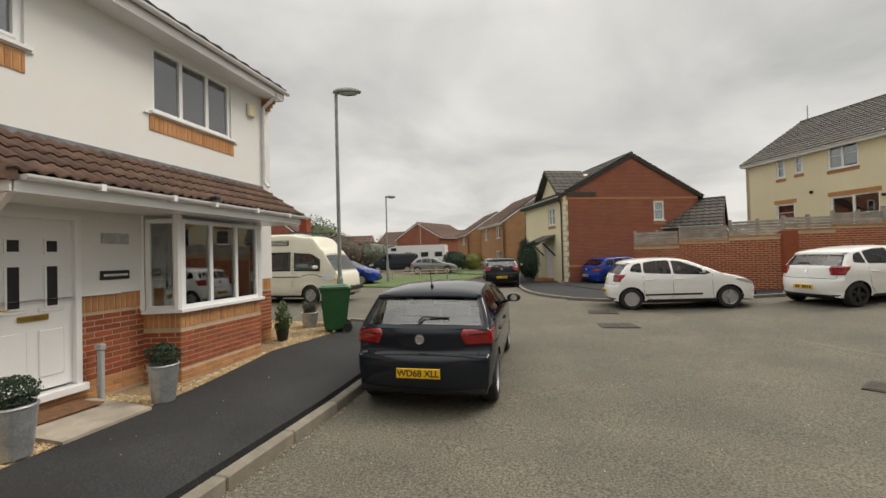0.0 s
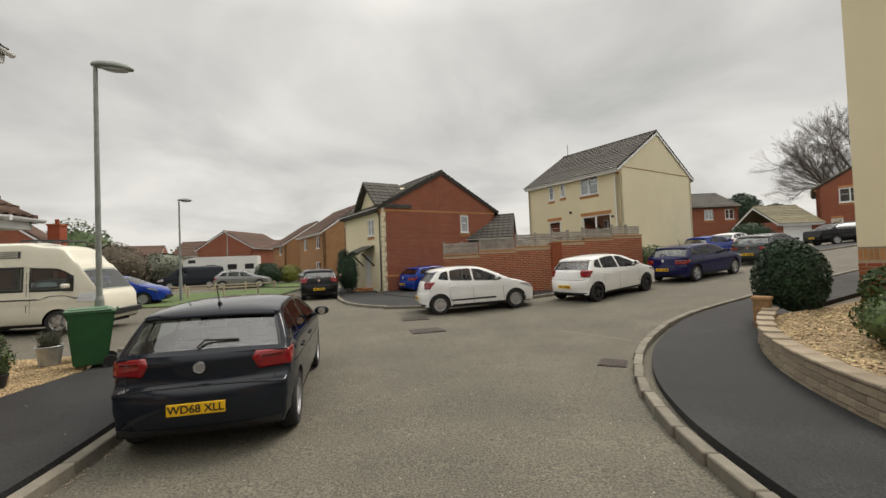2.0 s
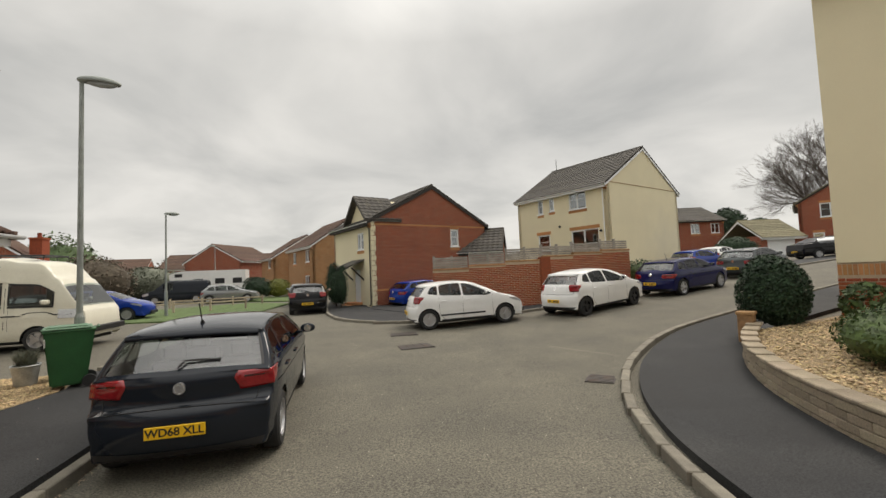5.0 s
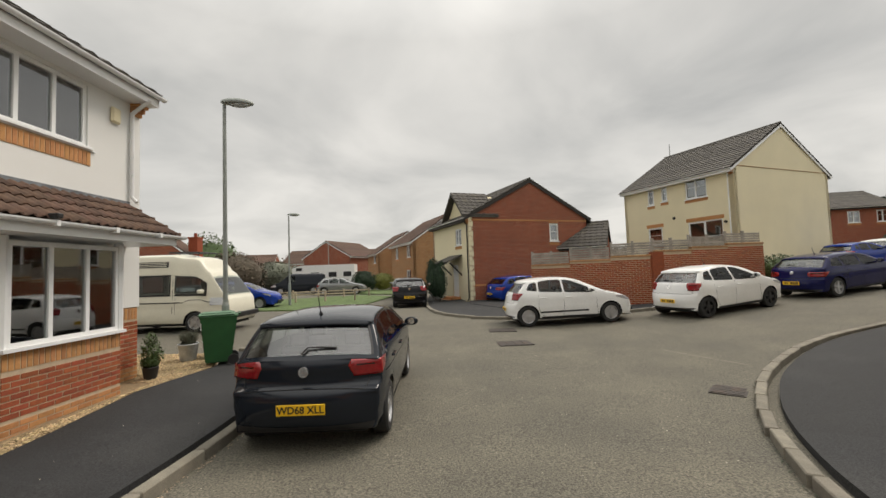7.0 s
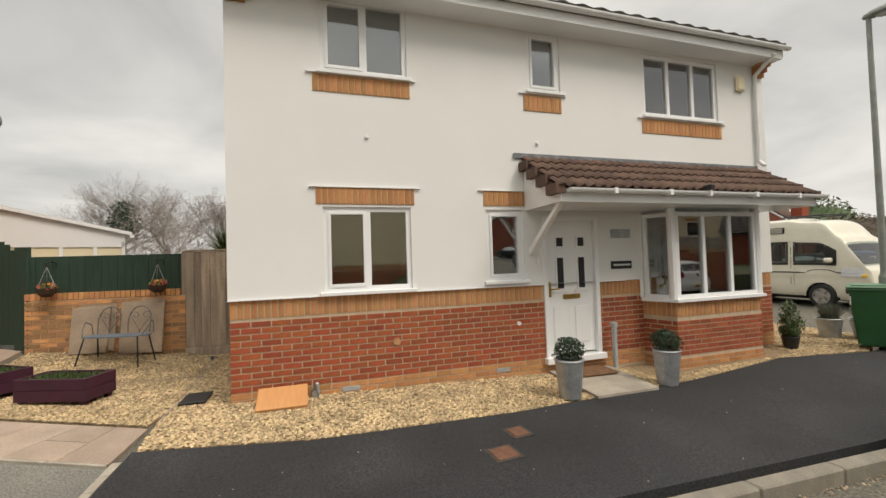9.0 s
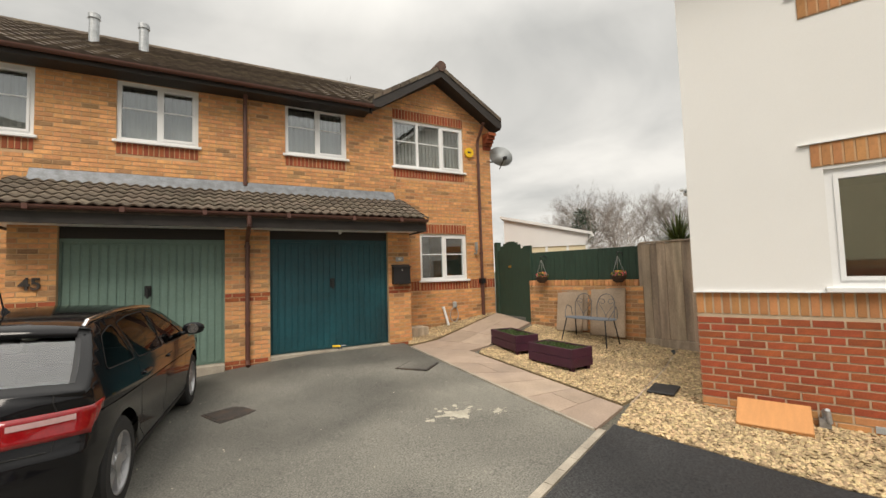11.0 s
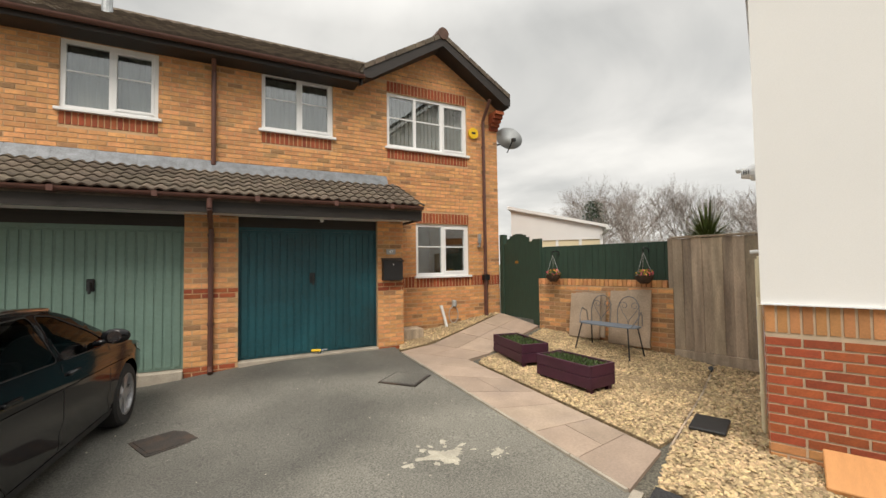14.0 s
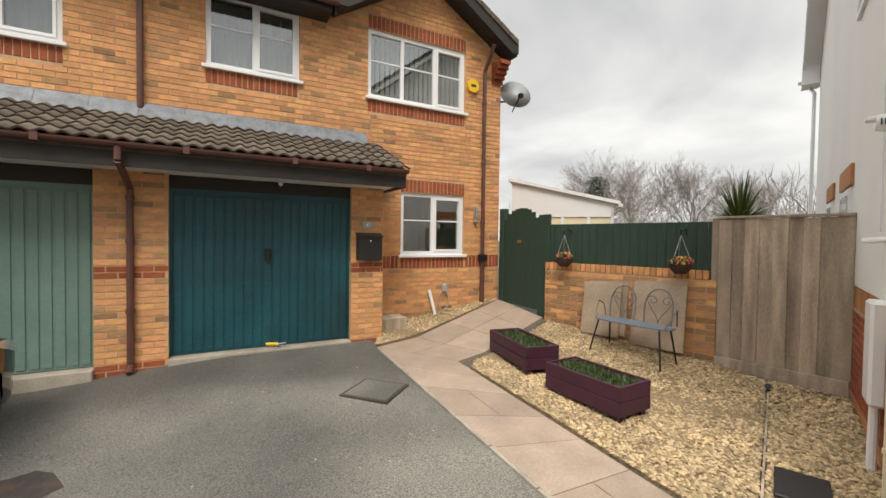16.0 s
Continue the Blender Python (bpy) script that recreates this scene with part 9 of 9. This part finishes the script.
    for k in range(n):
        part("board", boxes((L2 * k / n, 0.0 + 0.012 * (k % 2), 0.16, L2 * (k + 1) / n + 0.008, 0.018 + 0.012 * (k % 2), 1.80 + 0.004 * (k % 3)), bevel=0.003), M["fence_wood"], f2)
    part("gravel_board", boxes((-0.01, -0.02, 0.0, L2, 0.03, 0.155), bevel=0.005), M["fence_wood"], f2)
    part("capping", boxes((-0.02, -0.02, 1.81, L2 + 0.01, 0.05, 1.84), bevel=0.005), M["fence_wood"], f2)
    part("post", boxes((-0.08, 0.03, -0.1, 0.02, 0.13, 1.82)), M["fence_wood"], f2)


garden_wall()


def conservatory():
    h = thing("conservatory", pose(-7.2, -6.5, 0.1, 0, 0, 112), "white lean-to conservatory behind the gate", "conservatory")
    L = 2.7
    bm = bmesh.new(); prism(bm, [(0, 0, 2.15), (L, 0, 2.15), (L, 0, 2.5), (0, 0, 3.15)], (0, 0.08, 0)); part("end_panel", bm, M["upvc"], h)
    bm = bmesh.new(); prism(bm, [(-0.1, -0.1, 3.17), (L + 0.15, -0.1, 2.47), (L + 0.15, -0.1, 2.56), (-0.1, -0.1, 3.26)], (0, 3.2, 0)); part("roof", bm, M["upvc"], h)
    for k in range(4):
        part("mullion", boxes((L * k / 4, 0, 0, L * k / 4 + 0.08, 0.07, 2.15)), M["upvc"], h)
    part("corner_post", boxes((L - 0.08, 0, 0, L, 3.0, 0.5), (L - 0.08, 0, 0.5, L, 0.08, 2.3)), M["upvc"], h)
    part("base_wall", boxes((0, 0.0, 0, L - 0.09, 0.1, 0.9)), M["upvc"], h)
    part("pane", boxes((0.08, 0.03, 0.9, L - 0.08, 0.04, 2.15)), M["render_cream"], h, "drawn cream blind behind glass")
    part("gutter", boxes((L + 0.1, -0.1, 2.41, L + 0.2, 3.1, 2.49)), M["upvc"], h)


conservatory()

# trees behind the gardens
bare_tree("bare branching tree behind the conservatory", -24.5, -11.5, -0.5, 8.6, 0.7, 21, 6, trunk=0.11)
bare_tree("bare branching tree with ivy", -27.5, -8.2, -0.5, 8.2, 0.7, 22, 6, trunk=0.11)
bare_tree("bare birch behind the fence", -30.0, -4.5, -0.5, 8.0, 0.6, 23, 6, trunk=0.1)
bare_tree("bare birch behind the white house", -31.0, -1.0, -0.5, 7.6, 0.6, 24, 6, trunk=0.1)
bare_tree("bare tree behind the buff houses", -10.0, -24.0, 0, 13.0, 0.7, 25, 5)
bare_tree("bare tree behind the buff houses", -4.5, -26.0, 0, 12.0, 0.7, 26, 5)
h = thing("ivy_tree", pose(-25.2, -10.2, -0.2), "tree trunk wrapped in dark ivy", "tree"); bm = bmesh.new(); tube(bm, (0, 0, 0), (0, 0, 5), 0.15, 0.08); part("trunk", bm, M["bark"], h)
bm = bmesh.new(); leaf_cloud(bm, (0, 0, 4.6), (0.9, 0.9, 1.5), 2200, 0.16, 31, 0.4); part("ivy", bm, M["leaf_dark"], h)
thicket("bare winter scrub behind the gardens", -22.0, -14.0, -0.3, 18.0, 3.9, 70, 41, 260)
thicket("bare winter scrub behind the gardens", -21.0, -4.0, -0.3, 14.0, 3.4, 80, 42, 200)


def spiky_plant(x, y, z):
    h = thing("phormium", pose(x, y, z), "spiky yellow-green plant above the fence", "plant")
    bm = bmesh.new(); rnd = random.Random(5)
    for _ in range(320):
        a, t, L = rnd.uniform(0, 6.28), rnd.uniform(0.1, 1.7), rnd.uniform(0.8, 1.35)
        p = Vector((0, 0, 0)); d = Vector((math.cos(a) * t, math.sin(a) * t, 1.2)).normalized(); sd = Vector((-math.sin(a), math.cos(a), 0)) * 0.03
        last = None
        for k in range(5):
            q = p + d * L / 4 * k + Vector((0, 0, -0.06 * k * k * t * 0.5))
            w = sd * (1 - k / 4.2)
            cur = (bm.verts.new(q - w), bm.verts.new(q + w))
            if last:
                bm.faces.new((last[0], last[1], cur[1], cur[0]))
            last = cur
    part("leaves", bm, M["leaf_spike"], h)
    bm = bmesh.new(); tube(bm, (0, 0, -2.0), (0, 0, 0.1), 0.12, 0.1); part("stem", bm, M["bark"], h)


spiky_plant(-6.8, -1.2, 1.85)


# ---- street lamps ----
def street_lamp(x, y, hgt, label, turn):
    h = thing("street_lamp", pose(x, y, ground_z(x, y) + 0.05, 0, 0, turn), label, "street lamp", group="street lamps")
    bm = bmesh.new(); tube(bm, (0, 0, 0), (0, 0, 1.2), 0.075, 0.075, n=14); tube(bm, (0, 0, 1.2), (0, 0, 1.28), 0.075, 0.05, n=14); tube(bm, (0, 0, 1.28), (0, 0, hgt - 0.06), 0.05, 0.036, n=14)
    part("column", bm, M["lamp_grey"], h)
    part("access_door", boxes((-0.045, -0.082, 0.5, 0.045, -0.06, 0.95)), M["lamp_grey"], h)
    bm = bmesh.new(); bmesh.ops.create_icosphere(bm, subdivisions=3, radius=1)
    for v in bm.verts:
        v.co = Vector((v.co.x * 0.34 + 0.26, v.co.y * 0.13, max(v.co.z, -0.3) * 0.1))
    part("hood", bm, M["lamp_grey"], h, smooth=True)
    h.children[-1].location.z = hgt
    bm = bmesh.new(); bmesh.ops.create_icosphere(bm, subdivisions=2, radius=1)
    for v in bm.verts:
        v.co = Vector((v.co.x * 0.24 + 0.3, v.co.y * 0.1, min(v.co.z, 0.0) * 0.07 - 0.028))
    part("lens", bm, M["grey_plastic"], h, smooth=True); h.children[-1].location.z = hgt


street_lamp(1.02, 10.0, 5.62, "grey steel street lamp column by the bin", 15)
street_lamp(-3.33, 24.5, 5.15, "grey steel street lamp on the verge", 15)
street_lamp(-7.5, 46.0, 5.2, "distant grey street lamp", 180)

# ---- verge, rails and planting across the road ----
verge = sheet("verge", [(-12, 22.2), (-1.2, 21.2), (1.0, 24.0), (1.6, 31.0), (-1.0, 33.5), (-6, 30.5), (-12, 29.5)], 0.06, M["grass"], skirt=0.15, step=1.5); tagged(verge, "short green grass verge", "lawn", kind="structure")
verge2 = sheet("verge", [(-4, 36.5), (1.2, 33.8), (2.0, 40.0), (-2, 43.0)], 0.08, M["grass"], skirt=0.15, step=1.5); tagged(verge2, "short green lawn before the far houses", "lawn", kind="structure")
for k in range(2):
    f = thing("knee_rail", pose(-11 + k * 0.0, 30.2 - k * 4.4, ground_z(-4, 28) + 0.06, 0, 0, 6), "low timber knee rail along the verge", "fence")
    n = 7
    for q in range(n):
        part("post", boxes((q * 1.8, -0.05, 0, q * 1.8 + 0.1, 0.05, 0.6), bevel=0.01), M["fence_wood"], f)
    part("rail", boxes((0, -0.04, 0.42, 1.8 * (n - 1) + 0.1, 0.04, 0.5), bevel=0.008), M["fence_wood"], f)
shrub("round_bush", "clipped round dark evergreen bush", -2.4, 40.0, -0.1, (1.15, 1.15, 1.05), 2500, 0.16, M["leaf_dark"], 51)
shrub("bush", "yellow-green bush beside the round evergreen", -0.9, 41.5, -0.1, (1.2, 1.0, 0.9), 1800, 0.16, M["leaf_yellow"], 52)
shrub("bush", "low yellow-green hedge bush", -12.5, 47.0, -0.1, (2.2, 1.2, 0.8), 1800, 0.18, M["leaf_yellow"], 53)
for k, (x, y, r, hh) in enumerate(((4.9, 25.6, 0.42, 1.0), (5.2, 24.4, 0.38, 1.15), (4.7, 27.2, 0.5, 1.3))):
    shrub("conifer", "narrow dark conifer by the brick house", x, y, -0.1, (r, r, hh), 1500, 0.11, M["leaf_dark"], 60 + k)
for k, (x, y, r) in enumerate(((-18, 42, 3.2), (-14.5, 40.0, 2.8), (-12.5, 44.5, 2.4), (-20.5, 46.5, 3.0))):
    shrub("garden_tree", "dense dark evergreen garden tree", x, y, -0.3, (r, r, r * (0.8 if k else 0.95)), 2600, 0.3, M["leaf_mid"] if k == 0 else M["twig_leaf"] if k == 1 else M["leaf_grey"], 70 + k, shell=0.6)
for k in range(12):
    shrub("far_tree", "distant winter trees on the skyline", -75 + k * 14 + (k * 37 % 9), 135 + (k * 53 % 20), -0.5, (8, 6, 3.2 + (k % 3)), 900, 1.0, M["twig_leaf"], 90 + k, stem=False, shell=0.6)

# ---- brick wall with slatted fence ----
def road_wall():
    h = thing("boundary_wall", pose(0, 0, 0), "tall red brick boundary wall stepping up the rise", "wall")
    runs = [((9.2, 18.55), (13.6, 17.1), 1.72, 1.95), ((13.6, 17.1), (18.2, 17.75), 2.1, 2.3), ((18.2, 17.75), (20.6, 24.5), 2.3, 2.9)]
    f = thing("slatted_fence", pose(0, 0, 0), "silvered horizontal slat fence above the brick wall", "fence")
    for i, (a, b, z0, z1) in enumerate(runs):
        a, b = Vector(a), Vector(b)
        L, ang = (b - a).length, math.degrees(math.atan2(b.y - a.y, b.x - a.x))
        run = pose(a.x, a.y, 0, 0, 0, ang)
        g = new("wall_run"); g.parent = h; g.matrix_local = run
        n = 3 if i < 2 else 1
        for k in range(n):
            x0, x1, zt = L * k / n, L * (k + 1) / n, z0 + (z1 - z0) * k / max(1, n - 1)
            part("core", boxes((x0, 0.0, -0.5, x1, 0.22, zt)), M["mortar"], g)
            joined_bricks(g, lay_bricks(x0, x1, -0.4, zt - 0.06), M["brick_red"], proud=0.006)
            part("coping", boxes((x0, -0.03, zt, x1, 0.25, zt + 0.07), bevel=0.008), M["brick_dark"], g)
            if i < 2:
                top = zt + (0.5 if i == 0 else 0.42)
                for q in range(5):
                    zz = zt + 0.09 + q * 0.095
                    if zz + 0.08 < top + 0.1:
                        s2 = part("slat", boxes((x0 + 0.04, 0.09, zz, x1 - 0.04, 0.115, zz + 0.08)), M["grey_fence"], f); s2.matrix_local = run
                for xp in (x0, (x0 + x1) / 2):
                    s2 = part("post", boxes((xp, 0.11, zt + 0.07, xp + 0.09, 0.2, top + 0.12)), M["grey_fence"], f); s2.matrix_local = run
    g = h.children[1]
    part("pillar", boxes((-0.12, -0.08, -0.5, 0.33, 0.3, 2.1)), M["brick_red"], g)


road_wall()
raised = sheet("raised_garden", [(9.5, 18.9), (13.7, 17.5), (18.0, 18.1), (20.4, 24.5), (33, 29), (30, 40), (12, 36), (9.0, 24)], 0.7, M["ground"], skirt=1.0, step=2); tagged(raised, "raised garden ground behind the wall", "ground", kind="structure")
shrub("bush", "low green bush at the wall's end", 19.7, 18.9, ground_z(19.7, 18.6) + 0.1, (1.0, 0.7, 0.62), 1500, 0.1, M["leaf_mid"], 110)
sheet_e = sheet("front_yard", [(6.75, 22.4), (8.2, 19.4), (9.2, 19.2), (13.5, 24.8), (12.5, 28.0), (6.9, 25.2)], 0.1, M["tarmac"], skirt=0.2, step=2); tagged(sheet_e, "tarmac parking space beside the brick house", "driveway", kind="structure")


# ---- low curved garden wall on the east corner ----
def low_wall():
    h = thing("low_garden_wall", pose(0, 0, 0), "low curved weathered block wall round the garden", "wall")
    z_top = 0.46
    pts = along(WALL_R, 0.30)
    for row in range(4):
        off = 0.15 if row % 2 else 0.0
        for x, y, a in along(WALL_R, 0.30)[: len(pts) - 1]:
            x, y = x + off * math.cos(a), y + off * math.sin(a)
            zb = ground_z(x, y) + 0.05 + row * 0.1
            me = BRICK_MESHES.get("low_block")
            if me is None:
                bmx = boxes((0.004, 0.0, 0.0, 0.294, 0.2, 0.092), bevel=0.008)
                me = bpy.data.meshes.new("block"); bmx.to_mesh(me); bmx.free(); me.materials.append(M["stone_wall"]); BRICK_MESHES["low_block"] = me
            ob = new("block", me); ob.parent = h
            ob.matrix_world = Matrix.Translation((x + 0.004 * math.sin(row * 7 + x * 5), y, zb)) @ Matrix.Rotation(a, 4, "Z") @ Matrix.Translation((0, -0.2, 0))
    for x, y, a in along(WALL_R, 0.44):
        c = part("coping", boxes((0.003, -0.23, 0, 0.437, 0.02, 0.05), bevel=0.012), M["stone_wall"], h)
        c.matrix_world = Matrix.Translation((x, y, ground_z(x, y) + 0.45)) @ Matrix.Rotation(a, 4, "Z")
    p = part("end_pillar", boxes((-0.13, -0.13, 0, 0.13, 0.13, 0.62), (-0.15, -0.15, 0.62, 0.15, 0.15, 0.68), bevel=0.008), M["brick_dark"], h); p.matrix_world = pose(13.45, 8.0, ground_z(13.4, 8), 0, 0, 30)
    bed = sheet("garden_bed", [(p[0] + 0.18, p[1] - 0.08) for p in WALL_R] + [(15.5, 7.8), (17.5, 3.0), (12, 0.5), (10.4, 1.5)], 0.37, M["gravel_bed"], skirt=0.4, step=0.8); tagged(bed, "raised stony garden bed with bark and gravel", "garden bed", kind="structure")
    poly = [(p[0] + 0.2, p[1] - 0.1) for p in WALL_R[4:]] + [(15.2, 7.6), (15.4, 5.5), (12.3, 4.0)]
    pebbles("bed_stones", poly, 0.37, 420, 0.03, "pale stones on the garden bed", M["gravel"], 9)


low_wall()
shrub("round_bush", "large clipped dark green yew ball", 14.30, 8.12, ground_z(14.2, 8.1) + 0.12, (0.62, 0.62, 0.80), 9000, 0.07, M["leaf_dark"], 120, shell=0.85)
shrub("bush", "bright green spreading garden shrub", 12.95, 5.15, ground_z(13.0, 5.2) + 0.28, (0.95, 0.95, 0.46), 9000, 0.06, M["leaf_mid"], 121, shell=0.6)
shrub("bush", "small laurel shrub by the corner house", 15.0, 7.0, ground_z(15, 7) + 0.36, (0.4, 0.4, 0.4), 500, 0.13, M["leaf_mid"], 122, core=False)
shrub("bush", "blue-grey creeping juniper in the garden bed", 12.5, 4.0, ground_z(12.4, 3.7) + 0.33, (0.7, 0.6, 0.22), 2500, 0.06, M["leaf_grey"], 123, shell=0.6)

# planting and tree up the rise
shrub("hedge", "clipped dark hedge up the rise", 38.5, 30.8, 1.7, (2.0, 1.5, 1.0), 2500, 0.2, M["leaf_dark"], 130)
shrub("conifer", "tall dark conifer up the rise", 56.0, 47.5, 2.4, (2.6, 2.6, 3.2), 3000, 0.4, M["leaf_dark"], 131)
shrub("conifer", "dark evergreen beside the tall conifer", 58.5, 45.0, 2.4, (2.4, 2.4, 2.4), 2500, 0.4, M["leaf_dark"], 132)
bare_tree("tall bare birch above the far houses", 69.5, 44.0, 1.8, 17.5, 0.55, 27, 7, twig_mat="twig_dark", trunk=0.36)

# flecks of grit on the tarmac, a joint across the junction
pebbles("grit", [(1.3, -0.4), (2.9, -0.4), (2.9, 9.5), (1.1, 9.4), (1.2, 5.0), (1.4, 1.0)], 0.1, 2, 0.007, "pale grit scattered on the pavement", M["chalk"], 61)
pebbles("grit", [(-0.6, -4.9), (1.2, -0.9), (5.0, -0.9), (4.5, -6.5), (1.5, -6.0)], 0.006, 5, 0.008, "pale grit scattered on the driveway", M["chalk"], 62)
pebbles("grit", [(3.2, 2.0), (8.0, 2.0), (9.0, 6.0), (9.5, 13.0), (5.2, 13.5), (5.2, 6.0), (3.2, 5.0)], 0.0, 8, 0.008, "pale grit scattered on the road", M["chalk"], 63)
tagged(sheet("road_joint", [(11.05, 8.75), (11.07, 8.77), (9.97, 11.17), (8.97, 13.18), (8.95, 13.17), (9.95, 11.15)], 0.004, M["kerb"], step=2), "pale tarmac joint across the junction", "joint", kind="structure")
pebbles("kerb_debris", [(3.08, 0.0), (3.24, 0.0), (3.26, 10.0), (3.08, 10.0)], 0.004, 600, 0.012, "grit and dead leaves gathered along the kerb", M["stone_slab"], 64)
pebbles("kerb_debris", [(p[0] - 0.02, p[1] + 0.02) for p in KERB_R[:40]] + [(p[0] - 0.16, p[1] + 0.12) for p in KERB_R[:40][::-1]], 0.004, 120, 0.016, "grit and moss gathered along the kerb", M["leaf_grey"], 65)
